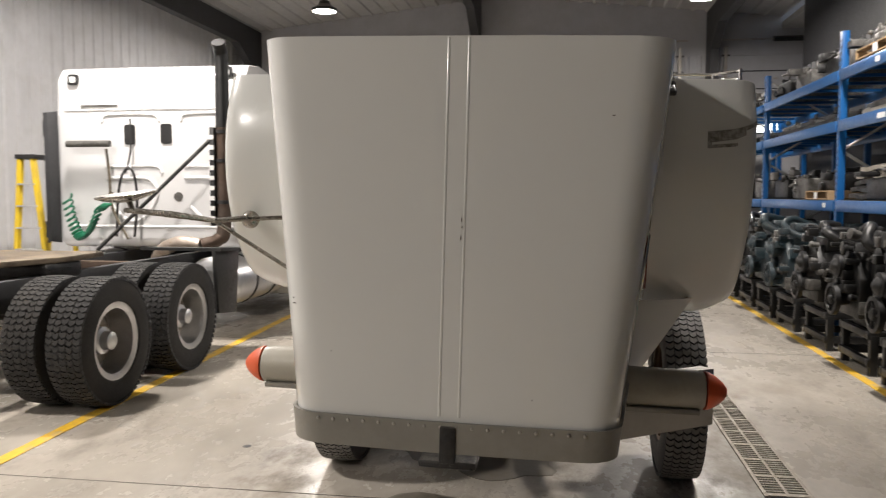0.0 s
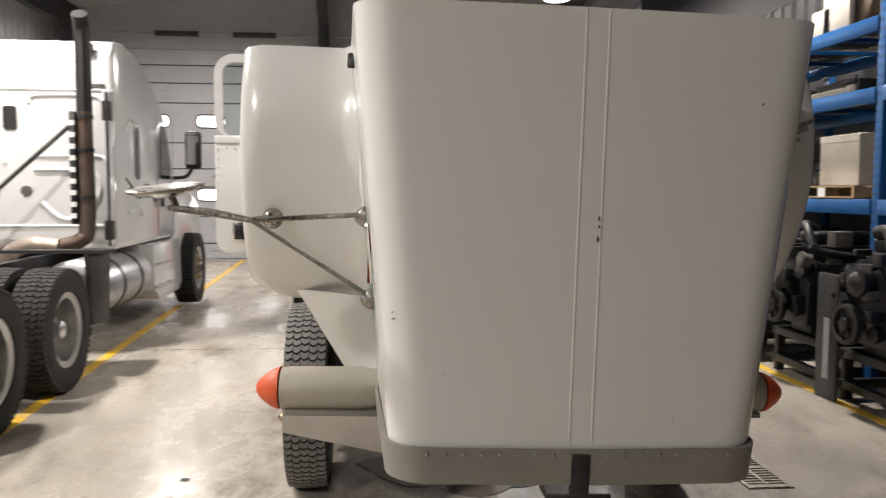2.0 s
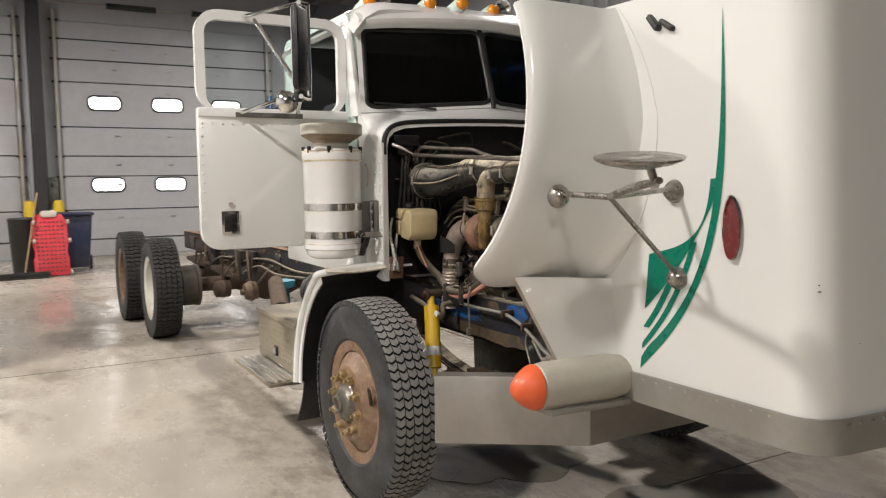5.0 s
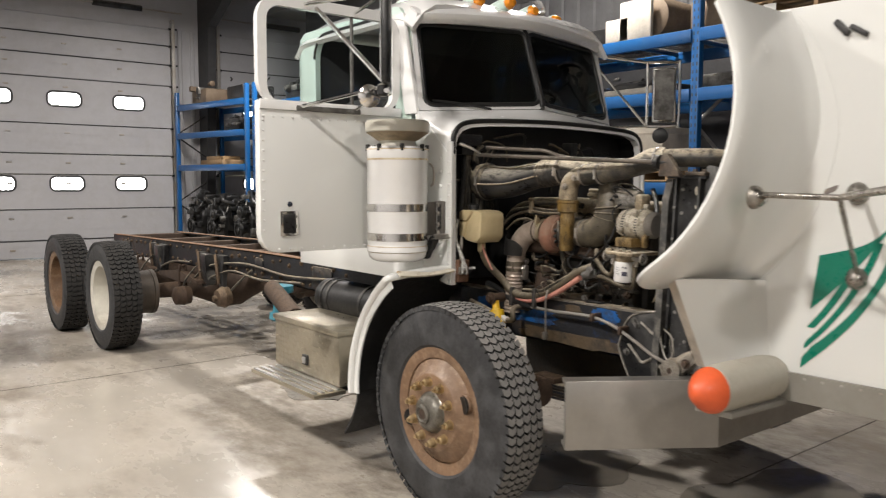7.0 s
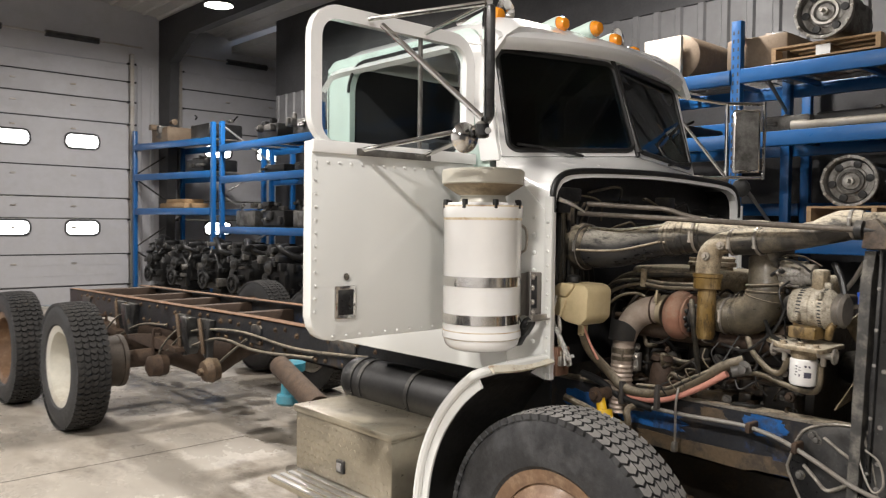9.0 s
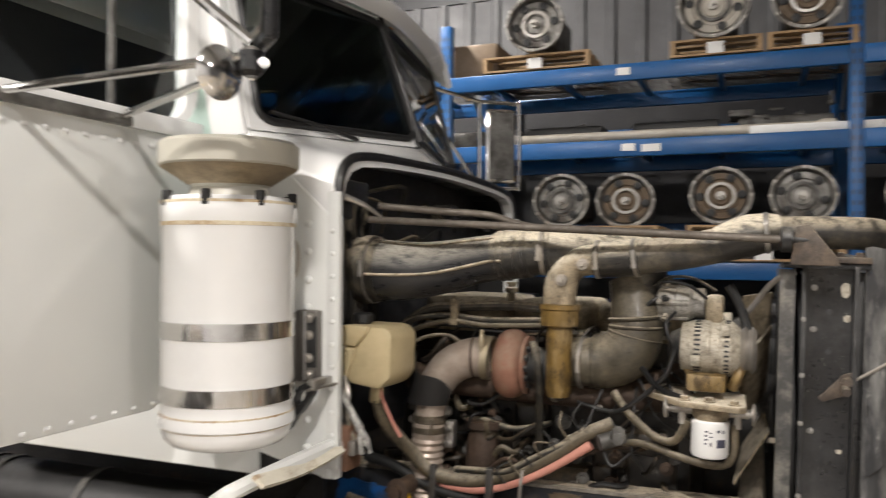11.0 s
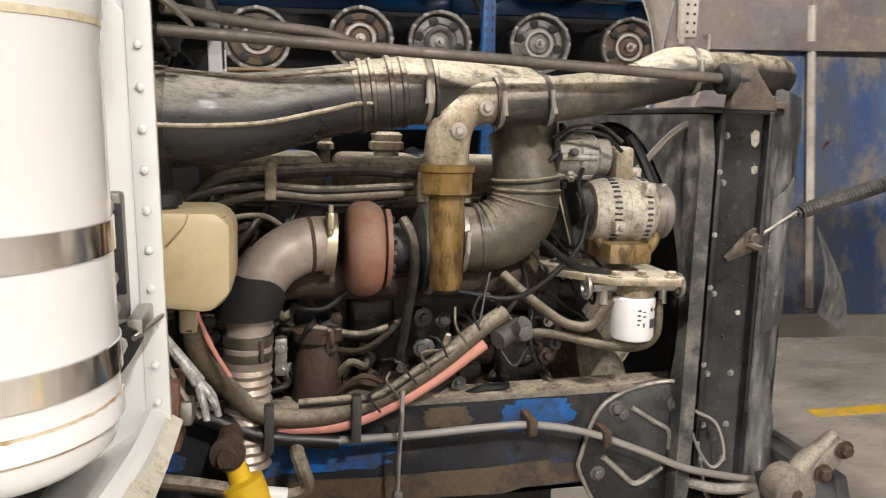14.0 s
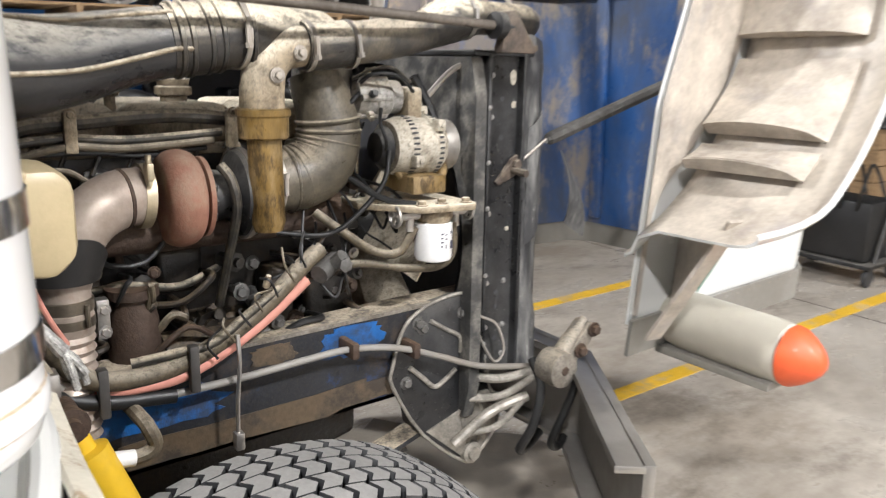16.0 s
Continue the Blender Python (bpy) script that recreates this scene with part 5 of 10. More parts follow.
for x, y, n in ((-0.55, 6.40, 0.34), (0.30, 6.36, 0.40)):
    part("air_horn", lathe(B(), (x, y + n, 2.775), (x, 6.0, 2.775), [(0, 0.012), (n * 0.6, 0.016), (n * 0.88, 0.032), (n - 0.004, 0.06), (n, 0.062), (n - 0.01, 0.05), (n * 0.8, 0.02)], 20), CHROME, cab, "chrome air horn")
    part("horn_bracket", box(B(), x - 0.015, x + 0.015, y + n * 0.5, y + n * 0.5 + 0.03, 2.69, 2.768, 0.004), STEEL, cab)

# cowl side with its rivet flange
for s in (-1, 1):
    part("cowl_flange", box(B(), s * 0.797, s * 0.8135, 5.868, 5.905, 1.13, 1.865, 0.002), CREAM, cab)
bm = B()
for s in (-1, 1):
    rivets(bm, [(s * 0.8105, 5.965, 1.18 + 0.075 * k) for k in range(9)], (s, 0, 0), 0.011)
    rivets(bm, [(s * 0.8155, 5.887, 1.16 + 0.06 * k) for k in range(11)], (s, 0, 0), 0.007)
tagged(part("cowl_rivets", bm, CREAM, cab), kind="stuff")

# the open passenger door, swung square to the cab
DX0, DX1, DY, DZ0, DZ1, BELT = -0.82, -1.68, 6.36, 1.285, 2.592, 2.06
bm = B()
outer = [(DX0, 1.36), (-1.0, DZ0), (DX1 + 0.10, DZ0), (DX1 + 0.06, DZ0 + 0.008), (DX1 + 0.028, DZ0 + 0.03), (DX1 + 0.007, DZ0 + 0.06), (DX1, DZ0 + 0.10), (DX1, BELT), (DX0, BELT)]
prism(bm, outer, "y", DY - 0.035, DY + 0.02, 0.006)
door = part("passenger_door", bm, CREAM, cab, "cream door standing wide open, with riveted edges")
bm = B()
fo = rounded(DX0 - DX1, DZ1 - BELT + 0.02, 0.13, 7, (DX0 + DX1) / 2, (DZ1 + BELT - 0.02) / 2)
fi = rounded(DX0 - DX1 - 0.10, DZ1 - BELT - 0.055, 0.075, 7, (DX0 + DX1) / 2, (DZ1 + BELT - 0.055) / 2)
ring_plate(bm, fo, fi, "y", DY - 0.028, DY + 0.012)
part("window_frame", bm, WHITE, door)
ob = part("door_glass", box(B(), DX1 + 0.06, DX0 - 0.06, DY - 0.012, DY - 0.006, BELT, DZ1 - 0.05), GLASS, door, "clear side window", smooth=0)
ob.visible_shadow = False
bm = rod(B(), (-1.125, DY - 0.01, BELT), (-1.125, DY - 0.01, DZ1 - 0.05), 0.010)
part("window_divider", bm, GREYPART, door)
part("belt_moulding", box(B(), DX1, DX0, DY - 0.048, DY - 0.03, BELT - 0.045, BELT + 0.005, 0.006), WHITE, door)
bm = B()
rivets(bm, along((DX1 + 0.02, DY - 0.037, BELT - 0.08), (DX0 - 0.03, DY - 0.037, BELT - 0.08), 16), (0, -1, 0), 0.006)
rivets(bm, along((DX1 + 0.018, DY - 0.037, DZ0 + 0.12), (DX1 + 0.018, DY - 0.037, BELT - 0.1), 12), (0, -1, 0), 0.006)
rivets(bm, along((DX1 + 0.10, DY - 0.037, DZ0 + 0.018), (-1.0, DY - 0.037, DZ0 + 0.018), 10), (0, -1, 0), 0.006)
tagged(part("door_rivets", bm, WHITE, door), kind="stuff")
bm = B()
box(bm, -1.575, -1.475, DY - 0.045, DY - 0.035, 1.37, 1.50, 0.012)
part("door_handle", bm, CHROME, door, "square chrome door handle")
part("handle_recess", box(B(), -1.56, -1.49, DY - 0.05, DY - 0.044, 1.385, 1.485, 0.01), BLACKMETAL, door)
part("lock", lathe(B(), (-1.52, DY - 0.03, 1.535), (-1.52, DY - 1, 1.535), [(0, 0.016), (0.012, 0.014)], 14), CHROME, door)

# mirror on the door
M0 = pose(-1.285, 5.775, 0, 0, 0, 49)
mir = part("door_mirror", box(B(), -0.075, 0.075, -0.018, 0.018, 2.115, 2.525, 0.016, 2, M0), BLACKMETAL, door, "tall rectangular mirror in a bright frame")
part("mirror_face", box(B(), -0.066, 0.066, 0.018, 0.022, 2.13, 2.51, 0.0, 2, M0), MIRROR, mir)
hoop = [M0 @ Vector(p) for p in ((-0.01, 0.0, 2.545), (0.085, 0.0, 2.55), (0.105, 0.0, 2.52), (0.105, 0.0, 2.12), (0.085, 0.0, 2.085), (-0.01, 0.0, 2.085))]
part("mirror_hoop", tube(B(), hoop, 0.012, 10, 5), CHROME, mir, "bright tube hoop round the mirror")
for a, b, r in (((-1.46, 6.315, 2.035), (-1.30, 5.80, 2.10), 0.010), ((-1.13, 6.315, 2.035), (-1.28, 5.80, 2.09), 0.010), ((-1.42, 6.32, 2.56), (-1.29, 5.79, 2.545), 0.010), ((-1.12, 6.32, 2.555), (-1.275, 5.79, 2.55), 0.009), ((-1.36, 6.31, 2.545), (-1.285, 5.80, 2.13), 0.012)):
    part("mirror_stay", rod(B(), a, b, r, 10), CHROME, mir, "bright tube mirror stay")
part("mirror_foot", box(B(), -1.48, -1.10, 6.30, 6.325, 2.015, 2.042, 0.004), GREYPART, mir)
part("mirror_joint", lathe(B(), (-1.29, 5.80, 2.06), (-1.29, 5.80, 3), [(0, 0.015), (0.01, 0.026), (0.05, 0.026), (0.06, 0.015)], 14), BLACKMETAL, mir)
part("round_mirror", lathe(B(), (-1.345, 5.82, 2.06), (-1.245, 6.2, 2.07), [(0, 0.02), (0.012, 0.050), (0.020, 0.056), (0.026, 0.048)], 24), CHROME, mir, "small round spot mirror")
# mirror of the other side
M1 = pose(1.375, 6.145, 0, 0, 0, -53)
m2 = part("far_mirror", box(B(), -0.085, 0.085, -0.018, 0.018, 2.085, 2.485, 0.018, 2, M1), CHROME, cab, "rectangular mirror in a bright frame")
part("mirror_back", box(B(), -0.07, 0.07, -0.022, -0.016, 2.105, 2.465, 0.004, 1, M1), GREYPART, m2)
part("mirror_face", box(B(), -0.072, 0.072, 0.018, 0.023, 2.105, 2.465, 0.0, 1, M1), MIRROR, m2)
hoop = [M1 @ Vector(p) for p in ((-0.12, 0, 2.52), (0.08, 0, 2.515), (0.105, 0, 2.49), (0.105, 0, 2.09), (0.08, 0, 2.06), (-0.12, 0, 2.06))]
part("mirror_hoop", tube(B(), hoop, 0.011, 10, 5), CHROME, m2, "bright tube hoop round the mirror")
part("mirror_post", rod(B(), hoop[0], hoop[-1], 0.011, 10), CHROME, m2)
for a, b in (((0.86, 6.47, 2.56), hoop[0]), ((0.86, 6.47, 2.04), hoop[-1]), ((0.90, 6.46, 2.555), hoop[-1])):
    part("mirror_stay", rod(B(), a, b, 0.010, 10), CHROME, m2, "bright tube mirror stay")
for y0, y1 in ((6.42, 6.45), (6.62, 6.645)):
    part("vent_post", box(B(), 0.835, 0.855, y0, y1, 2.05, 2.58, 0.004), GREYPART, m2)
part("spot_mirror", lathe(B(), M1 @ Vector((-0.02, 0.01, 1.995)), M1 @ Vector((-0.02, 1.0, 1.995)), [(0, 0.02), (0.01, 0.055), (0.02, 0.058), (0.024, 0.05)], 20), BLACK, m2, "round black spot mirror")

# air cleaner on the cowl's side
CABSEAT = tuple(SEAT[0][i][:] for i in range(3))
seat()
AX, AY = -1.015, 6.105
ac = part("air_cleaner", lathe(B(), (AX, AY, 1.205), (AX, AY, 3), [(0, 0.115), (0.006, 0.132), (0.020, 0.147), (0.036, 0.152), (0.048, 0.154), (0.052, 0.160), (0.072, 0.160), (0.080, 0.156), (0.095, 0.1555), (0.110, 0.157), (0.526, 0.157), (0.532, 0.161), (0.572, 0.161), (0.578, 0.152), (0.588, 0.148)], 48), WHITE, truck, "white canister air cleaner with two metal straps")
part("rain_cap", lathe(B(), (AX, AY, 1.81), (AX, AY, 3), [(0, 0.085), (0.015, 0.095), (0.055, 0.160), (0.060, 0.166), (0.108, 0.166), (0.116, 0.158), (0.122, 0.10)], 48), CREAM_FLAT, ac)
part("cap_mesh", lathe(B(), (AX, AY, 1.823), (AX, AY, 3), [(0, 0.097), (0.042, 0.162)], 40, cap=False), surface("brown_stained_mesh", (0.30, 0.235, 0.15), 0.7, vary=0.3, scale=40, dirt=0.5), ac)
for z in (1.313, 1.462):
    part("strap", lathe(B(), (AX, AY, z), (AX, AY, 3), [(0, 0.1575), (0.001, 0.160), (0.039, 0.160), (0.040, 0.1575)], 48, cap=False), CHROME, ac, "shiny metal strap")
STAIN = surface("rust_stained_white", (0.62, 0.55, 0.40), 0.45, vary=0.1, scale=20, dirt=0.9, dirt_colour=(0.30, 0.16, 0.05), dirt_scale=14, dirt_edge=(0.44, 0.62))
for z, h, r in ((1.724, 0.010, 0.1575), (1.776, 0.006, 0.1608), (1.278, 0.008, 0.1562), (1.252, 0.014, 0.1545)):
    part("rust_stain", lathe(B(), (AX, AY, z), (AX, AY, 3), [(0, r), (0.0005, r + 0.0012), (h, r + 0.0012), (h + 0.0005, r)], 40, cap=False), STAIN, ac, "rusty stain round the canister")
for k in range(8):
    a = 2 * math.pi * (k + 0.4) / 8
    p = Vector((AX + 0.154 * math.cos(a), AY + 0.154 * math.sin(a), 1.777))
    part("clip", box(B(), p.x - 0.009, p.x + 0.009, p.y - 0.009, p.y + 0.009, p.z - 0.008, p.z + 0.028, 0.003), BLACK, ac)
part("cap_neck", lathe(B(), (AX, AY, 1.788), (AX, AY, 3), [(0, 0.10), (0.03, 0.09)], 24), CREAM_FLAT, ac)
seat(*CABSEAT)
bm = B()
box(bm, -0.842, -0.81, 5.918, 5.985, 1.36, 1.55, 0.006)
box(bm, -0.93, -0.83, 5.975, 5.992, 1.365, 1.545, 0.006)
mb = part("mount_bracket", bm, surface("grey_streaked_steel", (0.23, 0.215, 0.195), 0.42, metal=0.6, vary=0.35, scale=14, dirt=0.6, dirt_colour=(0.08, 0.07, 0.06), dirt_scale=14, stretch=(1, 1, 0.15), grain=0.2), ac, "streaked grey bolted mounting bracket")
part("bracket_recess", box(B(), -0.8445, -0.8425, 5.917, 5.947, 1.40, 1.535, 0.001), BLACKMETAL, mb)
part("bracket_fold", box(B(), -0.846, -0.8425, 5.951, 5.957, 1.365, 1.548, 0.0015), ALU, mb)
bm = B()
for z in (1.38, 1.425, 1.485, 1.53):
    bolt(bm, (-0.842, 5.94, z), (-1, 5.94, z), 0.009)
tagged(part("mount_bolts", bm, STEEL, ac), kind="stuff")
part("grab_loop", tube(B(), [(-0.84, 6.01, 1.63), (-0.85, 5.975, 1.65), (-0.85, 5.975, 1.72), (-0.84, 6.02, 1.75)], 0.006), STEEL, ac)
seat()
bm = ring_plate(B(), [(5.962, 1.338), (5.946, 1.330), (5.941, 1.312), (5.955, 1.288), (5.978, 1.258), (5.992, 1.272), (6.002, 1.290), (5.994, 1.312), (5.980, 1.328)], [(5.966, 1.322), (5.960, 1.318), (5.958, 1.310), (5.963, 1.298), (5.974, 1.284), (5.982, 1.282), (5.988, 1.290), (5.985, 1.304), (5.976, 1.316)], "x", -0.900, -0.872)
prism(bm, [(5.978, 1.262), (5.995, 1.282), (6.034, 1.243), (6.040, 1.222), (6.028, 1.208), (6.008, 1.216)], "x", -0.903, -0.870, 0.008)
hk = part("hood_hook", bm, BLACK, truck, "black rubber hood hold-down")
part("hook_pull", tube(B(), [(-0.902, 5.99, 1.268), (-0.906, 6.01, 1.245), (-0.902, 6.03, 1.222)], [0.005, 0.009, 0.005], 10), BLACK, hk)
part("hook_anchor", box(B(), -0.895, -0.80, 5.938, 5.960, 1.318, 1.345, 0.004), STEEL, hk)
part("hook_pin", rod(B(), (-0.91, 5.948, 1.322), (-0.80, 5.925, 1.326), 0.004, 8), STEEL, hk)


seat()
# quarter fender and mud flap behind the front wheel, on the cab
QA0, QA1 = 24, 93


def qf_edge(a):
    """How far out the half fender reaches at angle a from the top."""
    return -0.80 - 0.35 * min(1.0, max(0.0, (a - QA0) / 5)) ** 0.4 - 0.035 * max(0.0, a - 29) / 64


def qf_at(a, dr=0.0):
    r = 0.700 - 0.065 * (a - QA0) / (QA1 - QA0) + dr
    return 5.66 + r * math.sin(radians(a)), 0.52 + r * math.cos(radians(a))


def qf(u, v):
    a = QA0 + (QA1 - QA0) * u
    return (-0.62 + (qf_edge(a) + 0.62) * v, *qf_at(a))


bm = sheet(B(), qf, 30, 8, 0.014, 1)
qfen = part("quarter_fender", bm, [CREAM, BLACK], truck, "cream half fender behind the wheel, dark underneath")
turns = (24, 24.3, 25, 26.5, 29, 33, 40, 50, 60, 70, 80, 88, 93)
part("fender_lip", tube(B(), [(qf_edge(a), *qf_at(a)) for a in turns], 0.020, 10, 4), CREAM, qfen)
part("fender_return", sheet(B(), lambda u, v: (qf_edge(29 + 64 * u) + 0.004, *qf_at(29 + 64 * u, -0.005 - 0.05 * v)), 20, 2, 0.01), CREAM, qfen)
CHIPPED = surface("chipped_cream_edge", (0.62, 0.58, 0.48), 0.5, vary=0.15, scale=12, dirt=0.8, dirt_colour=(0.30, 0.20, 0.11), dirt_scale=18, dirt_edge=(0.50, 0.62), grain=0.3)
part("front_flange", sheet(B(), lambda u, v: (-0.79 - 0.34 * u, 5.935 - 0.030 * v + 0.012 * u, 1.172 - 0.020 * v - 0.012 * math.sin(3 * u)), 12, 3, 0.010), CHIPPED, qfen, "chipped and dirty front flange of the fender")
part("inner_fender", sheet(B(), lambda u, v: (-0.62 - 0.02 * u, 6.07 + 0.25 * u, 1.08 - 0.65 * v), 4, 4, 0.015), BLACK, truck)
part("mud_flap", sheet(B(), lambda u, v: (-0.64 - 0.50 * u, 6.305 + 0.15 * v * v + 0.01 * math.sin(5 * u), 0.52 - 0.31 * v), 8, 6, 0.012), RUBBER, truck, "black rubber mud flap")

# tool box and step
seat()
tb = part("tool_box", box(B(), -1.085, -0.60, 6.59, 7.39, 0.43, 0.755, 0.012), BOXALU, truck, "tarnished diamond-plate tool box")
part("lid", box(B(), -1.096, -0.60, 6.58, 7.40, 0.725, 0.760, 0.008), BOXALU, tb)
latch = part("latch", box(B(), -1.100, -1.080, 6.945, 7.005, 0.495, 0.560, 0.006), BLACKMETAL, tb)
part("latch_ring", box(B(), -1.106, -1.098, 6.957, 6.993, 0.507, 0.547, 0.004), ALU, latch)
bm = B()
for i in range(25):
    for j in range(8):
        a = radians(45 if (i + j) % 2 else -45)
        y, z = 6.62 + 0.031 * i, 0.455 + 0.034 * j
        if not (6.93 < y < 7.02 and z < 0.58):
            prism(bm, [(y + 0.010 * math.cos(a), z + 0.010 * math.sin(a)), (y - 0.003 * math.sin(a), z + 0.003 * math.cos(a)), (y - 0.010 * math.cos(a), z - 0.010 * math.sin(a)), (y + 0.003 * math.sin(a), z - 0.003 * math.cos(a))], "x", -1.0845, -1.0868)
tagged(part("diamond_pattern", bm, BOXALU, tb, smooth=0), kind="stuff")
st = part("step", box(B(), -1.27, -1.06, 6.55, 7.36, 0.400, 0.425, 0.006), BOXALU, truck, "ribbed aluminium step")
for k in range(4):
    part("step_rib", box(B(), -1.262 + 0.05 * k, -1.237 + 0.05 * k, 6.57, 7.34, 0.423, 0.434, 0.003), ALU, st)
part("step_bracket", box(B(), -1.10, -0.60, 6.70, 6.74, 0.37, 0.42, 0.006), BLACKMETAL, st)
part("step_bracket", box(B(), -1.10, -0.60, 7.18, 7.22, 0.37, 0.42, 0.006), BLACKMETAL, st)
seat()
at = part("air_tank", lathe(B(), (-0.64, 7.50, 0.83), (-0.64, 6.3, 0.83), [(0, 0.05), (0.02, 0.10), (0.06, 0.122), (0.10, 0.125), (1.05, 0.125), (1.10, 0.10)], 28), BLACK, truck, "black air tank beside the frame")
for y in (7.38, 7.30, 6.9):
    part("tank_band", lathe(B(), (-0.64, y, 0.83), (-0.64, 6.0, 0.83), [(0, 0.126), (0.001, 0.130), (0.03, 0.130), (0.031, 0.126)], 28, cap=False), BLACKMETAL, at)
TEAL = surface("teal_bottle", (0.03, 0.22, 0.30), 0.5, vary=0.15, dirt=0.4)
part("bottle_jack", lathe(B(), (-0.66, 8.15, 0.56), (-0.66, 8.15, 1), [(0, 0.07), (0.015, 0.085), (0.06, 0.08), (0.07, 0.055), (0.20, 0.05), (0.21, 0.085), (0.215, 0.10), (0.265, 0.10), (0.275, 0.05)], 20), TEAL, truck, "teal jack-like canister under the frame")
part("tail_pipe", rod(B(), (-0.70, 8.2, 0.80), (-0.90, 7.45, 0.70), 0.065, 20), RUST, truck, "short rusty pipe hanging from the frame")

# ---- the engine and what is round it ----
seat((0.984, 0.004, 0.028, -0.034), (-0.009, 0.984, -0.026, 0.176), (-0.013, 0.02, 0.983, -0.147))
eng = part("engine", box(B(), -0.27, 0.28, 5.02, 5.94, 0.80, 1.46, 0.03), GREASE, truck, "greasy diesel engine caked with oil and dust")


def E_part(name, bm, mat, label="", smooth=35):
    return part(name, bm, mat, eng, label, smooth)


DULLROD = surface("dull_brown_rod", (0.15, 0.13, 0.11), 0.5, metal=0.5, vary=0.25, scale=14, dirt=0.6, dirt_colour=(0.07, 0.055, 0.04), dirt_scale=20, grain=0.2)
BROWNBRK = surface("brown_dusty_bracket", (0.075, 0.058, 0.048), 0.6, metal=0.2, vary=0.3, scale=14, dirt=0.6, dirt_colour=(0.16, 0.12, 0.085), dirt_scale=20, grain=0.3, dust=0.5)
# head, covers and block details
E_part("cylinder_head", box(B(), -0.29, 0.26, 5.08, 5.90, 1.40, 1.50, 0.015), GREASE)
for y0, y1 in ((5.60, 5.88), (5.34, 5.57), (5.08, 5.31)):
    bm = box(B(), -0.28, 0.12, y0, y1, 1.48, 1.585, 0.03, 3)
    box(bm, -0.30, 0.14, y0 - 0.005, y1 + 0.005, 1.475, 1.50, 0.006)
    E_part("valve_cover", bm, DUSTY, "dusty tan valve cover")
    for y in (y0 + 0.03, (y0 + y1) / 2, y1 - 0.03):
        E_part("cover_bolt", bolt(B(), (-0.305, y, 1.488), (-0.305, y, 1.6), 0.009), STEEL)
E_part("oil_filler", lathe(B(), (-0.20, 5.455, 1.57), (-0.20, 5.455, 2), [(0, 0.038), (0.015, 0.038), (0.018, 0.03), (0.03, 0.03), (0.034, 0.042), (0.05, 0.042), (0.053, 0.034), (0.068, 0.038), (0.075, 0.03)], 18), DUSTY)
E_part("breather_pipe", lathe(B(), (-0.22, 5.60, 1.57), (-0.22, 5.60, 2), [(0, 0.012), (0.03, 0.012), (0.032, 0.02), (0.045, 0.02), (0.05, 0.013), (0.065, 0.018)], 12), DUSTY)
rnd = random.Random(4)
for k in range(6):
    y = 5.14 + 0.13 * k
    bm = box(B(), -0.36, -0.24, y - 0.035, y + 0.035, 1.31, 1.40, 0.02)
    E_part("exhaust_port", bm, RUST)
bm = tube(B(), [(-0.36, 5.88, 1.33), (-0.38, 5.7, 1.325), (-0.38, 5.3, 1.325), (-0.36, 5.1, 1.33)], 0.042, 12)
E_part("exhaust_manifold", bm, RUST, "rusty exhaust manifold")
for y0, y1, z0, z1, x in ((5.56, 5.68, 1.02, 1.19, -0.36), (5.30, 5.44, 0.98, 1.10, -0.33), (5.72, 5.92, 0.95, 1.25, -0.33), (5.06, 5.20, 1.0, 1.2, -0.34), (5.44, 5.55, 1.16, 1.27, -0.31), (5.20, 5.30, 1.10, 1.20, -0.33)):
    E_part("block_boss", box(B(), x, -0.24, y0, y1, z0, z1, 0.02, 3), GREASE)
bm = lathe(B(), (-0.38, 5.62, 1.04), (-0.38, 5.62, 2), [(0, 0.05), (0.02, 0.055), (0.10, 0.052), (0.15, 0.040), (0.155, 0.055), (0.175, 0.055)], 18)
E_part("oil_cooler_elbow", bm, RUST, "rusty brown elbow casting")
E_part("starter", rod(B(), (-0.36, 5.56, 1.04), (-0.36, 5.30, 1.05), 0.052, 18), GREASE)
bm = B()
for k in range(26):
    y, z = 5.06 + 0.86 * rnd.random(), 0.95 + 0.42 * rnd.random()
    bolt(bm, (-0.272 - 0.06 * rnd.random(), y, z), (-1, y, z), rnd.uniform(0.008, 0.013))
tagged(E_part("block_bolts", bm, GREYPART), kind="stuff")
for k in range(16):
    y, z = 5.06 + 0.80 * rnd.random(), 1.0 + 0.36 * rnd.random()
    a, b = rnd.uniform(0.02, 0.06), rnd.uniform(0.02, 0.05)
    E_part("block_casting", box(B(), -0.30 - 0.06 * rnd.random(), -0.25, y - a, y + a, z - b, z + b, 0.012, 2), GREASE)

# air intake over the engine, from the cowl to the compressor
bm = lathe(B(), (-0.55, 6.02, 1.664), (-0.5, 5.0, 1.664), [(0, 0.098), (0.06, 0.098), (0.065, 0.104), (0.09, 0.104), (0.095, 0.094), (0.12, 0.094)], 32)
E_part("intake_boot", bm, HOSE, "black rubber boot on the cowl")
E_part("intake_elbow", tube(B(), [(-0.545, 5.92, 1.664), (-0.53, 5.83, 1.664), (-0.51, 5.74, 1.675), (-0.50, 5.63, 1.70), (-0.50, 5.54, 1.716)], [0.093, 0.088, 0.080, 0.070, 0.066], 28, 6), surface("moulded_black_plastic", (0.016, 0.017, 0.020), 0.28, vary=0.25, scale=8, dirt=0.25, dirt_colour=(0.075, 0.072, 0.068), dirt_scale=6, grain=0.15, dust=0.9, lit_dust_colour=(0.44, 0.41, 0.35), stretch=(1.5, 0.5, 1.5)), "moulded black plastic intake elbow")
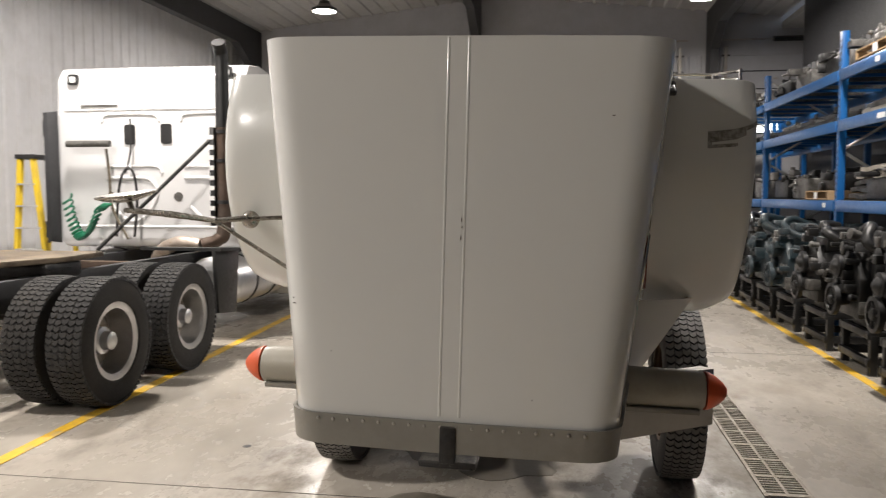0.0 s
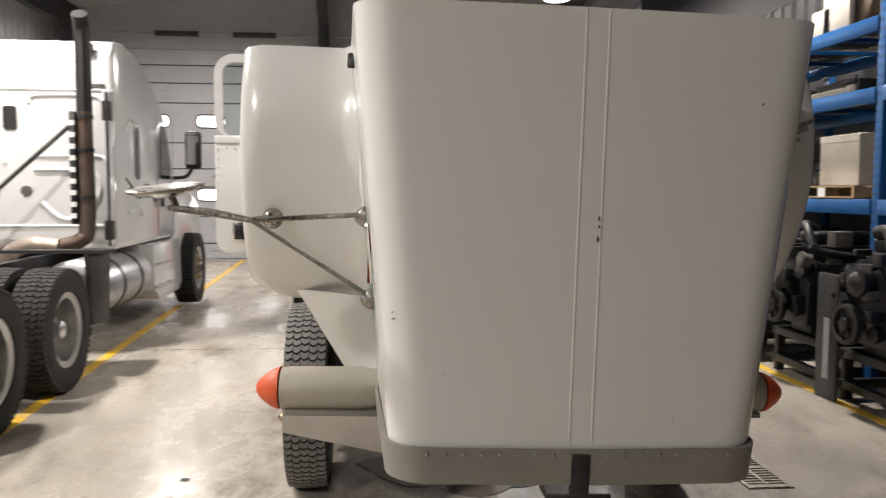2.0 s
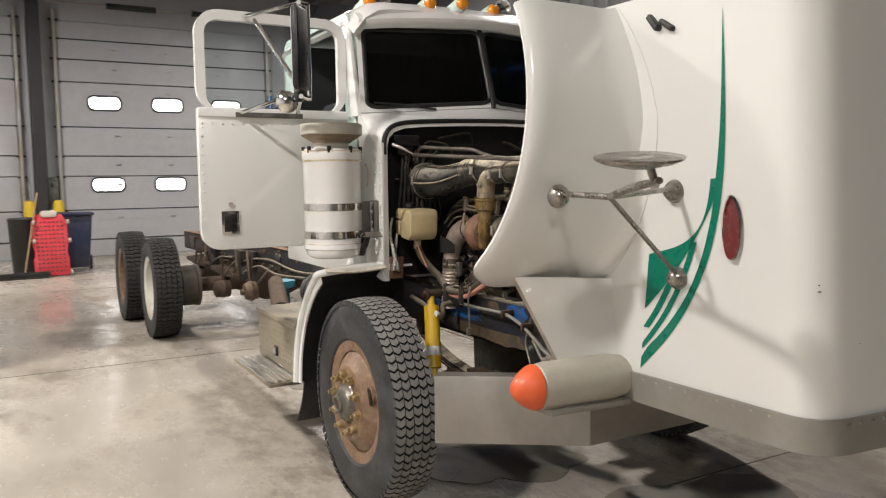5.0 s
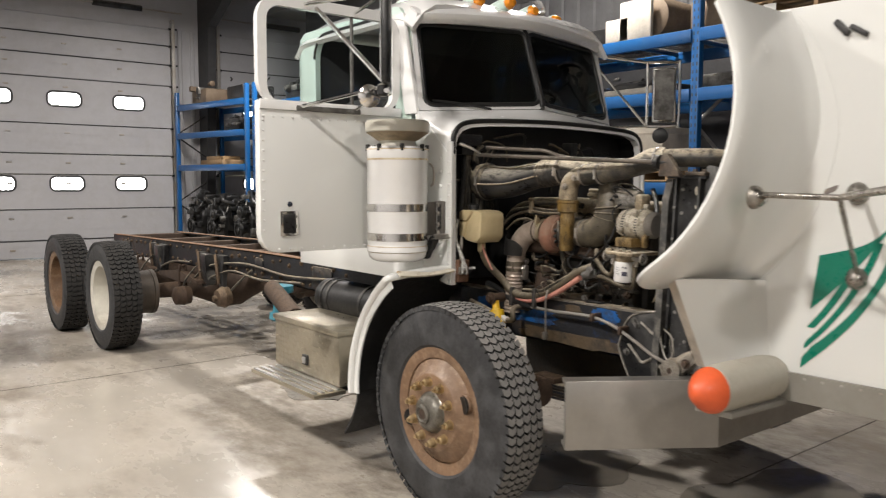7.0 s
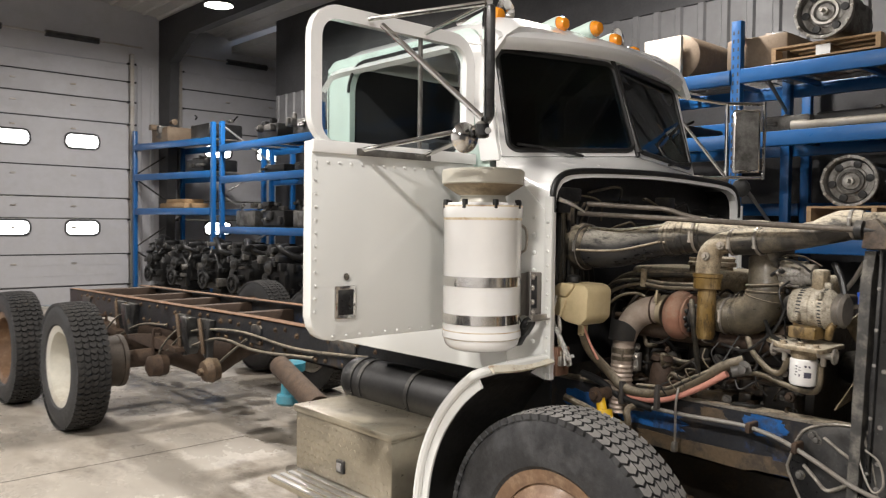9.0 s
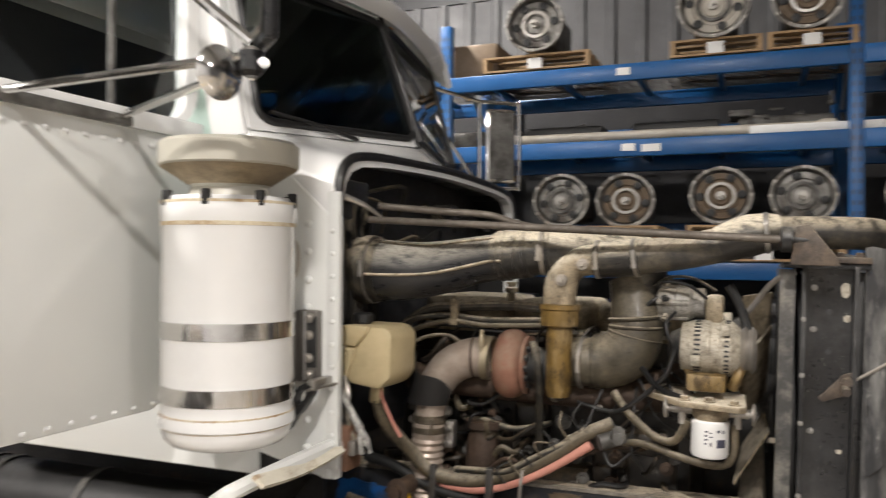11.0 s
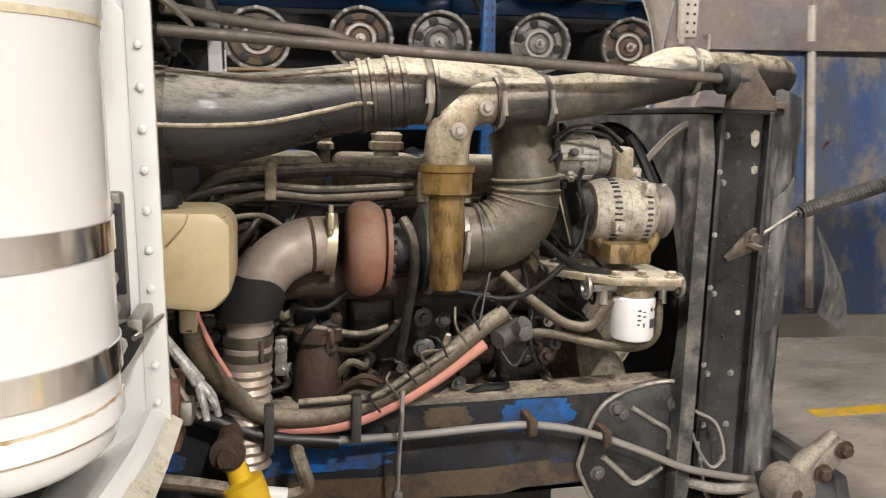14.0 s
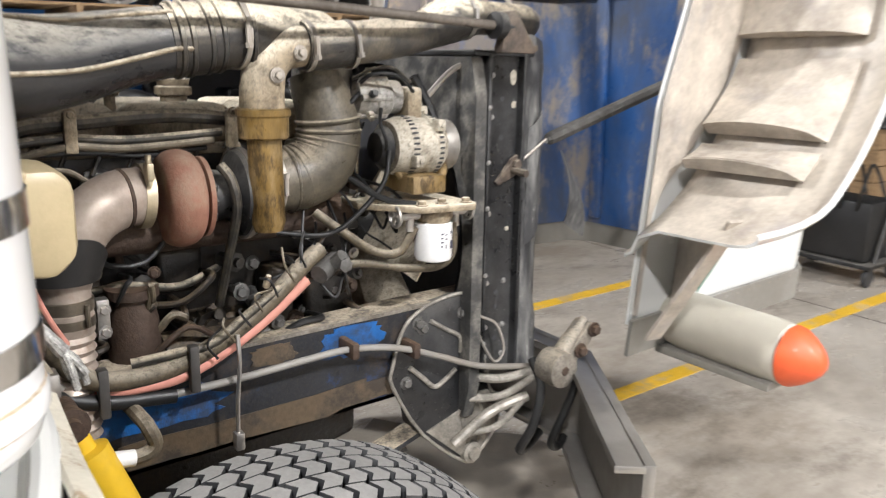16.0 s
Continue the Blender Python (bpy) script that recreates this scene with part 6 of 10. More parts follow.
bm = tube(B(), [(-0.640, 5.915, 1.652), (-0.622, 5.84, 1.652), (-0.596, 5.73, 1.660), (-0.576, 5.62, 1.685), (-0.568, 5.56, 1.70), (-0.566, 5.52, 1.702)], 0.0045, 8)
E_part("elbow_seam", bm, DUSTY, "dusty raised seam")
bm = tube(B(), [(-0.585, 5.90, 1.748), (-0.572, 5.83, 1.743), (-0.556, 5.74, 1.742), (-0.545, 5.64, 1.757), (-0.545, 5.55, 1.768)], 0.004, 8)
E_part("elbow_seam", bm, DUSTY)
bm = tube(B(), [(-0.50, 5.56, 1.714), (-0.50, 5.50, 1.722), (-0.495, 5.44, 1.732), (-0.47, 5.36, 1.738), (-0.43, 5.27, 1.735)], [0.069, 0.070, 0.068, 0.066, 0.064], 28, 6)
E_part("intake_hose", bm, DUSTPIPE, "dusty ribbed intake hose")
bm = B()
for y, z, x in ((5.545, 1.716, -0.50), (5.525, 1.718, -0.50), (5.49, 1.724, -0.50), (5.465, 1.728, -0.498), (5.40, 1.736, -0.485)):
    lathe(bm, (x, y + 0.006, z), (x, y - 1, z + 0.12), [(0, 0.069), (0.003, 0.0735), (0.010, 0.0735), (0.013, 0.069)], 28, cap=False)
E_part("hose_ribs", bm, DUSTPIPE)
E_part("intake_pipe", tube(B(), [(-0.44, 5.29, 1.736), (-0.39, 5.20, 1.735), (-0.375, 5.165, 1.70), (-0.385, 5.17, 1.62)], [0.064, 0.066, 0.068, 0.070], 24, 6), DUSTPIPE)
bm = tube(B(), [(-0.39, 5.19, 1.66), (-0.405, 5.176, 1.59), (-0.415, 5.168, 1.525), (-0.42, 5.192, 1.458), (-0.42, 5.255, 1.424), (-0.42, 5.35, 1.42)], [0.064, 0.068, 0.074, 0.077, 0.073, 0.069], 30, 7)
ELBOWRUB = surface("dusty_olive_rubber", (0.058, 0.050, 0.036), 0.30, vary=0.3, scale=9, dirt=0.7, dirt_colour=(0.135, 0.112, 0.072), dirt_scale=7, dirt_edge=(0.44, 0.62), grain=0.2, dust=0.55, lit_dust_colour=(0.40, 0.34, 0.25))
big = E_part("compressor_inlet_elbow", bm, ELBOWRUB, "big dusty grey rubber elbow")
bm = B()
for k, (y, z, ty, tz) in enumerate(((5.171, 1.555, -0.1, -1), (5.169, 1.530, 0.0, -1), (5.172, 1.505, 0.2, -0.97), (5.180, 1.482, 0.4, -0.9), (5.190, 1.462, 0.6, -0.8), (5.206, 1.446, 0.8, -0.7), (5.228, 1.434, 0.9, -0.45), (5.252, 1.426, 1, -0.3), (5.278, 1.4225, 1, -0.1))):
    lathe(bm, (-0.416, y, z), (-0.416, y + ty, z + tz), [(-0.006, 0.073), (-0.002, 0.0775), (0.002, 0.0775), (0.006, 0.073)], 28, cap=False)
E_part("elbow_ribs", bm, ELBOWRUB)


def clamp(bm, c, d, r):
    """A worm-drive clamp round a pipe at c, along d."""
    c, d = Vector(c), Vector(d).normalized()
    lathe(bm, c - d * 0.006, c + d, [(0, r), (0.001, r + 0.0025), (0.011, r + 0.0025), (0.012, r)], 28, cap=False)
    side = Vector((-1, 0, 0))
    p = c + side * (r + 0.004)
    u = d.cross(side).normalized()
    rod(bm, p - u * 0.02, p + u * 0.02, 0.006, 8)
    rod(bm, p + u * 0.018, p + u * 0.028, 0.008, 6)
    return bm


for c, d, r in (((-0.498, 5.42, 1.734), (0.1, -1, 0.05), 0.068), ((-0.42, 5.315, 1.42), (0, 1, 0), 0.072), ((-0.5, 5.265, 1.715), (0, -1, 0.05), 0.051), ((-0.5, 5.165, 1.722), (0, -1, 0.15), 0.051), ((-0.49, 4.84, 1.795), (0, -1, 0.1), 0.051), ((-0.545, 5.925, 1.664), (0, 1, 0), 0.099)):
    E_part("hose_clamp", clamp(B(), c, d, r), STEEL, "steel hose clamp")

# charge pipe: compressor outlet, cast elbow, hose and tube to the front
BRASS = surface("brown_stained_casting", (0.20, 0.125, 0.035), 0.36, metal=0.3, vary=0.4, scale=14, dirt=0.6, dirt_colour=(0.36, 0.27, 0.15), dirt_scale=9, grain=0.25, stretch=(1, 1, 0.4), blot=((0.035, 0.020, 0.007), 22.0, (0.50, 0.60), 0.8))
bm = lathe(B(), (-0.505, 5.362, 1.33), (-0.505, 5.368, 1.60), [(0, 0.030), (0.02, 0.036), (0.20, 0.036)], 22)
E_part("compressor_outlet", bm, BRASS, "brown stained compressor outlet")
E_part("coupling", lathe(B(), (-0.505, 5.367, 1.525), (-0.505, 5.368, 1.7), [(0, 0.048), (0.004, 0.052), (0.045, 0.053), (0.048, 0.057), (0.060, 0.057), (0.063, 0.05)], 26), BRASS, "brown coupling band")
E_part("cast_elbow", tube(B(), [(-0.505, 5.368, 1.58), (-0.505, 5.368, 1.625), (-0.505, 5.358, 1.672), (-0.503, 5.325, 1.705), (-0.50, 5.27, 1.715), (-0.50, 5.24, 1.717)], [0.046, 0.046, 0.045, 0.044, 0.042, 0.041], 26, 6), DUSTY, "dusty cast elbow with bolts")
for p, q in (((-0.552, 5.355, 1.655), (-1, 5.36, 1.66)), ((-0.545, 5.30, 1.70), (-1, 5.25, 1.76))):
    bm = B()
    lathe(bm, p, q, [(-0.01, 0.017), (0.004, 0.016), (0.005, 0.012)], 12)
    bolt(bm, Vector(p) + Vector((-0.004, 0, 0)), q, 0.009)
    E_part("elbow_bolt", bm, STEEL)
E_part("charge_hose", tube(B(), [(-0.50, 5.275, 1.715), (-0.50, 5.22, 1.718), (-0.50, 5.155, 1.724)], [0.050, 0.051, 0.050], 26, 4), DUSTPIPE)
E_part("charge_tube", tube(B(), [(-0.50, 5.17, 1.722), (-0.50, 5.06, 1.738), (-0.495, 4.96, 1.760), (-0.492, 4.91, 1.775)], [0.047, 0.046, 0.046, 0.046], 24, 4), surface("dusty_dark_tube", (0.05, 0.048, 0.046), 0.4, metal=0.3, vary=0.25, scale=9, dirt=0.6, dirt_colour=(0.20, 0.17, 0.12), dirt_scale=12, grain=0.15, dust=1.15, lit_dust_colour=(0.58, 0.51, 0.40)))
E_part("charge_hump_hose", tube(B(), [(-0.494, 4.955, 1.762), (-0.492, 4.92, 1.775), (-0.490, 4.88, 1.788), (-0.488, 4.84, 1.796), (-0.485, 4.81, 1.798)], [0.047, 0.052, 0.055, 0.050, 0.045], 24, 5), DUSTPIPE)
E_part("charge_pipe_end", tube(B(), [(-0.487, 4.83, 1.797), (-0.47, 4.70, 1.799), (-0.44, 4.60, 1.798), (-0.38, 4.56, 1.79)], 0.041, 24, 5), HOSE)

# turbocharger and exhaust
TURBORED = surface("rusty_red_turbine", (0.24, 0.115, 0.075), 0.75, vary=0.22, scale=8, dirt=0.6, dirt_colour=(0.33, 0.25, 0.18), dirt_scale=14, grain=0.4)
bm = lathe(B(), (-0.42, 5.565, 1.40), (-0.42, 5.0, 1.40), [(0, 0.060)] + [(0.040 - 0.040 * math.cos(math.pi * k / 14), 0.066 + 0.036 * math.sin(math.pi * k / 14) ** 0.8) for k in range(1, 14)] + [(0.080, 0.060)], 44)
E_part("turbine_housing", bm, TURBORED, "rusty red turbine housing")
E_part("heat_ring", lathe(B(), (-0.42, 5.484, 1.40), (-0.42, 5.0, 1.40), [(0, 0.06), (0.002, 0.085), (0.012, 0.085), (0.014, 0.05)], 32), TURBORED)
bm = lathe(B(), (-0.42, 5.47, 1.40), (-0.42, 5.0, 1.40), [(0, 0.05), (0.02, 0.055), (0.05, 0.052), (0.06, 0.08), (0.066, 0.092), (0.08, 0.096), (0.10, 0.094), (0.115, 0.08), (0.12, 0.072)], 36)
E_part("compressor_housing", bm, BLACKMETAL, "dark compressor housing")
E_part("compressor_band", lathe(B(), (-0.42, 5.395, 1.40), (-0.42, 5.0, 1.40), [(0, 0.093), (0.001, 0.100), (0.012, 0.100), (0.013, 0.093)], 36, cap=False), STEEL)
bm = B()
for k in range(7):
    a = radians(100 + 28 * k)
    p = Vector((-0.42 + 0.062 * math.cos(a), 5.475, 1.40 + 0.062 * math.sin(a)))
    bolt(bm, p, p + Vector((0, -1, 0)), 0.010)
E_part("turbo_bolts", bm, BLACKMETAL)
E_part("oil_line", tube(B(), [(-0.47, 5.45, 1.47), (-0.49, 5.435, 1.44), (-0.49, 5.425, 1.38), (-0.45, 5.43, 1.28), (-0.40, 5.44, 1.15)], 0.011, 10), HOSE)
EXH = surface("heat_stained_steel", (0.40, 0.335, 0.28), 0.38, metal=0.35, vary=0.2, scale=10, dirt=0.6, dirt_colour=(0.17, 0.12, 0.09), dirt_scale=6, dirt_edge=(0.45, 0.7), grain=0.12, blot=((0.24, 0.145, 0.095), 9.0, (0.54, 0.68), 0.6))
E_part("exhaust_elbow", tube(B(), [(-0.43, 5.60, 1.413), (-0.44, 5.655, 1.408), (-0.455, 5.71, 1.378), (-0.465, 5.745, 1.325), (-0.47, 5.762, 1.26)], [0.058, 0.058, 0.056, 0.052, 0.047], 26, 7), EXH, "heat-stained exhaust elbow")
bm = lathe(B(), (-0.425, 5.61, 1.412), (-0.42, 5.5, 1.405), [(0, 0.059), (0.001, 0.066), (0.022, 0.066), (0.023, 0.059)], 32, cap=False)
box(bm, -0.50, -0.47, 5.592, 5.606, 1.45, 1.485, 0.004)
rod(bm, (-0.49, 5.60, 1.44), (-0.49, 5.60, 1.50), 0.006)
E_part("v_band_clamp", bm, surface("straw_steel", (0.55, 0.48, 0.34), 0.35, metal=0.9, vary=0.15, dirt=0.3), "straw-coloured band clamp")
E_part("rust_ring", lathe(B(), (-0.437, 5.645, 1.41), (-0.43, 5.6, 1.413), [(0, 0.0575), (0.002, 0.0605), (0.008, 0.0605), (0.01, 0.0575)], 28, cap=False), RUST)
bm = lathe(B(), (-0.47, 5.763, 1.27), (-0.47, 5.768, 0), [(0, 0.046), (0.06, 0.046), (0.062, 0.049), (0.10, 0.049), (0.105, 0.046), (0.12, 0.046)], 26)
E_part("exhaust_pipe", bm, EXH)
bm = lathe(B(), (-0.47, 5.764, 1.165), (-0.47, 5.77, 0), [(0.0, 0.046)] + [(0.010 * k, 0.050 if k % 2 else 0.044) for k in range(1, 22)], 26)
E_part("flex_pipe", bm, EXH, "corrugated flexible exhaust section")
bm = B()
sheet(bm, lambda u, v: (-0.468 - 0.062 * math.cos(3.0 * (u - 0.45)) - 0.01 * v, 5.765 - 0.016 * v + 0.062 * math.sin(3.0 * (u - 0.45)), 1.27 + v * (0.045 + 0.10 * u + 0.012 * math.sin(7 * u))), 14, 6, 0.003)
E_part("heat_wrap", bm, BLACK, "loose black heat shield")
bm = lathe(B(), (-0.468, 5.763, 1.235), (-0.47, 5.768, 0), [(0, 0.047), (0.002, 0.051), (0.022, 0.051), (0.024, 0.048), (0.034, 0.048), (0.036, 0.051), (0.054, 0.051), (0.056, 0.047)], 26, cap=False)
rod(bm, (-0.515, 5.735, 1.228), (-0.515, 5.735, 1.185), 0.005, 8)
E_part("exhaust_strap", bm, surface("dark_tarnished_band", (0.20, 0.17, 0.13), 0.3, metal=0.9, vary=0.3, scale=20, dirt=0.4, dirt_colour=(0.05, 0.04, 0.03), grain=0.1), "tarnished exhaust band clamp")
bm = box(B(), -0.47, -0.44, 5.685, 5.71, 1.14, 1.22, 0.004)
bolt(bm, (-0.472, 5.697, 1.155), (-1, 5.697, 1.155), 0.009)
bolt(bm, (-0.472, 5.697, 1.20), (-1, 5.697, 1.20), 0.009)
E_part("exhaust_bracket", bm, STEEL)

# wiring looms along the head
for pts, r, m in (([(-0.40, 5.93, 1.44), (-0.40, 5.88, 1.50), (-0.39, 5.81, 1.545), (-0.385, 5.72, 1.556), (-0.38, 5.57, 1.566), (-0.38, 5.48, 1.566), (-0.38, 5.38, 1.556)], 0.015, HOSE),
                  ([(-0.41, 5.92, 1.46), (-0.41, 5.86, 1.51), (-0.40, 5.74, 1.528), (-0.40, 5.61, 1.522), (-0.40, 5.42, 1.532)], 0.009, HOSE),
                  ([(-0.42, 5.93, 1.42), (-0.42, 5.86, 1.475), (-0.41, 5.74, 1.512), (-0.41, 5.62, 1.506), (-0.41, 5.44, 1.516)], 0.008, TANHOSE),
                  ([(-0.39, 5.93, 1.43), (-0.40, 5.84, 1.49), (-0.40, 5.70, 1.50), (-0.40, 5.58, 1.49), (-0.39, 5.45, 1.50)], 0.006, BLACK),
                  ([(-0.42, 5.90, 1.40), (-0.42, 5.82, 1.455), (-0.41, 5.74, 1.468), (-0.40, 5.69, 1.44)], 0.006, TANHOSE)):
    E_part("wiring_loom", tube(B(), pts, r, 10), m)
for y in (5.72, 5.40):
    bm = box(B(), -0.42, -0.40, y - 0.012, y + 0.012, 1.50, 1.58, 0.004)
    bolt(bm, (-0.42, y, 1.575), (-1, y, 1.575), 0.008)
    E_part("loom_clip", bm, DUSTY)

# coolant bottle
TANK = surface("yellowed_plastic", (0.52, 0.425, 0.25), 0.42, vary=0.1, scale=6, dirt=0.4, dirt_colour=(0.26, 0.21, 0.12), dirt_scale=6, grain=0.08)
bm = B()
prism(bm, [(5.777, 1.37), (5.812, 1.335), (5.902, 1.345), (5.942, 1.38), (5.947, 1.49), (5.922, 1.512), (5.802, 1.512), (5.777, 1.49)], "x", -0.722, -0.55, 0.018)
prism(bm, [(5.947, 1.495), (5.942, 1.455), (5.884, 1.452), (5.850, 1.49), (5.844, 1.512), (5.922, 1.512)], "x", -0.737, -0.712, 0.008)
prism(bm, [(5.947, 1.448), (5.942, 1.372), (5.907, 1.362), (5.884, 1.44), (5.890, 1.448)], "x", -0.733, -0.712, 0.008)
bot = part("coolant_bottle", bm, TANK, truck, "yellowed plastic coolant bottle with a black cap")
part("cap", lathe(B(), (-0.675, 5.892, 1.508), (-0.675, 5.892, 2), [(0, 0.024), (0.01, 0.024), (0.011, 0.031), (0.030, 0.030), (0.036, 0.022)], 16), BLACK, bot)
part("outlet", box(B(), -0.655, -0.62, 5.842, 5.874, 1.285, 1.345, 0.006), TANK, bot)

# alternator, pump, filter head and filter
PALE = surface("pale_dusty_casting", (0.50, 0.46, 0.38), 0.6, metal=0.3, vary=0.2, scale=12, dirt=0.75, dirt_colour=(0.13, 0.10, 0.065), dirt_scale=34, dirt_edge=(0.5, 0.66), grain=0.3, dust=0.5, lit_dust_colour=(0.6, 0.54, 0.43))
alt = E_part("alternator", lathe(B(), (-0.46, 5.045, 1.49), (-0.46, 4.8, 1.49), [(0, 0.03), (0.004, 0.062), (0.03, 0.070), (0.05, 0.073), (0.075, 0.073), (0.08, 0.069), (0.10, 0.069), (0.105, 0.074), (0.13, 0.072), (0.15, 0.055), (0.155, 0.03)], 30), PALE, "pale dusty alternator")
bm = B()
for k in range(36):
    a = 2 * math.pi * k / 36
    for y0, y1, r in ((4.990, 5.006, 0.0722), (4.920, 4.932, 0.0728)):
        box(bm, -0.0024, 0.0024, y0, y1, r - 0.003, r + 0.0016, 0, 1, Matrix.Translation((-0.46, 0, 1.49)) @ Matrix.Rotation(a, 4, "Y"))
tagged(E_part("alternator_slot", bm, SEAL), kind="stuff")
for a, y in ((20, 5.0), (200, 5.0), (140, 4.93), (320, 4.93), (80, 4.93)):
    c = Vector((-0.46 + 0.082 * math.cos(radians(a)), y, 1.49 + 0.082 * math.sin(radians(a))))
    bm = box(B(), c.x - 0.014, c.x + 0.014, y - 0.012, y + 0.012, c.z - 0.014, c.z + 0.014, 0.005)
    bolt(bm, c + Vector((-0.013, 0, 0)), c + Vector((-1, 0, 0)), 0.006)
    E_part("alternator_lug", bm, PALE)
E_part("alternator_pulley", lathe(B(), (-0.46, 4.895, 1.49), (-0.46, 4.0, 1.49), [(0, 0.05), (0.012, 0.062), (0.02, 0.05), (0.03, 0.062), (0.04, 0.05)], 24), STEEL)
E_part("slip_ring_cover", lathe(B(), (-0.46, 5.075, 1.49), (-0.46, 4.8, 1.49), [(0, 0.02), (0.004, 0.035), (0.03, 0.05)], 20), BLACKMETAL)
bm = lathe(B(), (-0.42, 5.115, 1.605), (-0.42, 4.5, 1.605), [(0, 0.02), (0.006, 0.044), (0.02, 0.050), (0.05, 0.047), (0.055, 0.051), (0.09, 0.049), (0.10, 0.040), (0.125, 0.040), (0.13, 0.025)], 24)
PUMPGREY = surface("grey_dusty_pump", (0.36, 0.35, 0.33), 0.55, metal=0.4, vary=0.2, scale=14, dirt=0.7, dirt_colour=(0.16, 0.13, 0.09), dirt_scale=12, dust=0.6)
E_part("pump", bm, PUMPGREY, "dusty grey pump")
for k in range(6):
    a = 2 * math.pi * k / 6
    E_part("pump_stud", rod(B(), (-0.42 + 0.048 * math.cos(a), 5.11, 1.605 + 0.048 * math.sin(a)), (-0.42 + 0.048 * math.cos(a), 5.03, 1.605 + 0.048 * math.sin(a)), 0.008, 8), PUMPGREY)
E_part("pump_bracket", box(B(), -0.47, -0.40, 4.94, 4.985, 1.545, 1.63, 0.012), DUSTY)
bm = tube(B(), [(-0.41, 4.93, 1.655), (-0.42, 4.90, 1.60), (-0.44, 4.875, 1.53), (-0.46, 4.868, 1.47)], 0.012, 8)
E_part("belt", bm, BLACK, "worn fan belt")
bm = B()
for p, q in (((-0.47, 4.99, 1.39), (-0.47, 5.03, 1.45)), ((-0.47, 4.91, 1.39), (-0.47, 4.885, 1.46))):
    tube(bm, [p, (Vector(p) + Vector(q)) / 2 + Vector((-0.02, 0, 0)), q], 0.014, 10)
box(bm, -0.55, -0.42, 4.925, 5.02, 1.385, 1.428, 0.006)
E_part("alternator_mount", bm, BRASS)
bm = prism(B(), [(-0.62, 4.89), (-0.60, 4.872), (-0.40, 4.88), (-0.36, 5.0), (-0.36, 5.12), (-0.48, 5.13), (-0.60, 5.03)], "z", 1.350, 1.366, 0.003)
for x, y in ((-0.595, 4.90), (-0.58, 4.96), (-0.585, 5.02), (-0.50, 5.09)):
    bolt(bm, (x, y, 1.366), (x, y, 2), 0.010)
E_part("filter_plate", bm, DUSTY, "dusty tan mounting plate")
FX, FY = -0.545, 4.958
E_part("filter_head", lathe(B(), (FX, FY, 1.318), (FX, FY, 2), [(0, 0.040), (0.01, 0.046), (0.034, 0.046)], 24), DUSTY)
FW = surface("white_filter_paint", (0.78, 0.78, 0.77), 0.35, vary=0.04, dirt=0.15)
fil = E_part("water_filter", lathe(B(), (FX, FY, 1.222), (FX, FY, 2), [(0, 0.030), (0.004, 0.042), (0.012, 0.046), (0.092, 0.046), (0.096, 0.043)], 32), FW, "white spin-on filter with small dark print")
bm = B()
for a0, a1, z0, z1 in ((168, 178, 1.292, 1.296), (168, 176, 1.282, 1.286), (168, 178, 1.272, 1.276), (168, 175, 1.262, 1.266), (182, 190, 1.290, 1.293), (182, 192, 1.280, 1.283), (184, 189, 1.258, 1.268), (205, 235, 1.255, 1.275), (205, 215, 1.292, 1.299), (222, 230, 1.290, 1.298)):
    sheet(bm, lambda u, v: (FX + 0.0466 * math.cos(radians(a0 + (a1 - a0) * u)), FY + 0.0466 * math.sin(radians(a0 + (a1 - a0) * u)), z0 + (z1 - z0) * v), 3, 1)
E_part("filter_print", bm, surface("dark_print", (0.06, 0.06, 0.09), 0.5, vary=0.1), "dark unreadable print bars")
for y, s in ((5.055, 1), (4.868, -1)):
    bm = rod(B(), (FX, FY + 0.04 * s, 1.338), (FX, y, 1.338), 0.012, 10)
    rod(bm, (FX, (FY + y) / 2 + 0.02 * s, 1.338), (FX, (FY + y) / 2 + 0.02 * s, 1.30), 0.010, 10)
    lathe(bm, (FX, y, 1.338), (FX, y + s, 1.338), [(0, 0.008), (0.014, 0.008)], 8)
    for k in range(5):
        a = 2 * math.pi * k / 5
        rod(bm, (FX, y + 0.012 * s, 1.338), (FX + 0.022 * math.cos(a), y + 0.012 * s, 1.338 + 0.022 * math.sin(a)), 0.004, 6)
    tube(bm, [(FX + 0.023 * math.cos(2 * math.pi * k / 12), y + 0.012 * s, 1.338 + 0.023 * math.sin(2 * math.pi * k / 12)) for k in range(13)], 0.005, 6, 2)
    E_part("shut_off_valve", bm, STEEL, "small shut-off valve with a hand wheel")

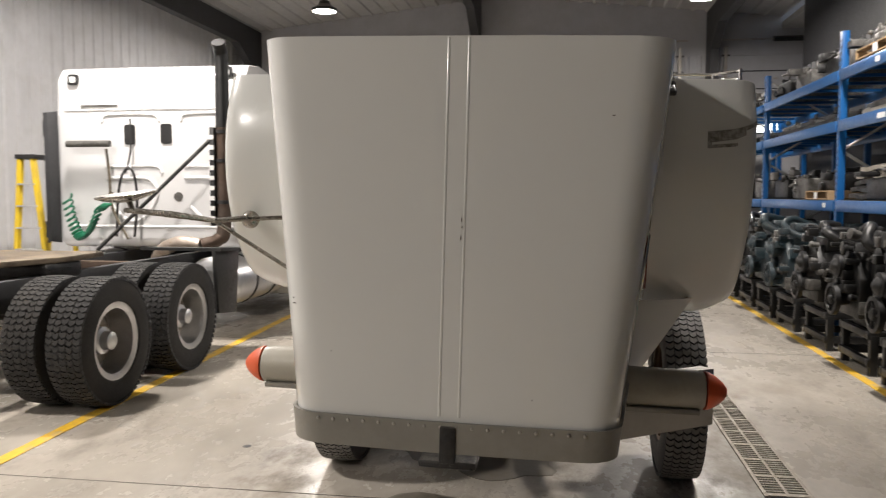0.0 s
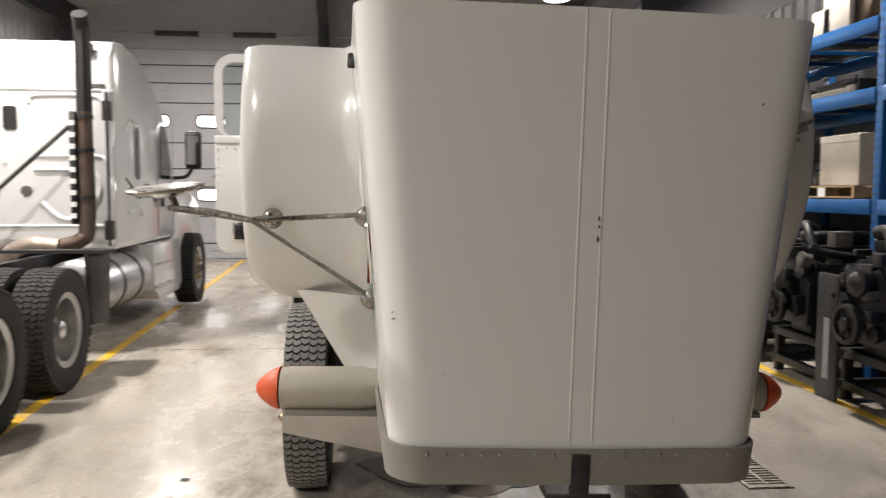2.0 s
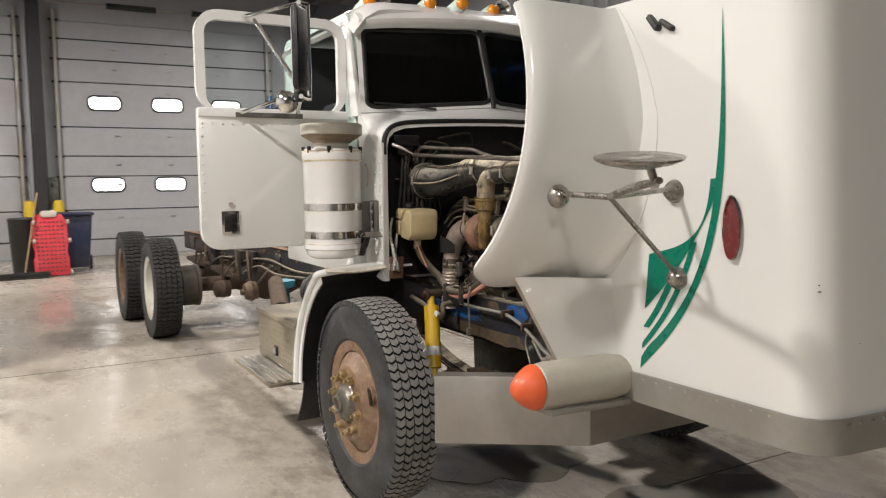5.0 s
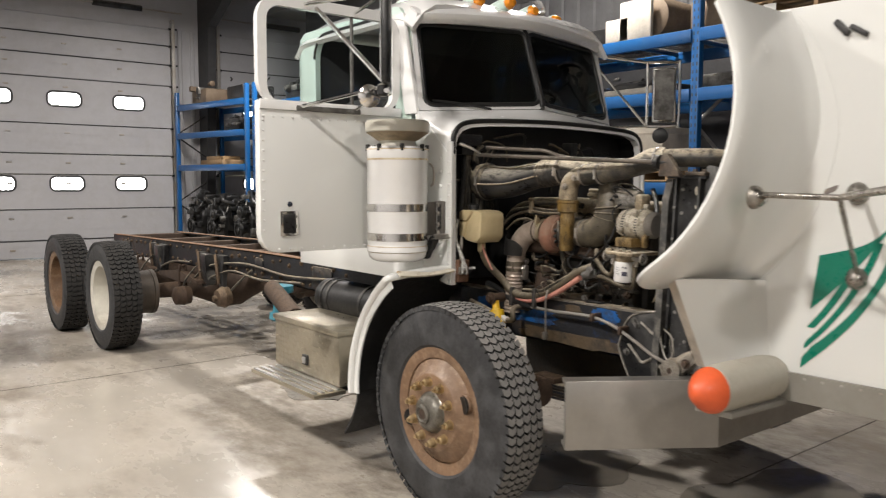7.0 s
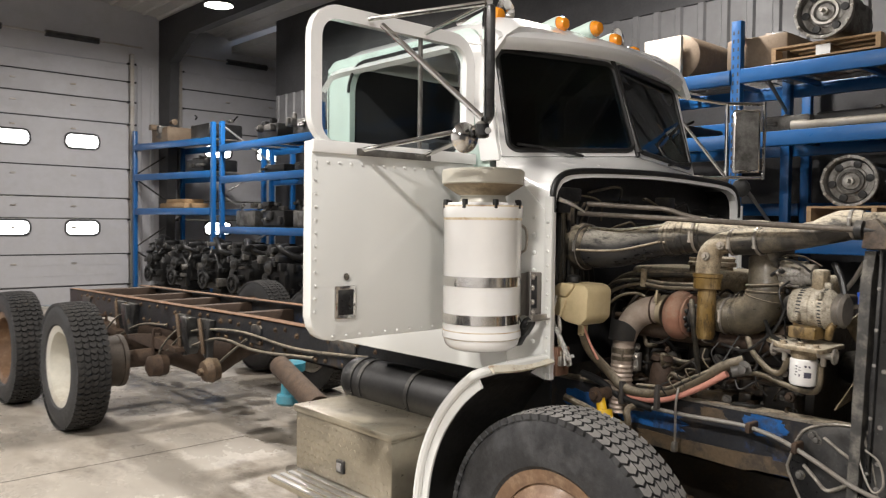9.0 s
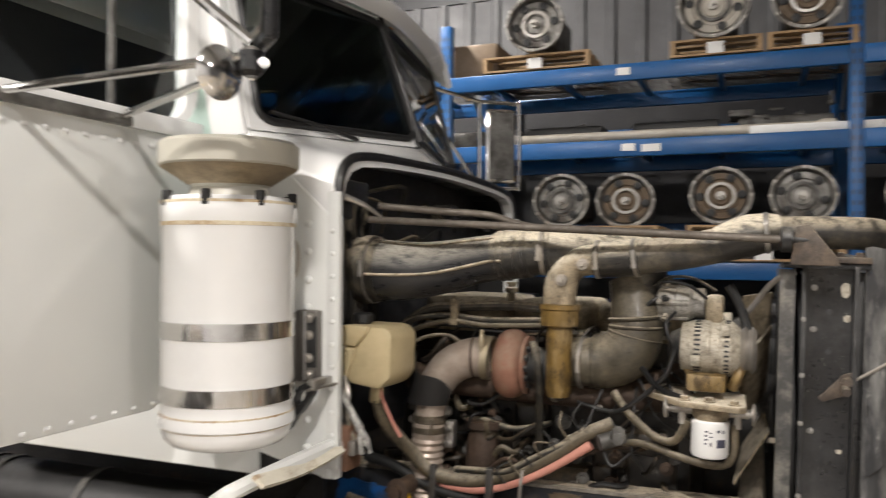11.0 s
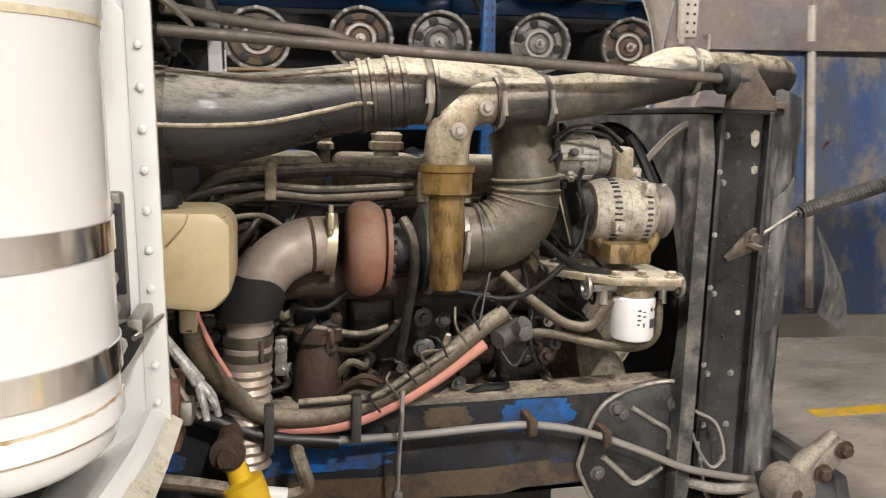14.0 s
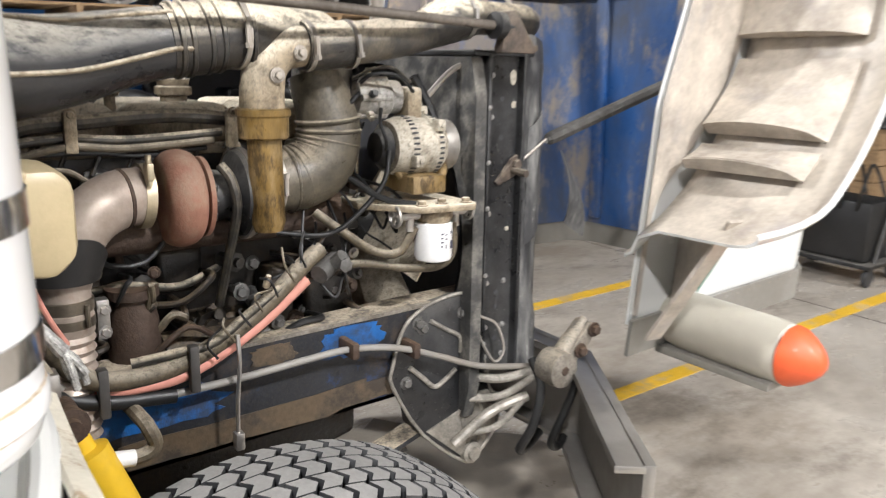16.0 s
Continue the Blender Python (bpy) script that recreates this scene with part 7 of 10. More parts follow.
# hoses and cables on this side
for name, pts, r, m, lab in (
    ("heater_hose", [(-0.638, 5.857, 1.30), (-0.60, 5.842, 1.22), (-0.53, 5.79, 1.13), (-0.515, 5.73, 1.075), (-0.51, 5.63, 1.062), (-0.51, 5.54, 1.080), (-0.505, 5.45, 1.118), (-0.50, 5.36, 1.175), (-0.49, 5.29, 1.228), (-0.46, 5.22, 1.262)], 0.020, TANHOSE, "thick dusty tan heater hose"),
    ("red_hose", [(-0.47, 5.80, 1.05), (-0.49, 5.72, 1.042), (-0.505, 5.68, 1.042), (-0.51, 5.58, 1.045), (-0.505, 5.49, 1.072), (-0.50, 5.38, 1.13), (-0.49, 5.27, 1.205)], 0.0145, PINK, "faded red hose"),
    ("black_hose", [(-0.49, 5.96, 1.09), (-0.50, 5.86, 1.075), (-0.51, 5.73, 1.028), (-0.51, 5.58, 1.008)], 0.016, BLACK, "black hose"),
    ("long_cable", [(-0.51, 5.60, 1.010), (-0.50, 5.42, 1.010), (-0.50, 5.28, 1.018), (-0.50, 5.16, 1.020), (-0.505, 5.03, 0.998), (-0.51, 4.90, 0.950), (-0.52, 4.77, 0.900), (-0.53, 4.57, 0.862)], 0.0085, surface("pale_grey_cable", (0.22, 0.21, 0.19), 0.5, vary=0.1, dirt=0.4), "long grey cable clipped to the frame"),
    ("coolant_line", [(-0.46, 5.20, 1.215), (-0.49, 5.12, 1.222), (-0.51, 5.01, 1.20), (-0.53, 4.93, 1.20), (-0.545, 4.90, 1.235), (-0.545, 4.90, 1.31)], 0.010, TANHOSE, "thin tan coolant line"),
    ("coolant_line", [(-0.44, 5.22, 1.345), (-0.49, 5.17, 1.30), (-0.51, 5.10, 1.252), (-0.53, 5.045, 1.250), (-0.545, 5.012, 1.31)], 0.011, TANHOSE, "thin tan coolant line"),
    ("alternator_wire", [(-0.45, 5.32, 1.31), (-0.48, 5.22, 1.300), (-0.50, 5.16, 1.33), (-0.51, 5.08, 1.41), (-0.50, 5.055, 1.485)], 0.006, BLACK, ""),
    ("taped_wire", [(-0.50, 5.66, 1.09), (-0.515, 5.57, 1.10), (-0.52, 5.50, 1.108), (-0.515, 5.42, 1.155), (-0.505, 5.33, 1.205)], 0.010, HOSE, ""),
    ("oil_pipe", [(-0.33, 5.70, 1.20), (-0.38, 5.62, 1.215), (-0.38, 5.52, 1.20), (-0.34, 5.42, 1.22)], 0.009, HOSE, ""),
    ("pump_wire", [(-0.44, 5.12, 1.645), (-0.47, 5.08, 1.672), (-0.46, 5.02, 1.672), (-0.44, 4.96, 1.64)], 0.004, HOSE, ""),
    ("throttle_rod", [(-0.60, 5.90, 1.853), (-0.50, 5.75, 1.845), (-0.45, 5.61, 1.838), (-0.43, 5.53, 1.815), (-0.42, 5.45, 1.80)], 0.011, DULLROD, "thin brown pipe over the engine"),
):
    E_part(name, tube(B(), pts, r, 12), m, lab)
bm = rod(B(), (-0.505, 5.245, 1.215), (-0.47, 5.185, 1.235), 0.022, 12)
rod(bm, (-0.50, 5.20, 1.235), (-0.52, 5.19, 1.255), 0.018, 8)
lathe(bm, (-0.515, 5.19, 1.235), (-0.6, 5.19, 1.24), [(0, 0.010), (0.010, 0.017), (0.018, 0.017), (0.021, 0.008)], 6)
E_part("drain_cock", bm, GREYPART)
rnd = random.Random(7)
for (x, y, z) in ((-0.515, 5.545, 1.07), (-0.51, 5.72, 1.055)):
    bm = box(B(), x - 0.026, x + 0.0, y - 0.010, y + 0.010, z - 0.055, z + 0.045, 0.004)
    E_part("hose_strap", bm, surface("worn_grey_strap", (0.085, 0.08, 0.075), 0.5, metal=0.4, vary=0.2, dirt=0.3), "worn strap round the hoses")
bm = tube(B(), [(-0.53, 5.45, 1.12), (-0.54, 5.452, 1.06), (-0.53, 5.455, 0.97), (-0.525, 5.455, 0.90)], 0.005, 8)
box(bm, -0.54, -0.515, 5.445, 5.465, 0.86, 0.90, 0.004)
E_part("hanging_connector", bm, STEEL, "loose wire with a connector hanging down")
for k in range(7):
    y = 5.50 - 0.035 * k
    z = 1.098 + 0.028 * k
    pts = [(-0.535, y + rnd.uniform(-0.01, 0.01), z - 0.02), (-0.545, y + 0.02, z + 0.02), (-0.53, y + rnd.uniform(-0.03, 0.05), z + rnd.uniform(0.02, 0.06))]
    E_part("cable_tie", tube(B(), pts, 0.0028, 6), TANHOSE if k % 2 else BLACK)
for y, z in ((5.16, 1.02), (4.985, 0.985)):
    bm = box(B(), -0.525, -0.43, y - 0.010, y + 0.010, z - 0.02, z + 0.02, 0.006)
    E_part("cable_clip", bm, RUST)

# support rod, and the radiator stack with its shroud
E_part("support_rod", rod(B(), (-0.655, 5.90, 1.81), (-0.565, 4.775, 1.776), 0.0105, 14), DULLROD, "long dull steel support rod")
bm = lathe(B(), (-0.568, 4.81, 1.777), (-0.561, 4.7, 1.774), [(0, 0.012), (0.003, 0.032), (0.026, 0.032), (0.029, 0.012), (0.075, 0.011)], 20)
E_part("rod_bushing", bm, BLACKMETAL)
E_part("rod_bracket", prism(B(), [(4.785, 1.715), (4.775, 1.81), (4.745, 1.815), (4.685, 1.74), (4.675, 1.715)], "x", -0.575, -0.545, 0.003), BROWNBRK)
PALEBOLT = surface("pale_worn_bolt", (0.34, 0.33, 0.31), 0.4, metal=0.4, vary=0.3, scale=40, dirt=0.4, dirt_colour=(0.10, 0.09, 0.08))
SCUFFED = surface("scuffed_dusty_sheet", (0.05, 0.05, 0.052), 0.4, vary=0.35, scale=9, dirt=0.85, dirt_colour=(0.22, 0.215, 0.20), dirt_scale=9, dirt_edge=(0.44, 0.66), grain=0.3, stretch=(1, 2.2, 0.5), blot=((0.42, 0.41, 0.38), 30.0, (0.60, 0.68), 0.7))
rad = part("radiator", box(B(), -0.45, 0.45, 4.53, 4.74, 0.86, 1.70, 0.01), BLACKMETAL, truck, "dark radiator stack in a bolted frame")
for s in (-1, 1):
    # a channel with its flanges turned outwards, and a bent dusty side sheet in front of it
    ya, yb, x = 4.626, 4.754, 0.492
    ch = [(s * x, ya), (s * 0.455, ya), (s * 0.455, yb), (s * x, yb), (s * x, yb - 0.011), (s * 0.468, yb - 0.011), (s * 0.468, ya + 0.011), (s * x, ya + 0.011)]
    part("side_channel", prism(B(), ch, "z", 0.86, 1.715, 0.002), BLACKMETAL, rad, "dusty black channel with bolts and holes")

    def side_sheet(u, v):
        ragged = 0.006 * math.sin(17 * v) + 0.004 * math.sin(41 * v + 1)
        return (s * (0.470 - 0.045 * u * v + 0.010 * math.sin(3.1 * u)), 4.612 - (0.070 + 0.035 * v ** 3 + ragged) * u, 0.84 + 0.93 * v - 0.02 * u * v)
    part("side_sheet", sheet(B(), side_sheet, 6, 24, 0.004), SCUFFED, rad, "bent dusty side sheet with a ragged edge")
    part("sheet_fold", sheet(B(), lambda u, v: (s * (0.474 + 0.012 * math.sin(3.1 * u)), 4.600 - 0.050 * u, 1.20 + 0.32 * v + 0.05 * u), 4, 8, 0.003), SCUFFED, rad, "loose dusty flap on the side sheet")
    for y0, z0, w, h in ((4.655, 1.655, 0.011, 0.020), (4.650, 1.585, 0.008, 0.010), (4.66, 1.255, 0.007, 0.006)):
        part("bare_patch", prism(B(), [(y0 - w, z0 - h * 0.4), (y0 - w * 0.2, z0 - h), (y0 + w * 0.7, z0 - h * 0.7), (y0 + w, z0 + h * 0.5), (y0 + w * 0.1, z0 + h), (y0 - w * 0.8, z0 + h * 0.8)], "x", s * 0.4675, s * 0.4695), PALE, rad, "pale scraped patch")
    bm = B()
    for z in (0.90, 0.985, 1.11, 1.30, 1.555, 1.66):
        bolt(bm, (s * 0.468, 4.725, z), (s * 2, 4.725, z), 0.0055)
        if z < 1.2:
            bolt(bm, (s * 0.468, 4.665, z), (s * 2, 4.665, z), 0.0055)
    for z in (0.93, 1.12, 1.30, 1.42, 1.56):
        bolt(bm, (s * 0.492, 4.749, z + 0.02), (s * 2, 4.749, z), 0.0045)
    tagged(part("radiator_bolts", bm, PALEBOLT, rad), kind="stuff")
    bm = B()
    for z in (0.95, 1.04, 1.08, 1.50, 1.60):
        lathe(bm, (s * 0.4665, 4.69, z), (s * 2, 4.69, z), [(0, 0.007), (0.0022, 0.007)], 10)
    tagged(part("hole_row", bm, SEAL, rad), kind="stuff")
bm = box(B(), -0.49, 0.49, 4.60, 4.80, 1.708, 1.722, 0.003)
part("top_plate", bm, BLACKMETAL, rad)
bm = box(B(), -0.50, -0.44, 4.60, 4.70, 1.722, 1.738, 0.003)
bolt(bm, (-0.47, 4.625, 1.738), (-0.47, 4.625, 2), 0.010)
bolt(bm, (-0.47, 4.67, 1.738), (-0.47, 4.67, 2), 0.010)
part("top_clip", bm, BROWNBRK, rad)
# shroud: a plate with a round opening and a ring towards the engine
SY, SR, SZ = 4.80, 0.462, 1.225
bm = B()
inn = [(SR * math.cos(2 * math.pi * k / 48), SZ + SR * math.sin(2 * math.pi * k / 48)) for k in range(48)]
outp = []
for k in range(48):
    c, sn = math.cos(2 * math.pi * k / 48), math.sin(2 * math.pi * k / 48)
    q = min(0.505 / max(abs(c), 1e-6), 0.48 / max(abs(sn), 1e-6))
    outp.append((q * c, SZ + q * sn))
ring_plate(bm, outp, inn, "y", SY - 0.03, SY + 0.005)
SHROUD = surface("dusty_dark_shroud", (0.05, 0.05, 0.049), 0.5, vary=0.3, scale=8, dirt=0.75, dirt_colour=(0.23, 0.215, 0.185), dirt_scale=16, dirt_edge=(0.46, 0.66), grain=0.3, dust=0.4)
shr = part("fan_shroud", bm, SHROUD, rad, "dusty dark fan shroud")
bm = lathe(B(), (0, SY + 0.004, SZ), (0, 0, SZ), [(0, SR + 0.012), (0.004, SR), (0.05, SR - 0.01), (0.052, SR - 0.03), (0.0, SR - 0.012)], 56, cap=False)
part("core", box(B(), -0.448, 0.448, 4.741, 4.747, 0.87, 1.69), SEAL, rad, "black radiator core")
part("shroud_ring", bm, BLACK, rad)
bm = tube(B(), [(-0.46, 4.765, 1.70), (-0.42, 4.82, 1.67), (-0.38, 4.87, 1.60), (-0.37, 4.90, 1.56)], 0.008, 8)
part("shroud_strap", bm, STEEL, rad)
bm = lathe(B(), (0, 4.82, SZ), (0, 5.1, SZ), [(0, 0.09), (0.05, 0.10), (0.2, 0.06)], 24)
fan = part("fan", bm, BLACKMETAL, truck, "engine fan with dusty pale blades")
for k in range(8):
    a = radians(184 + 45 * k)
    bm = B()

    def blade(u, v, a=a):
        r = 0.09 + 0.31 * u
        w = (v - 0.5) * (0.10 + 0.05 * u)
        t = Vector((-math.sin(a), 0, math.cos(a)))
        return Vector((r * math.cos(a), 4.86 + w * 0.55, SZ + r * math.sin(a))) + t * w
    sheet(bm, blade, 5, 3, 0.004)
    part("blade", bm, DUSTY, fan)
# hood-lift spring, and the bracket where it hooks on
bm = B()
prism(bm, [(4.71, 1.385), (4.70, 1.375), (4.64, 1.40), (4.625, 1.44), (4.635, 1.455), (4.655, 1.445)], "x", -0.478, -0.466, 0.002)
bolt(bm, (-0.475, 4.645, 1.43), (-1, 4.62, 1.44), 0.014)
rod(bm, (-0.47, 4.65, 1.415), (-0.53, 4.65, 1.41), 0.010, 8)
part("spring_hook", bm, BROWNBRK, rad)
part("spring_wire", rod(B(), (-0.48, 4.63, 1.435), (-0.49, 4.545, 1.495), 0.004, 6), STEEL, rad)
p0, p1 = Vector((-0.49, 4.55, 1.49)), Vector((-0.50, 3.60, 1.785))
d, u, w = axes(p0, p1)
turns, ln = 118, (p1 - p0).length
pts = [p0 + d * ln * k / (turns * 8) + (u * math.cos(2 * math.pi * k / 8) + w * math.sin(2 * math.pi * k / 8)) * (0.0155 if k > 16 else 0.005 + 0.0105 * k / 16) for k in range(turns * 8)]
part("lift_spring", tube(B(), pts, 0.0036, 5, 1, False), GREYPART, rad, "long coil spring for lifting the hood")
bm = B()
sheet(bm, lambda u, v: (-0.50 - 0.03 * math.sin(3 * v), 4.50 - 0.08 * u * (0.4 + 0.6 * v) - 0.02 * v, 1.46 - 0.20 * v - 0.05 * u), 5, 6, 0.004)
part("rubber_flap", bm, SCUFFED, rad, "torn grey rubber flap")

HINGE = surface("bare_cast_hinge", (0.26, 0.235, 0.20), 0.45, metal=0.4, vary=0.3, scale=16, dirt=0.6, dirt_colour=(0.10, 0.08, 0.055), dirt_scale=22, grain=0.4, dust=0.6)
# front frame bracket, and the hood hinge in front of it
PLATE = [(5.022, 0.93), (5.002, 1.00), (4.97, 1.05), (4.90, 1.083), (4.82, 1.095), (4.785, 1.085), (4.765, 1.04), (4.742, 0.98), (4.70, 0.81), (4.67, 0.77), (4.668, 0.69), (4.725, 0.62), (4.775, 0.598), (4.925, 0.722), (5.022, 0.88)]
fb = part("front_bracket", prism(B(), PLATE, "x", -0.462, -0.435, 0.005), BLACKMETAL, truck, "scuffed black casting with bare edges, bolted to the frame's end")
BARE = surface("bare_rubbed_casting", (0.36, 0.335, 0.29), 0.42, metal=0.5, vary=0.35, scale=18, dirt=0.7, dirt_colour=(0.09, 0.08, 0.065), dirt_scale=16, dirt_edge=(0.46, 0.62), grain=0.4)
part("bracket_rim", tube(B(), [(-0.464, y, z) for y, z in PLATE + PLATE[:1]], 0.005, 8, 3), BARE, fb, "bare worn rim")
foot = [(4.915, 0.727), (4.80, 0.762), (4.745, 0.80), (4.705, 0.80), (4.676, 0.765), (4.674, 0.695), (4.728, 0.628), (4.775, 0.606)]
part("bracket_foot", prism(B(), foot, "x", -0.468, -0.460, 0.003), BARE, fb, "rubbed bare foot of the casting")
for pts, r in (([(4.97, 0.92), (4.93, 0.885), (4.89, 0.85), (4.855, 0.862), (4.82, 0.885)], 0.007), ([(4.905, 1.035), (4.85, 1.0), (4.81, 0.975), (4.805, 0.93)], 0.006), ([(4.80, 0.765), (4.79, 0.72), (4.77, 0.66)], 0.009), ([(4.745, 0.80), (4.72, 0.72), (4.74, 0.64)], 0.008)):
    part("bracket_rib", tube(B(), [(-0.465, y, z) for y, z in pts], r, 8, 4), BARE, fb)
part("bracket_boss", lathe(B(), (-0.45, 4.765, 0.63), (-0.53, 4.765, 0.63), [(0, 0.032), (0.03, 0.030), (0.034, 0.020), (0.042, 0.018)], 16), BARE, fb)
for y, z in ((4.93, 0.78), (4.945, 0.955)):
    part("bracket_hole", lathe(B(), (-0.4615, y, z), (-1, y, z), [(0, 0.011), (0.0012, 0.011)], 14), BLACK, fb)
bm = B()
for y, z in ((4.80, 1.04), (4.945, 1.035), (4.98, 0.88), (4.93, 1.02)):
    bolt(bm, (-0.462, y, z), (-1, y, z), 0.012)
tagged(part("bracket_bolts", bm, GREYPART, fb), kind="stuff")
part("wire_loop", tube(B(), [(-0.49, 4.79, 1.05), (-0.50, 4.76, 0.96), (-0.51, 4.72, 0.90), (-0.51, 4.69, 0.93), (-0.50, 4.71, 1.0), (-0.49, 4.76, 1.03)], 0.004, 6), STEEL, fb)
for pts, r in (([(-0.48, 4.78, 0.86), (-0.52, 4.70, 0.85), (-0.56, 4.60, 0.87)], 0.016), ([(-0.48, 4.80, 0.80), (-0.52, 4.70, 0.80), (-0.57, 4.62, 0.86)], 0.014), ([(-0.49, 4.84, 0.68), (-0.52, 4.74, 0.76), (-0.56, 4.64, 0.80)], 0.018), ([(-0.49, 4.80, 0.70), (-0.53, 4.72, 0.72), (-0.56, 4.66, 0.79)], 0.012)):
    part("hinge_link", tube(B(), pts, r * 0.8, 10), BARE, truck, "greasy cast hinge link")
part("brake_hose", tube(B(), [(-0.55, 4.62, 0.90), (-0.60, 4.63, 0.84), (-0.61, 4.66, 0.74), (-0.58, 4.68, 0.66), (-0.55, 4.62, 0.64), (-0.53, 4.56, 0.66)], 0.013, 10), BLACK, truck, "black rubber hose hanging down")
bm = lathe(B(), (-0.66, 4.60, 0.895), (-0.55, 4.60, 0.895), [(0, 0.03), (0.004, 0.048), (0.035, 0.052), (0.07, 0.048), (0.074, 0.02)], 24)
tube(bm, [(-0.62, 4.586, 0.919), (-0.615, 4.552, 0.953), (-0.61, 4.512, 0.98), (-0.60, 4.478, 1.0)], [0.026, 0.024, 0.018, 0.016], 12)
prism(bm, [(4.573, 0.871), (4.484, 0.953), (4.464, 1.0), (4.491, 1.007), (4.559, 0.939)], "x", -0.64, -0.625, 0.004)
prism(bm, [(4.573, 0.871), (4.484, 0.953), (4.464, 1.0), (4.491, 1.007), (4.559, 0.939)], "x", -0.595, -0.58, 0.004)
hg = part("hood_hinge", bm, HINGE, truck, "bare cast hood hinge")
for y, z in ((4.60, 0.895), (4.532, 0.936), (4.484, 0.987)):
    part("hinge_bolt", bolt(B(), (-0.645, y, z), (-1, y, z), 0.014), RUST, hg)
bm = tube(B(), [(-0.60, 4.56, 0.88), (-0.63, 4.53, 0.84), (-0.62, 4.55, 0.76), (-0.60, 4.58, 0.66), (-0.57, 4.52, 0.62), (-0.55, 4.48, 0.63)], 0.012, 10)
part("hinge_hose", bm, BLACK, truck)

# left of the bay: loose plugs, a rusty tray, the cowl's black box
for k in range(4):
    pts = [(-0.74, 5.91, 1.37), (-0.755, 5.895 - 0.004 * k, 1.32), (-0.77 + 0.006 * k, 5.875 + 0.006 * k, 1.26), (-0.785 + 0.008 * k, 5.845 - 0.006 * k, 1.205 - 0.012 * k)]
    E_part("loose_wire", tube(B(), pts, 0.006, 8), STEEL if k % 2 else HOSE)
bm = box(B(), -0.80, -0.76, 5.835, 5.855, 1.17, 1.21, 0.004)
E_part("wire_plug", bm, STEEL)
tray = E_part("rusty_tray", box(B(), -0.80, -0.72, 5.855, 5.905, 1.125, 1.245, 0.006), surface("rusty_tray_paint", (0.17, 0.085, 0.05), 0.7, vary=0.3, scale=30, dirt=0.5, dirt_colour=(0.05, 0.03, 0.02), dirt_scale=30, grain=0.4), "rusty tray with peeled white paint")
for y0, y1, z0, z1 in ((5.868, 5.902, 1.172, 1.212), (5.874, 5.903, 1.218, 1.226)):
    bm = prism(B(), [(y0, z0), (y0 + 0.004, z1 - 0.006), (y0 + 0.012, z1 - 0.002), (y1 - 0.004, z1), (y1, z0 + 0.005), ((y0 + y1) / 2, z0 + 0.003)], "x", -0.8025, -0.7995)
    part("white_paint", bm, WHITE, tray)
# silvered loom that hangs down from the cowl's edge
SILVER = surface("silvered_braid", (0.50, 0.49, 0.46), 0.4, metal=0.5, vary=0.5, scale=90, dirt=0.6, dirt_colour=(0.12, 0.11, 0.10), dirt_scale=60, grain=0.8, grain_scale=160)
E_part("braided_loom", tube(B(), [(-0.775, 5.902, 1.46), (-0.785, 5.903, 1.40), (-0.785, 5.898, 1.345), (-0.785, 5.872, 1.305), (-0.787, 5.846, 1.27), (-0.788, 5.826, 1.24)], [0.007, 0.007, 0.008, 0.009, 0.010, 0.012], 10, 6), SILVER, "frayed silver wiring loom")
for k in range(5):
    a = 1.3 * k
    E_part("loom_end", tube(B(), [(-0.788, 5.828, 1.245), (-0.79 + 0.010 * math.cos(a), 5.815 + 0.010 * math.sin(a), 1.22), (-0.79 + 0.012 * math.cos(a), 5.806 + 0.012 * math.sin(a), 1.19 + 0.012 * math.sin(2 * a))], 0.006, 8), SILVER)
E_part("red_wire", tube(B(), [(-0.65, 5.855, 1.36), (-0.64, 5.838, 1.30), (-0.625, 5.815, 1.24), (-0.61, 5.79, 1.19)], 0.005, 8), PINK)
bm = box(B(), -0.76, -0.60, 5.93, 6.05, 1.86, 1.92, 0.01)
E_part("relay_box", bm, BLACKMETAL)
rnd = random.Random(11)
for k in range(10):
    y = 6.03
    pts = [(-0.72 + 0.03 * k, y, 1.35 + 0.05 * (k % 4)), (-0.70 + 0.03 * k, y - 0.05, 1.5), (-0.68 + 0.02 * k, y - 0.03 - 0.03 * rnd.random(), 1.7 + 0.1 * rnd.random()), (-0.66 + 0.03 * k, y, 1.86)]
    E_part("firewall_hose", tube(B(), pts, rnd.uniform(0.006, 0.014), 8), HOSE if k % 3 else BLACK)
bm = tube(B(), [(-0.78, 5.91, 1.865), (-0.74, 5.87, 1.845), (-0.69, 5.84, 1.815)], [0.010, 0.008, 0.004], 8)
E_part("cowl_strap", bm, STEEL)

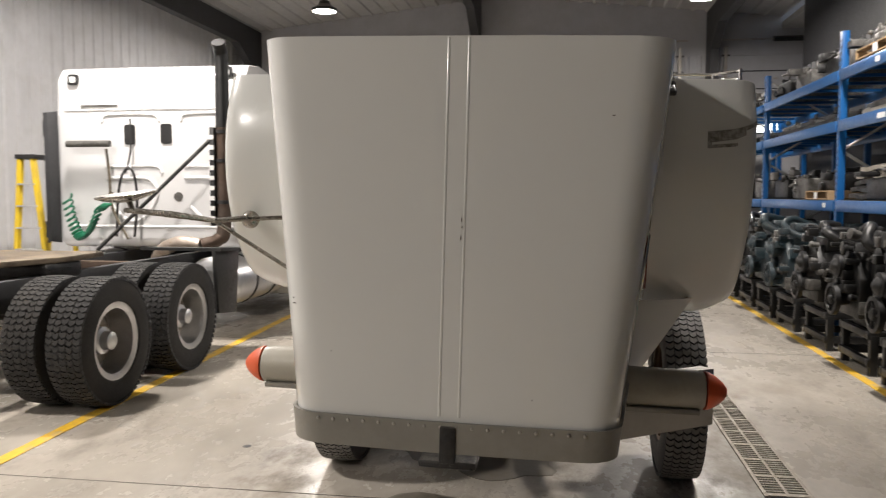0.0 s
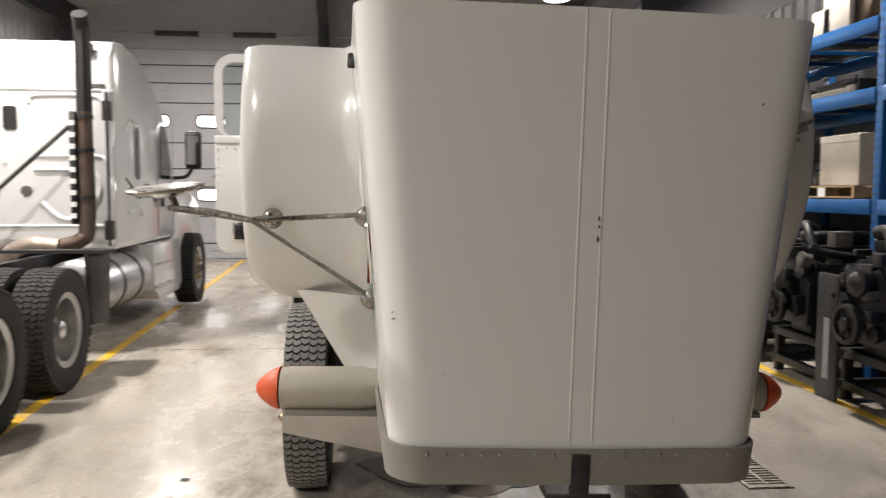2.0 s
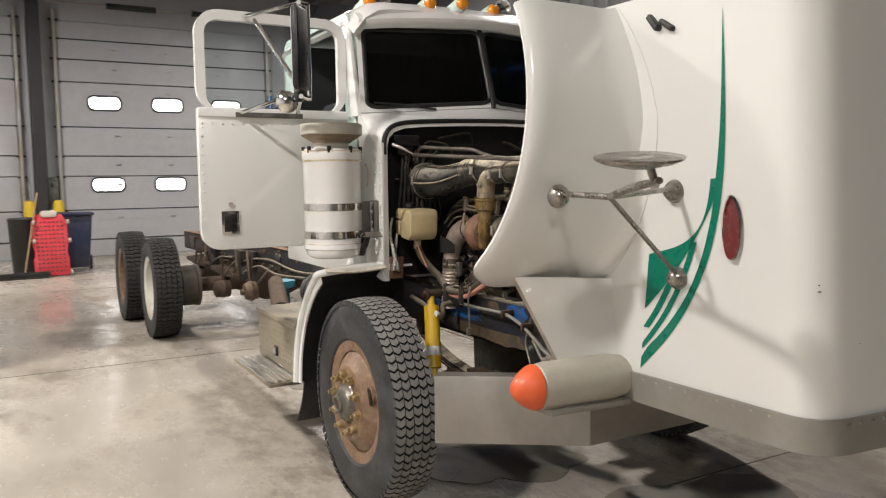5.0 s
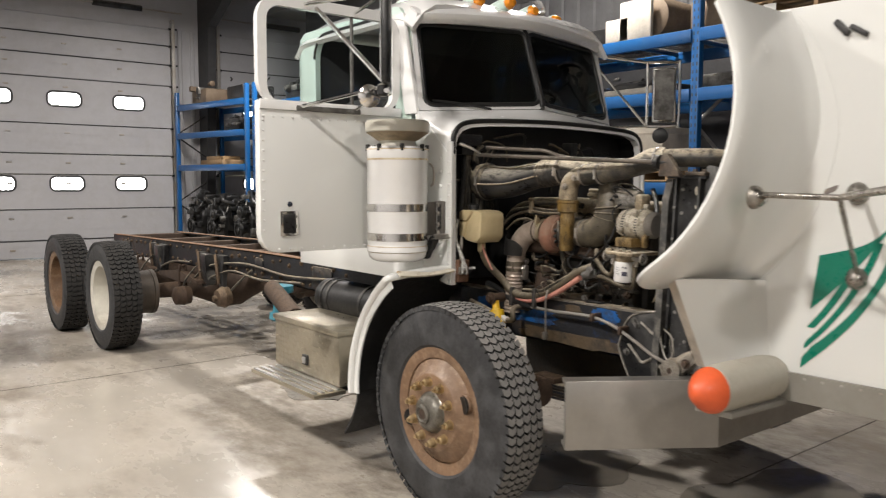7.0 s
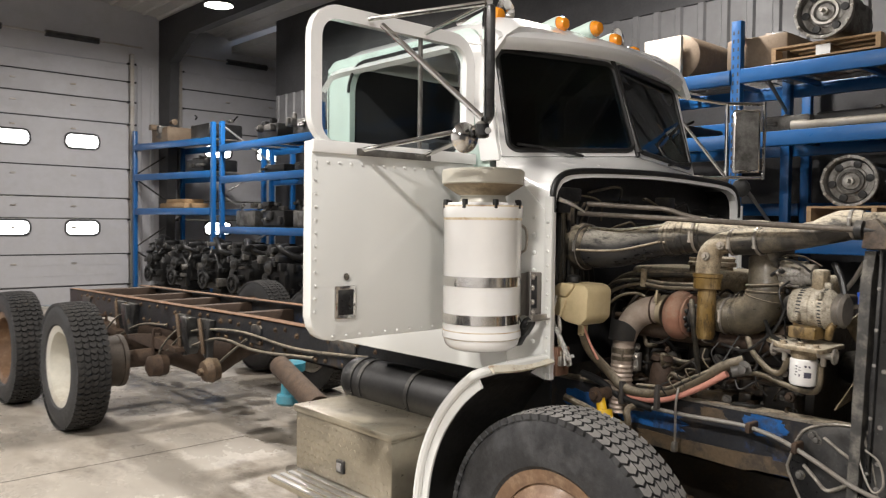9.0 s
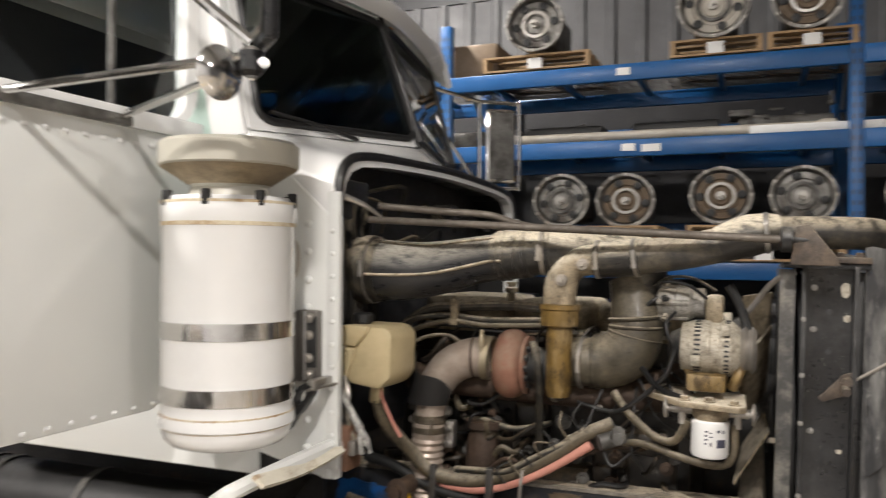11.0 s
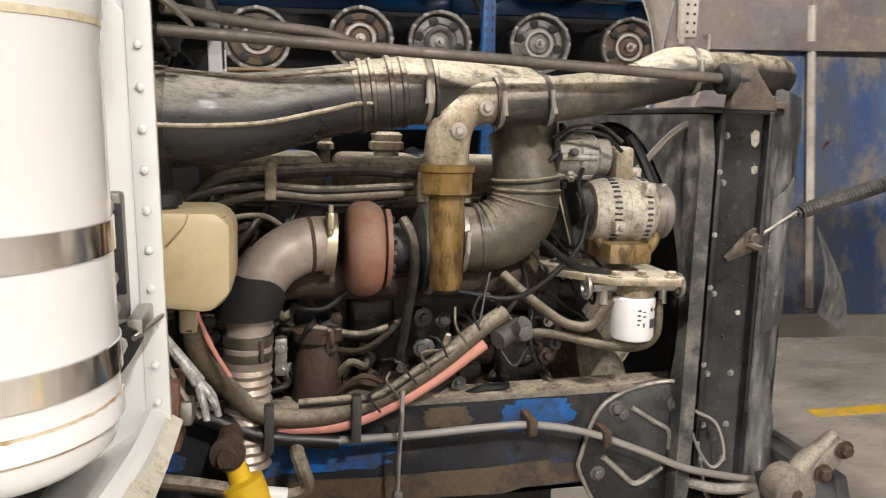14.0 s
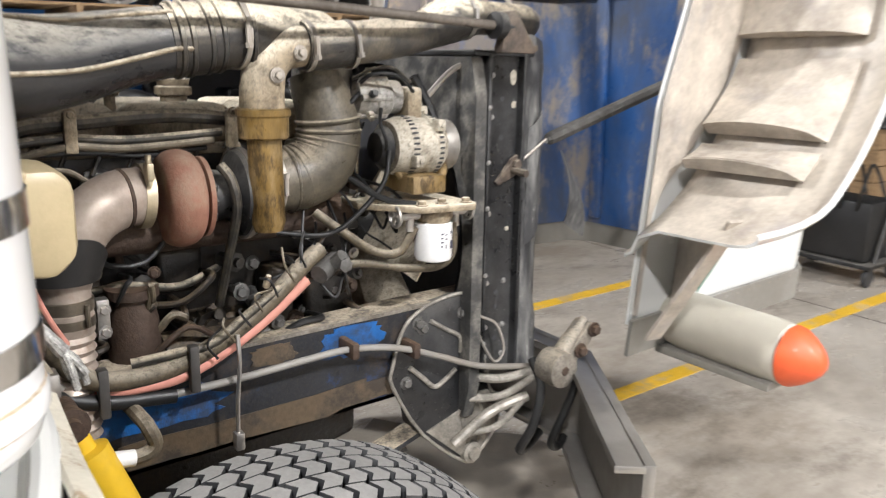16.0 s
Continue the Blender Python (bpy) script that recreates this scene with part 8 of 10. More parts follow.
# clutter on the firewall under the cowl
rnd = random.Random(5)
for k in range(9):
    x, z = -0.68 + 0.14 * k + rnd.uniform(-0.03, 0.03), rnd.uniform(1.70, 1.90)
    a, b = rnd.uniform(0.02, 0.05), rnd.uniform(0.015, 0.04)
    E_part("firewall_box", box(B(), x - a, x + a, 6.0 - rnd.uniform(0.0, 0.05), 6.06, z - b, z + b, 0.008), (BLACKMETAL, HOSE, GREYPART)[k % 3])
for k in range(14):
    x = -0.70 + 0.09 * k
    p = Vector((x, 6.03, rnd.uniform(1.65, 1.92)))
    E_part("firewall_cable", tube(B(), [p, p + Vector((0.05, -0.05 * rnd.random(), rnd.uniform(-0.04, 0.03))), p + Vector((rnd.uniform(0.1, 0.2), -0.04, rnd.uniform(-0.08, 0.04))), p + Vector((rnd.uniform(0.2, 0.3), 0.0, rnd.uniform(-0.1, 0.02)))], rnd.uniform(0.004, 0.009), 8, 5), (HOSE, BLACK, TANHOSE)[k % 3])
# small pipes, plugs and fittings all over the block
rnd = random.Random(29)
for k in range(34):
    y, z = rnd.uniform(5.06, 5.88), rnd.uniform(1.0, 1.42)
    p = Vector((rnd.uniform(-0.42, -0.33), y, z))
    q = p + Vector((rnd.uniform(-0.05, 0.04), rnd.uniform(-0.16, 0.16), rnd.uniform(-0.09, 0.09)))
    E_part("small_pipe", tube(B(), [p + Vector((0.08, 0, 0)), p, (p + q) / 2 + Vector((-0.02, 0, rnd.uniform(-0.03, 0.05))), q, q + Vector((0.08, 0, -0.01))], rnd.uniform(0.004, 0.010), 8, 5), (GREASE, RUST, BLACK, GREASE, TANHOSE)[k % 5])
for k in range(30):
    y, z = rnd.uniform(5.05, 5.90), rnd.uniform(0.98, 1.44)
    r = rnd.uniform(0.010, 0.024)
    E_part("fitting", lathe(B(), (-0.30, y, z), (-1, y + rnd.uniform(-0.2, 0.2), z + rnd.uniform(-0.2, 0.3)), [(0, r), (0.04, r), (0.042, r * 1.35), (0.06, r * 1.35), (0.062, r * 0.7), (0.075, r * 0.65)], 8), (GREASE, RUST, GREYPART)[k % 3])
for k in range(12):
    y = 5.10 + 0.066 * k
    E_part("injector_line", tube(B(), [(-0.30, y, 1.50), (-0.335, y + 0.01, 1.515), (-0.36, y + 0.03, 1.49), (-0.37, y + 0.05, 1.45)], 0.005, 6), GREASE)
for pts, r in (([(-0.46, 5.11, 1.64), (-0.49, 5.09, 1.66), (-0.50, 5.03, 1.655), (-0.485, 4.98, 1.62)], 0.0045), ([(-0.47, 5.06, 1.58), (-0.50, 5.08, 1.55), (-0.51, 5.07, 1.51), (-0.49, 5.06, 1.48)], 0.0045), ([(-0.44, 5.16, 1.56), (-0.46, 5.13, 1.60), (-0.45, 5.10, 1.62)], 0.006), ([(-0.40, 5.20, 1.46), (-0.47, 5.14, 1.42), (-0.52, 5.09, 1.38), (-0.56, 5.02, 1.365)], 0.008)):
    E_part("pump_cable", tube(B(), pts, r, 8), BLACK)
for k in range(7):
    a = radians(20 + 50 * k)
    c = Vector((-0.42, 5.085, 1.605)) + Vector((math.cos(a), 0, math.sin(a))) * 0.056
    E_part("pump_fitting", lathe(B(), c, c + Vector((math.cos(a), 0.2, math.sin(a))), [(0, 0.010), (0.012, 0.010), (0.013, 0.007), (0.02, 0.007)], 6), BLACKMETAL if k % 2 else PALE)

rnd = random.Random(83)
for k in range(9):
    y0, z0 = rnd.uniform(5.02, 5.34), rnd.uniform(1.22, 1.46)
    p, q = Vector((-0.40, y0, z0)), Vector((-0.44, y0 + rnd.uniform(-0.20, 0.16), rnd.uniform(1.12, 1.42)))
    mid = (p + q) / 2 + Vector((-rnd.uniform(0.04, 0.10), rnd.uniform(-0.03, 0.03), -rnd.uniform(0.02, 0.09)))
    E_part("thin_wire", tube(B(), [p, p.lerp(mid, 0.5) + Vector((-0.02, 0, 0.01)), mid, q.lerp(mid, 0.4), q], rnd.uniform(0.0022, 0.0042), 6, 6), BLACK)
    if k % 2:
        E_part("wire_end", lathe(B(), q, q + Vector((0.2, rnd.uniform(-0.4, 0.4), rnd.uniform(-0.6, 0.4))), [(-0.012, 0.006), (0, 0.009), (0.018, 0.009), (0.020, 0.005)], 8), (DUSTY, STEEL)[k // 2 % 2])
for k in range(22):
    y, z = rnd.uniform(5.05, 5.86), rnd.uniform(1.04, 1.34)
    c = Vector((-0.35 - 0.07 * rnd.random(), y, z))
    E_part("small_bolt", bolt(B(), c, c + Vector((-1, rnd.uniform(-0.3, 0.3), rnd.uniform(-0.2, 0.6))), rnd.uniform(0.007, 0.013)), (STEEL, GREYPART, DUSTY, RUST)[k % 4])

# shock absorber and its mount
bm = lathe(B(), (-0.58, 5.79, 1.02), (-0.64, 5.60, 0.52), [(0, 0.02), (0.05, 0.022), (0.055, 0.042), (0.40, 0.042), (0.405, 0.02), (0.5, 0.02)], 22)
sh = part("shock_absorber", bm, YELLOW, truck, "yellow shock absorber")
bm = rod(B(), (-0.44, 5.795, 1.035), (-0.60, 5.795, 1.035), 0.026, 16)
lathe(bm, (-0.60, 5.795, 1.035), (-1, 5.795, 1.035), [(0, 0.034), (0.01, 0.034), (0.012, 0.018), (0.03, 0.018)], 14)
part("mount", bm, RUST, sh)
part("shock_label", lathe(B(), (-0.612, 5.69, 0.757), (-0.64, 5.60, 0.52), [(0, 0.0425), (0.05, 0.0425)], 22, cap=False), FW, sh)
part("brake_line", tube(B(), [(-0.45, 5.66, 0.985), (-0.53, 5.665, 1.0), (-0.575, 5.655, 0.985), (-0.58, 5.645, 0.945), (-0.58, 5.68, 0.93), (-0.585, 5.76, 0.945), (-0.60, 5.86, 0.975), (-0.62, 5.95, 1.0)], 0.015, 10), TANHOSE, truck, "dusty brake hose with a white sleeve")
part("hose_sleeve", rod(B(), (-0.5805, 5.685, 0.9305), (-0.583, 5.735, 0.939), 0.0165, 12), FW, truck, "white sleeve")

# bare blue primer showing where the rail's black paint has gone
ENGINESEAT = tuple(SEAT[0][i][:] for i in range(3))
seat()
BLUEPATCH = surface("old_blue_paint", (0.010, 0.085, 0.27), 0.4, vary=0.3, scale=12, dirt=0.75, dirt_colour=(0.030, 0.030, 0.032), dirt_scale=13, dirt_edge=(0.46, 0.58), grain=0.3)
rnd = random.Random(77)
for y0, y1, z0, z1 in ((5.50, 5.90, 0.862, 0.962), (5.10, 5.30, 0.925, 1.008), (5.95, 6.15, 0.88, 0.97)):
    n, pts = 26, []
    for k in range(n):
        a = 2 * math.pi * k / n
        f = rnd.uniform(0.72, 1.0)
        pts.append(((y0 + y1) / 2 + (y1 - y0) / 2 * f * math.copysign(abs(math.cos(a)) ** 0.6, math.cos(a)), (z0 + z1) / 2 + (z1 - z0) / 2 * f * math.copysign(abs(math.sin(a)) ** 0.6, math.sin(a))))
    part("paint_patch", prism(B(), pts, "x", -0.4325, -0.4295), BLUEPATCH, truck, "patch of old blue paint on the rail", smooth=0)

part("rail_edge", prism(B(), [(4.84, 1.0225), (6.2, 1.0125), (6.2, 1.004), (4.84, 1.012)], "x", -0.4335, -0.4200), HINGE, truck, "bare dusty edge of the rail", smooth=0)
STAINED = surface("brown_stained_rail", (0.10, 0.070, 0.040), 0.55, vary=0.35, scale=9, dirt=0.8, dirt_colour=(0.024, 0.020, 0.017), dirt_scale=9, dirt_edge=(0.44, 0.58), grain=0.3)
for y0, y1, z0, z1 in ((4.95, 5.85, 0.785, 0.862), (5.34, 5.47, 0.95, 1.005), (4.88, 5.04, 0.97, 1.008)):
    pts = []
    for k in range(26):
        a = 2 * math.pi * k / 26
        f = rnd.uniform(0.70, 1.0)
        pts.append(((y0 + y1) / 2 + (y1 - y0) / 2 * f * math.copysign(abs(math.cos(a)) ** 0.6, math.cos(a)), (z0 + z1) / 2 + (z1 - z0) / 2 * f * math.copysign(abs(math.sin(a)) ** 0.6, math.sin(a))))
    part("paint_patch", prism(B(), pts, "x", -0.4318, -0.4295), STAINED, truck, "brown stained patch on the rail", smooth=0)
seat(*ENGINESEAT)

# underneath: oil pan, leaf springs and their hangers
E_part("oil_pan", prism(B(), [(5.00, 0.82), (5.00, 0.66), (5.35, 0.60), (5.45, 0.52), (5.86, 0.52), (5.90, 0.82)], "x", -0.24, 0.24, 0.02), GREASE, "greasy oil pan")
for s in (-1, 1):
    for k, (y0, y1) in enumerate(((4.86, 6.24), (4.95, 6.14), (5.08, 6.00), (5.22, 5.86), (5.34, 5.74))):
        def leaf(u, v, y0=y0, y1=y1, k=k):
            y = y0 + (y1 - y0) * u
            return (s * (0.348 + 0.075 * v), y, 0.600 - 0.016 * k + 0.13 * ((y - 5.54) / 0.70) ** 2)
        part("leaf", sheet(B(), leaf, 12, 1, 0.013), (FRAMEPAINT, GREASE)[k % 2], truck, "dirty steel spring leaf")
    for y, z in ((4.88, 0.74), (6.22, 0.74)):
        part("spring_hanger", prism(B(), [(y - 0.06, 0.86), (y + 0.06, 0.86), (y + 0.035, z - 0.03), (y - 0.035, z - 0.03)], "x", s * 0.345, s * 0.425, 0.008), GREASE, truck)
    part("u_bolt_plate", box(B(), min(s * 0.335, s * 0.435), max(s * 0.335, s * 0.435), 5.46, 5.62, 0.605, 0.635, 0.006), RUST, truck)
    part("brake_chamber", lathe(B(), (s * 0.66, 5.44, 0.62), (s * 0.66, 5.20, 0.64), [(0, 0.02), (0.01, 0.075), (0.05, 0.08), (0.055, 0.088), (0.068, 0.088), (0.073, 0.08), (0.12, 0.07), (0.13, 0.02)], 20), RUST, truck, "rusty brake chamber")

# ---- pallet racks along the wall ----
seat()
RX0, RX1 = 3.517, 4.56
POSTS = [-1.8, 1.25, 4.30, 7.36, 10.65, 14.1, 17.4]
LEVELS = [1.555, 2.483, 3.065]
GALV = surface("galvanised_brace", (0.40, 0.40, 0.39), 0.45, metal=0.5, vary=0.15, scale=9, dirt=0.3, dirt_colour=(0.2, 0.19, 0.17))
rack = thing("pallet_rack", (4.5, 7.5, 0), "long blue steel pallet rack with wire decks", "pallet rack")
bm = box(B(), -0.04, 0.04, -0.045, 0.045, 0, 3.57, 0.006)
POST = mesh_of("post", bm, RACKBLUE)


def rack_post(parent, x, y, holes):
    ob = new("post", POST)
    ob.parent = parent
    ob.location = Vector((x, y, 0)) - ORIGIN[parent]
    if holes:
        bm = B()
        for k in range(44):
            for dy in (-0.022, 0.022):
                z = 0.22 + 0.075 * k
                box(bm, x - 0.0412, x - 0.0392, y + dy - 0.007, y + dy + 0.007, z, z + 0.034)
        tagged(part("perforation", bm, SEAL, parent, smooth=0), kind="stuff")


for y in POSTS:
    for x in (RX0, RX1):
        rack_post(rack, x, y, x == RX0)
    zs = [0.25 + 0.65 * k for k in range(6)]
    for k, (a, b) in enumerate(zip(zs, zs[1:])):
        part("brace", rod(B(), (RX0 if k % 2 else RX1, y, a), (RX1 if k % 2 else RX0, y, b), 0.018, 6), GALV, rack, "pale galvanised brace")


def rack_beam(parent, p, q, z, label=True):
    """A box beam between two posts in plan."""
    p, q = Vector((*p, 0)), Vector((*q, 0))
    d = (q - p).normalized()
    n = Vector((d.y, -d.x, 0))
    a, b = p + d * 0.046, q - d * 0.046
    m = Matrix.Translation((a + b) / 2) @ Matrix.Rotation(math.atan2(d.y, d.x), 4, "Z")
    L = (b - a).length / 2
    part("beam", box(B(), -L, L, -0.022, 0.022, z - 0.065, z + 0.065, 0.01, 2, m), RACKBLUE, parent)


for ya, yb in zip(POSTS, POSTS[1:]):
    for z in LEVELS:
        for x in (RX0 - 0.035, RX1 + 0.03):
            rack_beam(rack, (x, ya), (x, yb), z)
        bm = B()
        for k in range(22):
            x = RX0 + 0.01 + (RX1 - RX0 - 0.02) * k / 21
            box(bm, x - 0.003, x + 0.003, ya + 0.05, yb - 0.05, z + 0.060, z + 0.066)
        for k in range(36):
            y = ya + 0.06 + (yb - ya - 0.12) * k / 35
            box(bm, RX0 - 0.03, RX1, y - 0.003, y + 0.003, z + 0.066, z + 0.072)
        tagged(part("wire_deck", bm, GREYPART, rack, smooth=0), kind="stuff")
        for k in range(5):
            y = ya + 0.3 + (yb - ya - 0.6) * k / 4
            part("deck_support", box(B(), RX0, RX1, y - 0.02, y + 0.02, z + 0.02, z + 0.058), RACKBLUE, rack)
for y, z, w in ((5.89, 3.07, 0.10), (2.6, 3.07, 0.10), (5.85, 2.488, 0.10), (5.68, 2.478, 0.14), (9.5, 3.065, 0.10), (9.35, 2.483, 0.20), (8.8, 1.56, 0.12), (11.0, 1.56, 0.10), (5.95, 1.555, 0.13), (1.9, 2.483, 0.2)):
    part("label", box(B(), RX0 - 0.0615, RX0 - 0.058, y - w / 2, y + w / 2, z - 0.028, z + 0.028), PAPER, rack, "white paper label")
# beams of the second row behind, against the wall
for ya, yb in zip(POSTS, POSTS[1:]):
    for z in (0.95, 1.90, 2.80):
        rack_beam(rack, (4.98, ya), (4.98, yb), z)
for y in POSTS:
    rack_post(rack, 5.03, y, False)
# the last bay, set askew against the door wall
rack2 = thing("pallet_rack", (3.6, 19.2, 0), "short blue pallet rack bay by the garage door", "pallet rack")
for x, y in ((3.0, 20.25), (4.05, 20.3), (3.44, 17.6), (4.5, 17.6)):
    rack_post(rack2, x, y, False)
for z in (1.90, 2.60, 3.22):
    rack_beam(rack2, (2.98, 20.25), (3.41, 17.6), z)
    rack_beam(rack2, (4.07, 20.3), (4.53, 17.6), z)
    bm = B()
    for k in range(30):
        v = k / 29
        box(bm, 3.0 + 0.44 * v, 4.05 + 0.44 * v, 20.2 - 2.4 * v - 0.003, 20.2 - 2.4 * v + 0.003, z + 0.065, z + 0.071)
    tagged(part("wire_deck", bm, STEEL, rack2, smooth=0), kind="stuff")
for k in range(4):
    part("brace", rod(B(), (3.0 if k % 2 else 4.05, 20.28, 0.4 + 0.75 * k), (4.05 if k % 2 else 3.0, 20.28, 1.1 + 0.75 * k), 0.018, 6), BLACKMETAL, rack2)

# ---- the modern white tractor unit next to it ----
CHASSIS = ((1.07, 0, 0, 0.085), (0, 1, 0, 0.04), (0, 0, 1, 0))
FRONT = ((1.07, 0, 0, 0.085), (0, 0.87, 0, 1.42), (0, 0, 1, 0.03))
seat(*FRONT)
semi = thing("tractor_unit", (-4.35, 9.5, 0), "white sleeper tractor unit parked facing the garage door", "truck")
SX0, SX1 = -5.50, -3.22
SEMIWHITE = surface("gloss_white_cab_paint", (0.70, 0.70, 0.70), 0.2, vary=0.02, scale=2, dirt=0.2, dirt_colour=(0.55, 0.53, 0.5), dirt_edge=(0.55, 0.8), grain=0.01, coat=0.7)
bm = B()
prism(bm, [(9.50, 1.08), (9.50, 2.62), (9.50, 3.02), (9.62, 3.18), (10.0, 3.22), (10.6, 3.16), (11.3, 2.92), (11.85, 2.60), (12.05, 2.35), (12.35, 1.80), (12.35, 1.0), (9.6, 1.0)], "x", SX0, SX1, 0.05)
sb = part("sleeper_cab", bm, SEMIWHITE, semi, "white sleeper cab with a raised roof")
bm = B()
prism(bm, [(12.3, 0.50), (12.3, 1.85), (13.4, 1.66), (14.2, 1.40), (14.4, 0.55), (13.7, 0.45), (13.68, 0.8), (13.45, 1.02), (13.1, 1.06), (12.8, 0.95), (12.62, 0.5)], "x", SX0 + 0.05, SX1 - 0.02, 0.05)
part("bonnet", bm, SEMIWHITE, semi)
# pressed ribs and openings on the sleeper's back
YBK = 9.50


def back_bead(pts, r=0.022):
    part("pressed_bead", tube(B(), [(x, YBK + 0.004, z) for x, z in pts], r, 8, 6), SEMIWHITE, sb)


for xo in (-3.60, -4.55):
    back_bead([(xo - 0.40, 2.52), (xo - 0.32, 2.60), (xo + 0.20, 2.60), (xo + 0.30, 2.52)])
    back_bead([(xo - 0.36, 1.98), (xo - 0.1, 1.98), (xo + 0.25, 1.98), (xo + 0.32, 1.9)])
    back_bead([(xo - 0.36, 1.84), (xo - 0.1, 1.84), (xo + 0.18, 1.82), (xo + 0.25, 1.62), (xo + 0.08, 1.36), (xo - 0.12, 1.34), (xo - 0.3, 1.5)], 0.028)
back_bead([(SX0 + 0.1, 2.66), (-4.4, 2.665), (SX1 - 0.1, 2.66)], 0.016)
back_bead([(SX0 + 0.1, 1.26), (-4.4, 1.255), (SX1 - 0.1, 1.26)], 0.02)
for x, z in ((-4.17, 2.37), (-4.61, 2.365)):
    part("vent", prism(B(), rounded(0.13, 0.24, 0.03, 4, x, z), "y", YBK - 0.012, YBK + 0.01), BLACK, sb, "small dark vent window")
for x, z in ((-3.44, 3.08), (-5.28, 3.03)):
    v = part("lamp_base", prism(B(), rounded(0.13, 0.13, 0.03, 4, x, z), "y", YBK - 0.03, YBK + 0.01), BLACKMETAL, sb)
    part("work_lamp", prism(B(), rounded(0.07, 0.07, 0.015, 4, x, z), "y", YBK - 0.04, YBK - 0.028), PAPER, sb)
for x in (-4.04, -4.85):
    part("plug", lathe(B(), (x, YBK - 0.008, 1.62), (x, YBK + 1, 1.62), [(0, 0.03), (0.002, 0.055), (0.02, 0.055)], 20), GREYPART, sb)
for x0, x1 in ((-3.5, -3.28), (-5.2, -4.75)):
    part("roof_seam", box(B(), x0, x1, YBK - 0.012, YBK + 0.01, 2.70, 2.725), GREYPART, sb)
# side extenders: the near one white, the far one dark
for x, xi in ((SX1 + 0.015, -1), (SX0 - 0.015, 1)):
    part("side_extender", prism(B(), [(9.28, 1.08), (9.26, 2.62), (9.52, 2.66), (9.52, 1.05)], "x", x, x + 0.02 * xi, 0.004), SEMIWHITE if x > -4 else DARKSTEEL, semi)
    part("extender_edge", prism(B(), [(9.26, 1.06), (9.24, 2.62), (9.29, 2.62), (9.30, 1.06)], "x", x + 0.006, x - 0.014, 0.004), DARKSTEEL, semi, "dark rubber edge")
    for z in (2.44, 1.22):
        part("hinge_block", box(B(), x - 0.06, x + 0.012, 9.30, 9.42, z - 0.10, z + 0.10, 0.01), BLACK, semi)
# side windows, door and handle
GL = surface("dark_side_glass", (0.012, 0.014, 0.016), 0.06, vary=0.1, grain=0.0, coat=0.5)
for s, x in ((1, SX1 + 0.003), (-1, SX0 - 0.003)):
    part("sleeper_window", prism(B(), rounded(0.22, 0.62, 0.09, 5, 10.45, 2.06), "x", x, x + 0.006 * s), GL, sb, "narrow dark sleeper window")
    part("door_window", prism(B(), [(11.52, 1.78), (12.10, 1.78), (12.12, 1.98), (11.86, 2.44), (11.60, 2.46), (11.52, 2.38)], "x", x, x + 0.006 * s), GL, sb, "dark door window")
    for y in (11.40, 12.26):
        part("door_gap", box(B(), x, x + 0.003 * s, y - 0.006, y + 0.006, 1.06, 2.52), SEAL, sb)
    part("door_handle", box(B(), x, x + 0.03 * s, 11.55, 11.62, 1.42, 1.62, 0.01), BLACK, sb)
    part("side_swirl", tube(B(), [(x + 0.002 * s, 9.95, 1.76), (x + 0.002 * s, 10.4, 1.62), (x + 0.002 * s, 10.9, 1.70), (x + 0.002 * s, 11.3, 1.50)], 0.012, 6, 8), GREYPART, sb, "grey painted swirl")
    part("side_swirl", tube(B(), [(x + 0.002 * s, 10.1, 1.66), (x + 0.002 * s, 10.5, 1.54), (x + 0.002 * s, 11.0, 1.60), (x + 0.002 * s, 11.3, 1.42)], 0.008, 6, 8), GREYPART, sb)
    part("side_bead", tube(B(), [(x, 9.85, 2.28), (x, 10.15, 2.40), (x, 10.32, 2.40)], 0.014, 6), SEMIWHITE, sb)
    part("side_bead", tube(B(), [(x, 10.0, 1.38), (x, 10.5, 1.42), (x, 10.6, 1.34)], 0.014, 6), SEMIWHITE, sb)
    mir = part("mirror", box(B(), x + 0.16 * s, x + 0.36 * s, 12.20, 12.30, 1.92, 2.42, 0.04, 3), BLACK, semi, "tall black wing mirror")
    part("mirror_glass", box(B(), x + 0.19 * s, x + 0.33 * s, 12.193, 12.20, 1.98, 2.36), MIRROR, mir)
    part("mirror_arm", tube(B(), [(x, 12.3, 1.80), (x + 0.16 * s, 12.27, 1.82), (x + 0.25 * s, 12.25, 1.94)], 0.025, 8), BLACK, mir)
    part("step_fairing", prism(B(), [(10.95, 0.42), (10.9, 0.98), (12.35, 0.98), (12.45, 0.38), (12.3, 0.28), (11.2, 0.28)], "x", x - 0.30 * s, x + 0.05 * s, 0.02), SEMIWHITE if s > 0 else GREYPART, semi, "step fairing, white on the near side and grey on the far side")
    for z in (0.44, 0.72):
        part("step", box(B(), x - 0.16 * s, x + 0.075 * s, 10.95, 11.75, z, z + 0.035, 0.008), ALU, semi)
    part("fuel_tank", lathe(B(), (x - 0.26 * s, 9.02, 0.63), (x - 0.26 * s, 10.9, 0.63), [(0, 0.05), (0.005, 0.25), (0.03, 0.295), (0.05, 0.305), (1.80, 0.305), (1.84, 0.27)], 40), ALU, semi, "shiny aluminium fuel tank")
    for y in (9.62, 10.35):
        part("tank_strap", lathe(B(), (x - 0.26 * s, y, 0.63), (x - 0.26 * s, 11, 0.63), [(0, 0.306), (0.001, 0.314), (0.06, 0.314), (0.061, 0.306)], 40, cap=False), BLACK, semi)
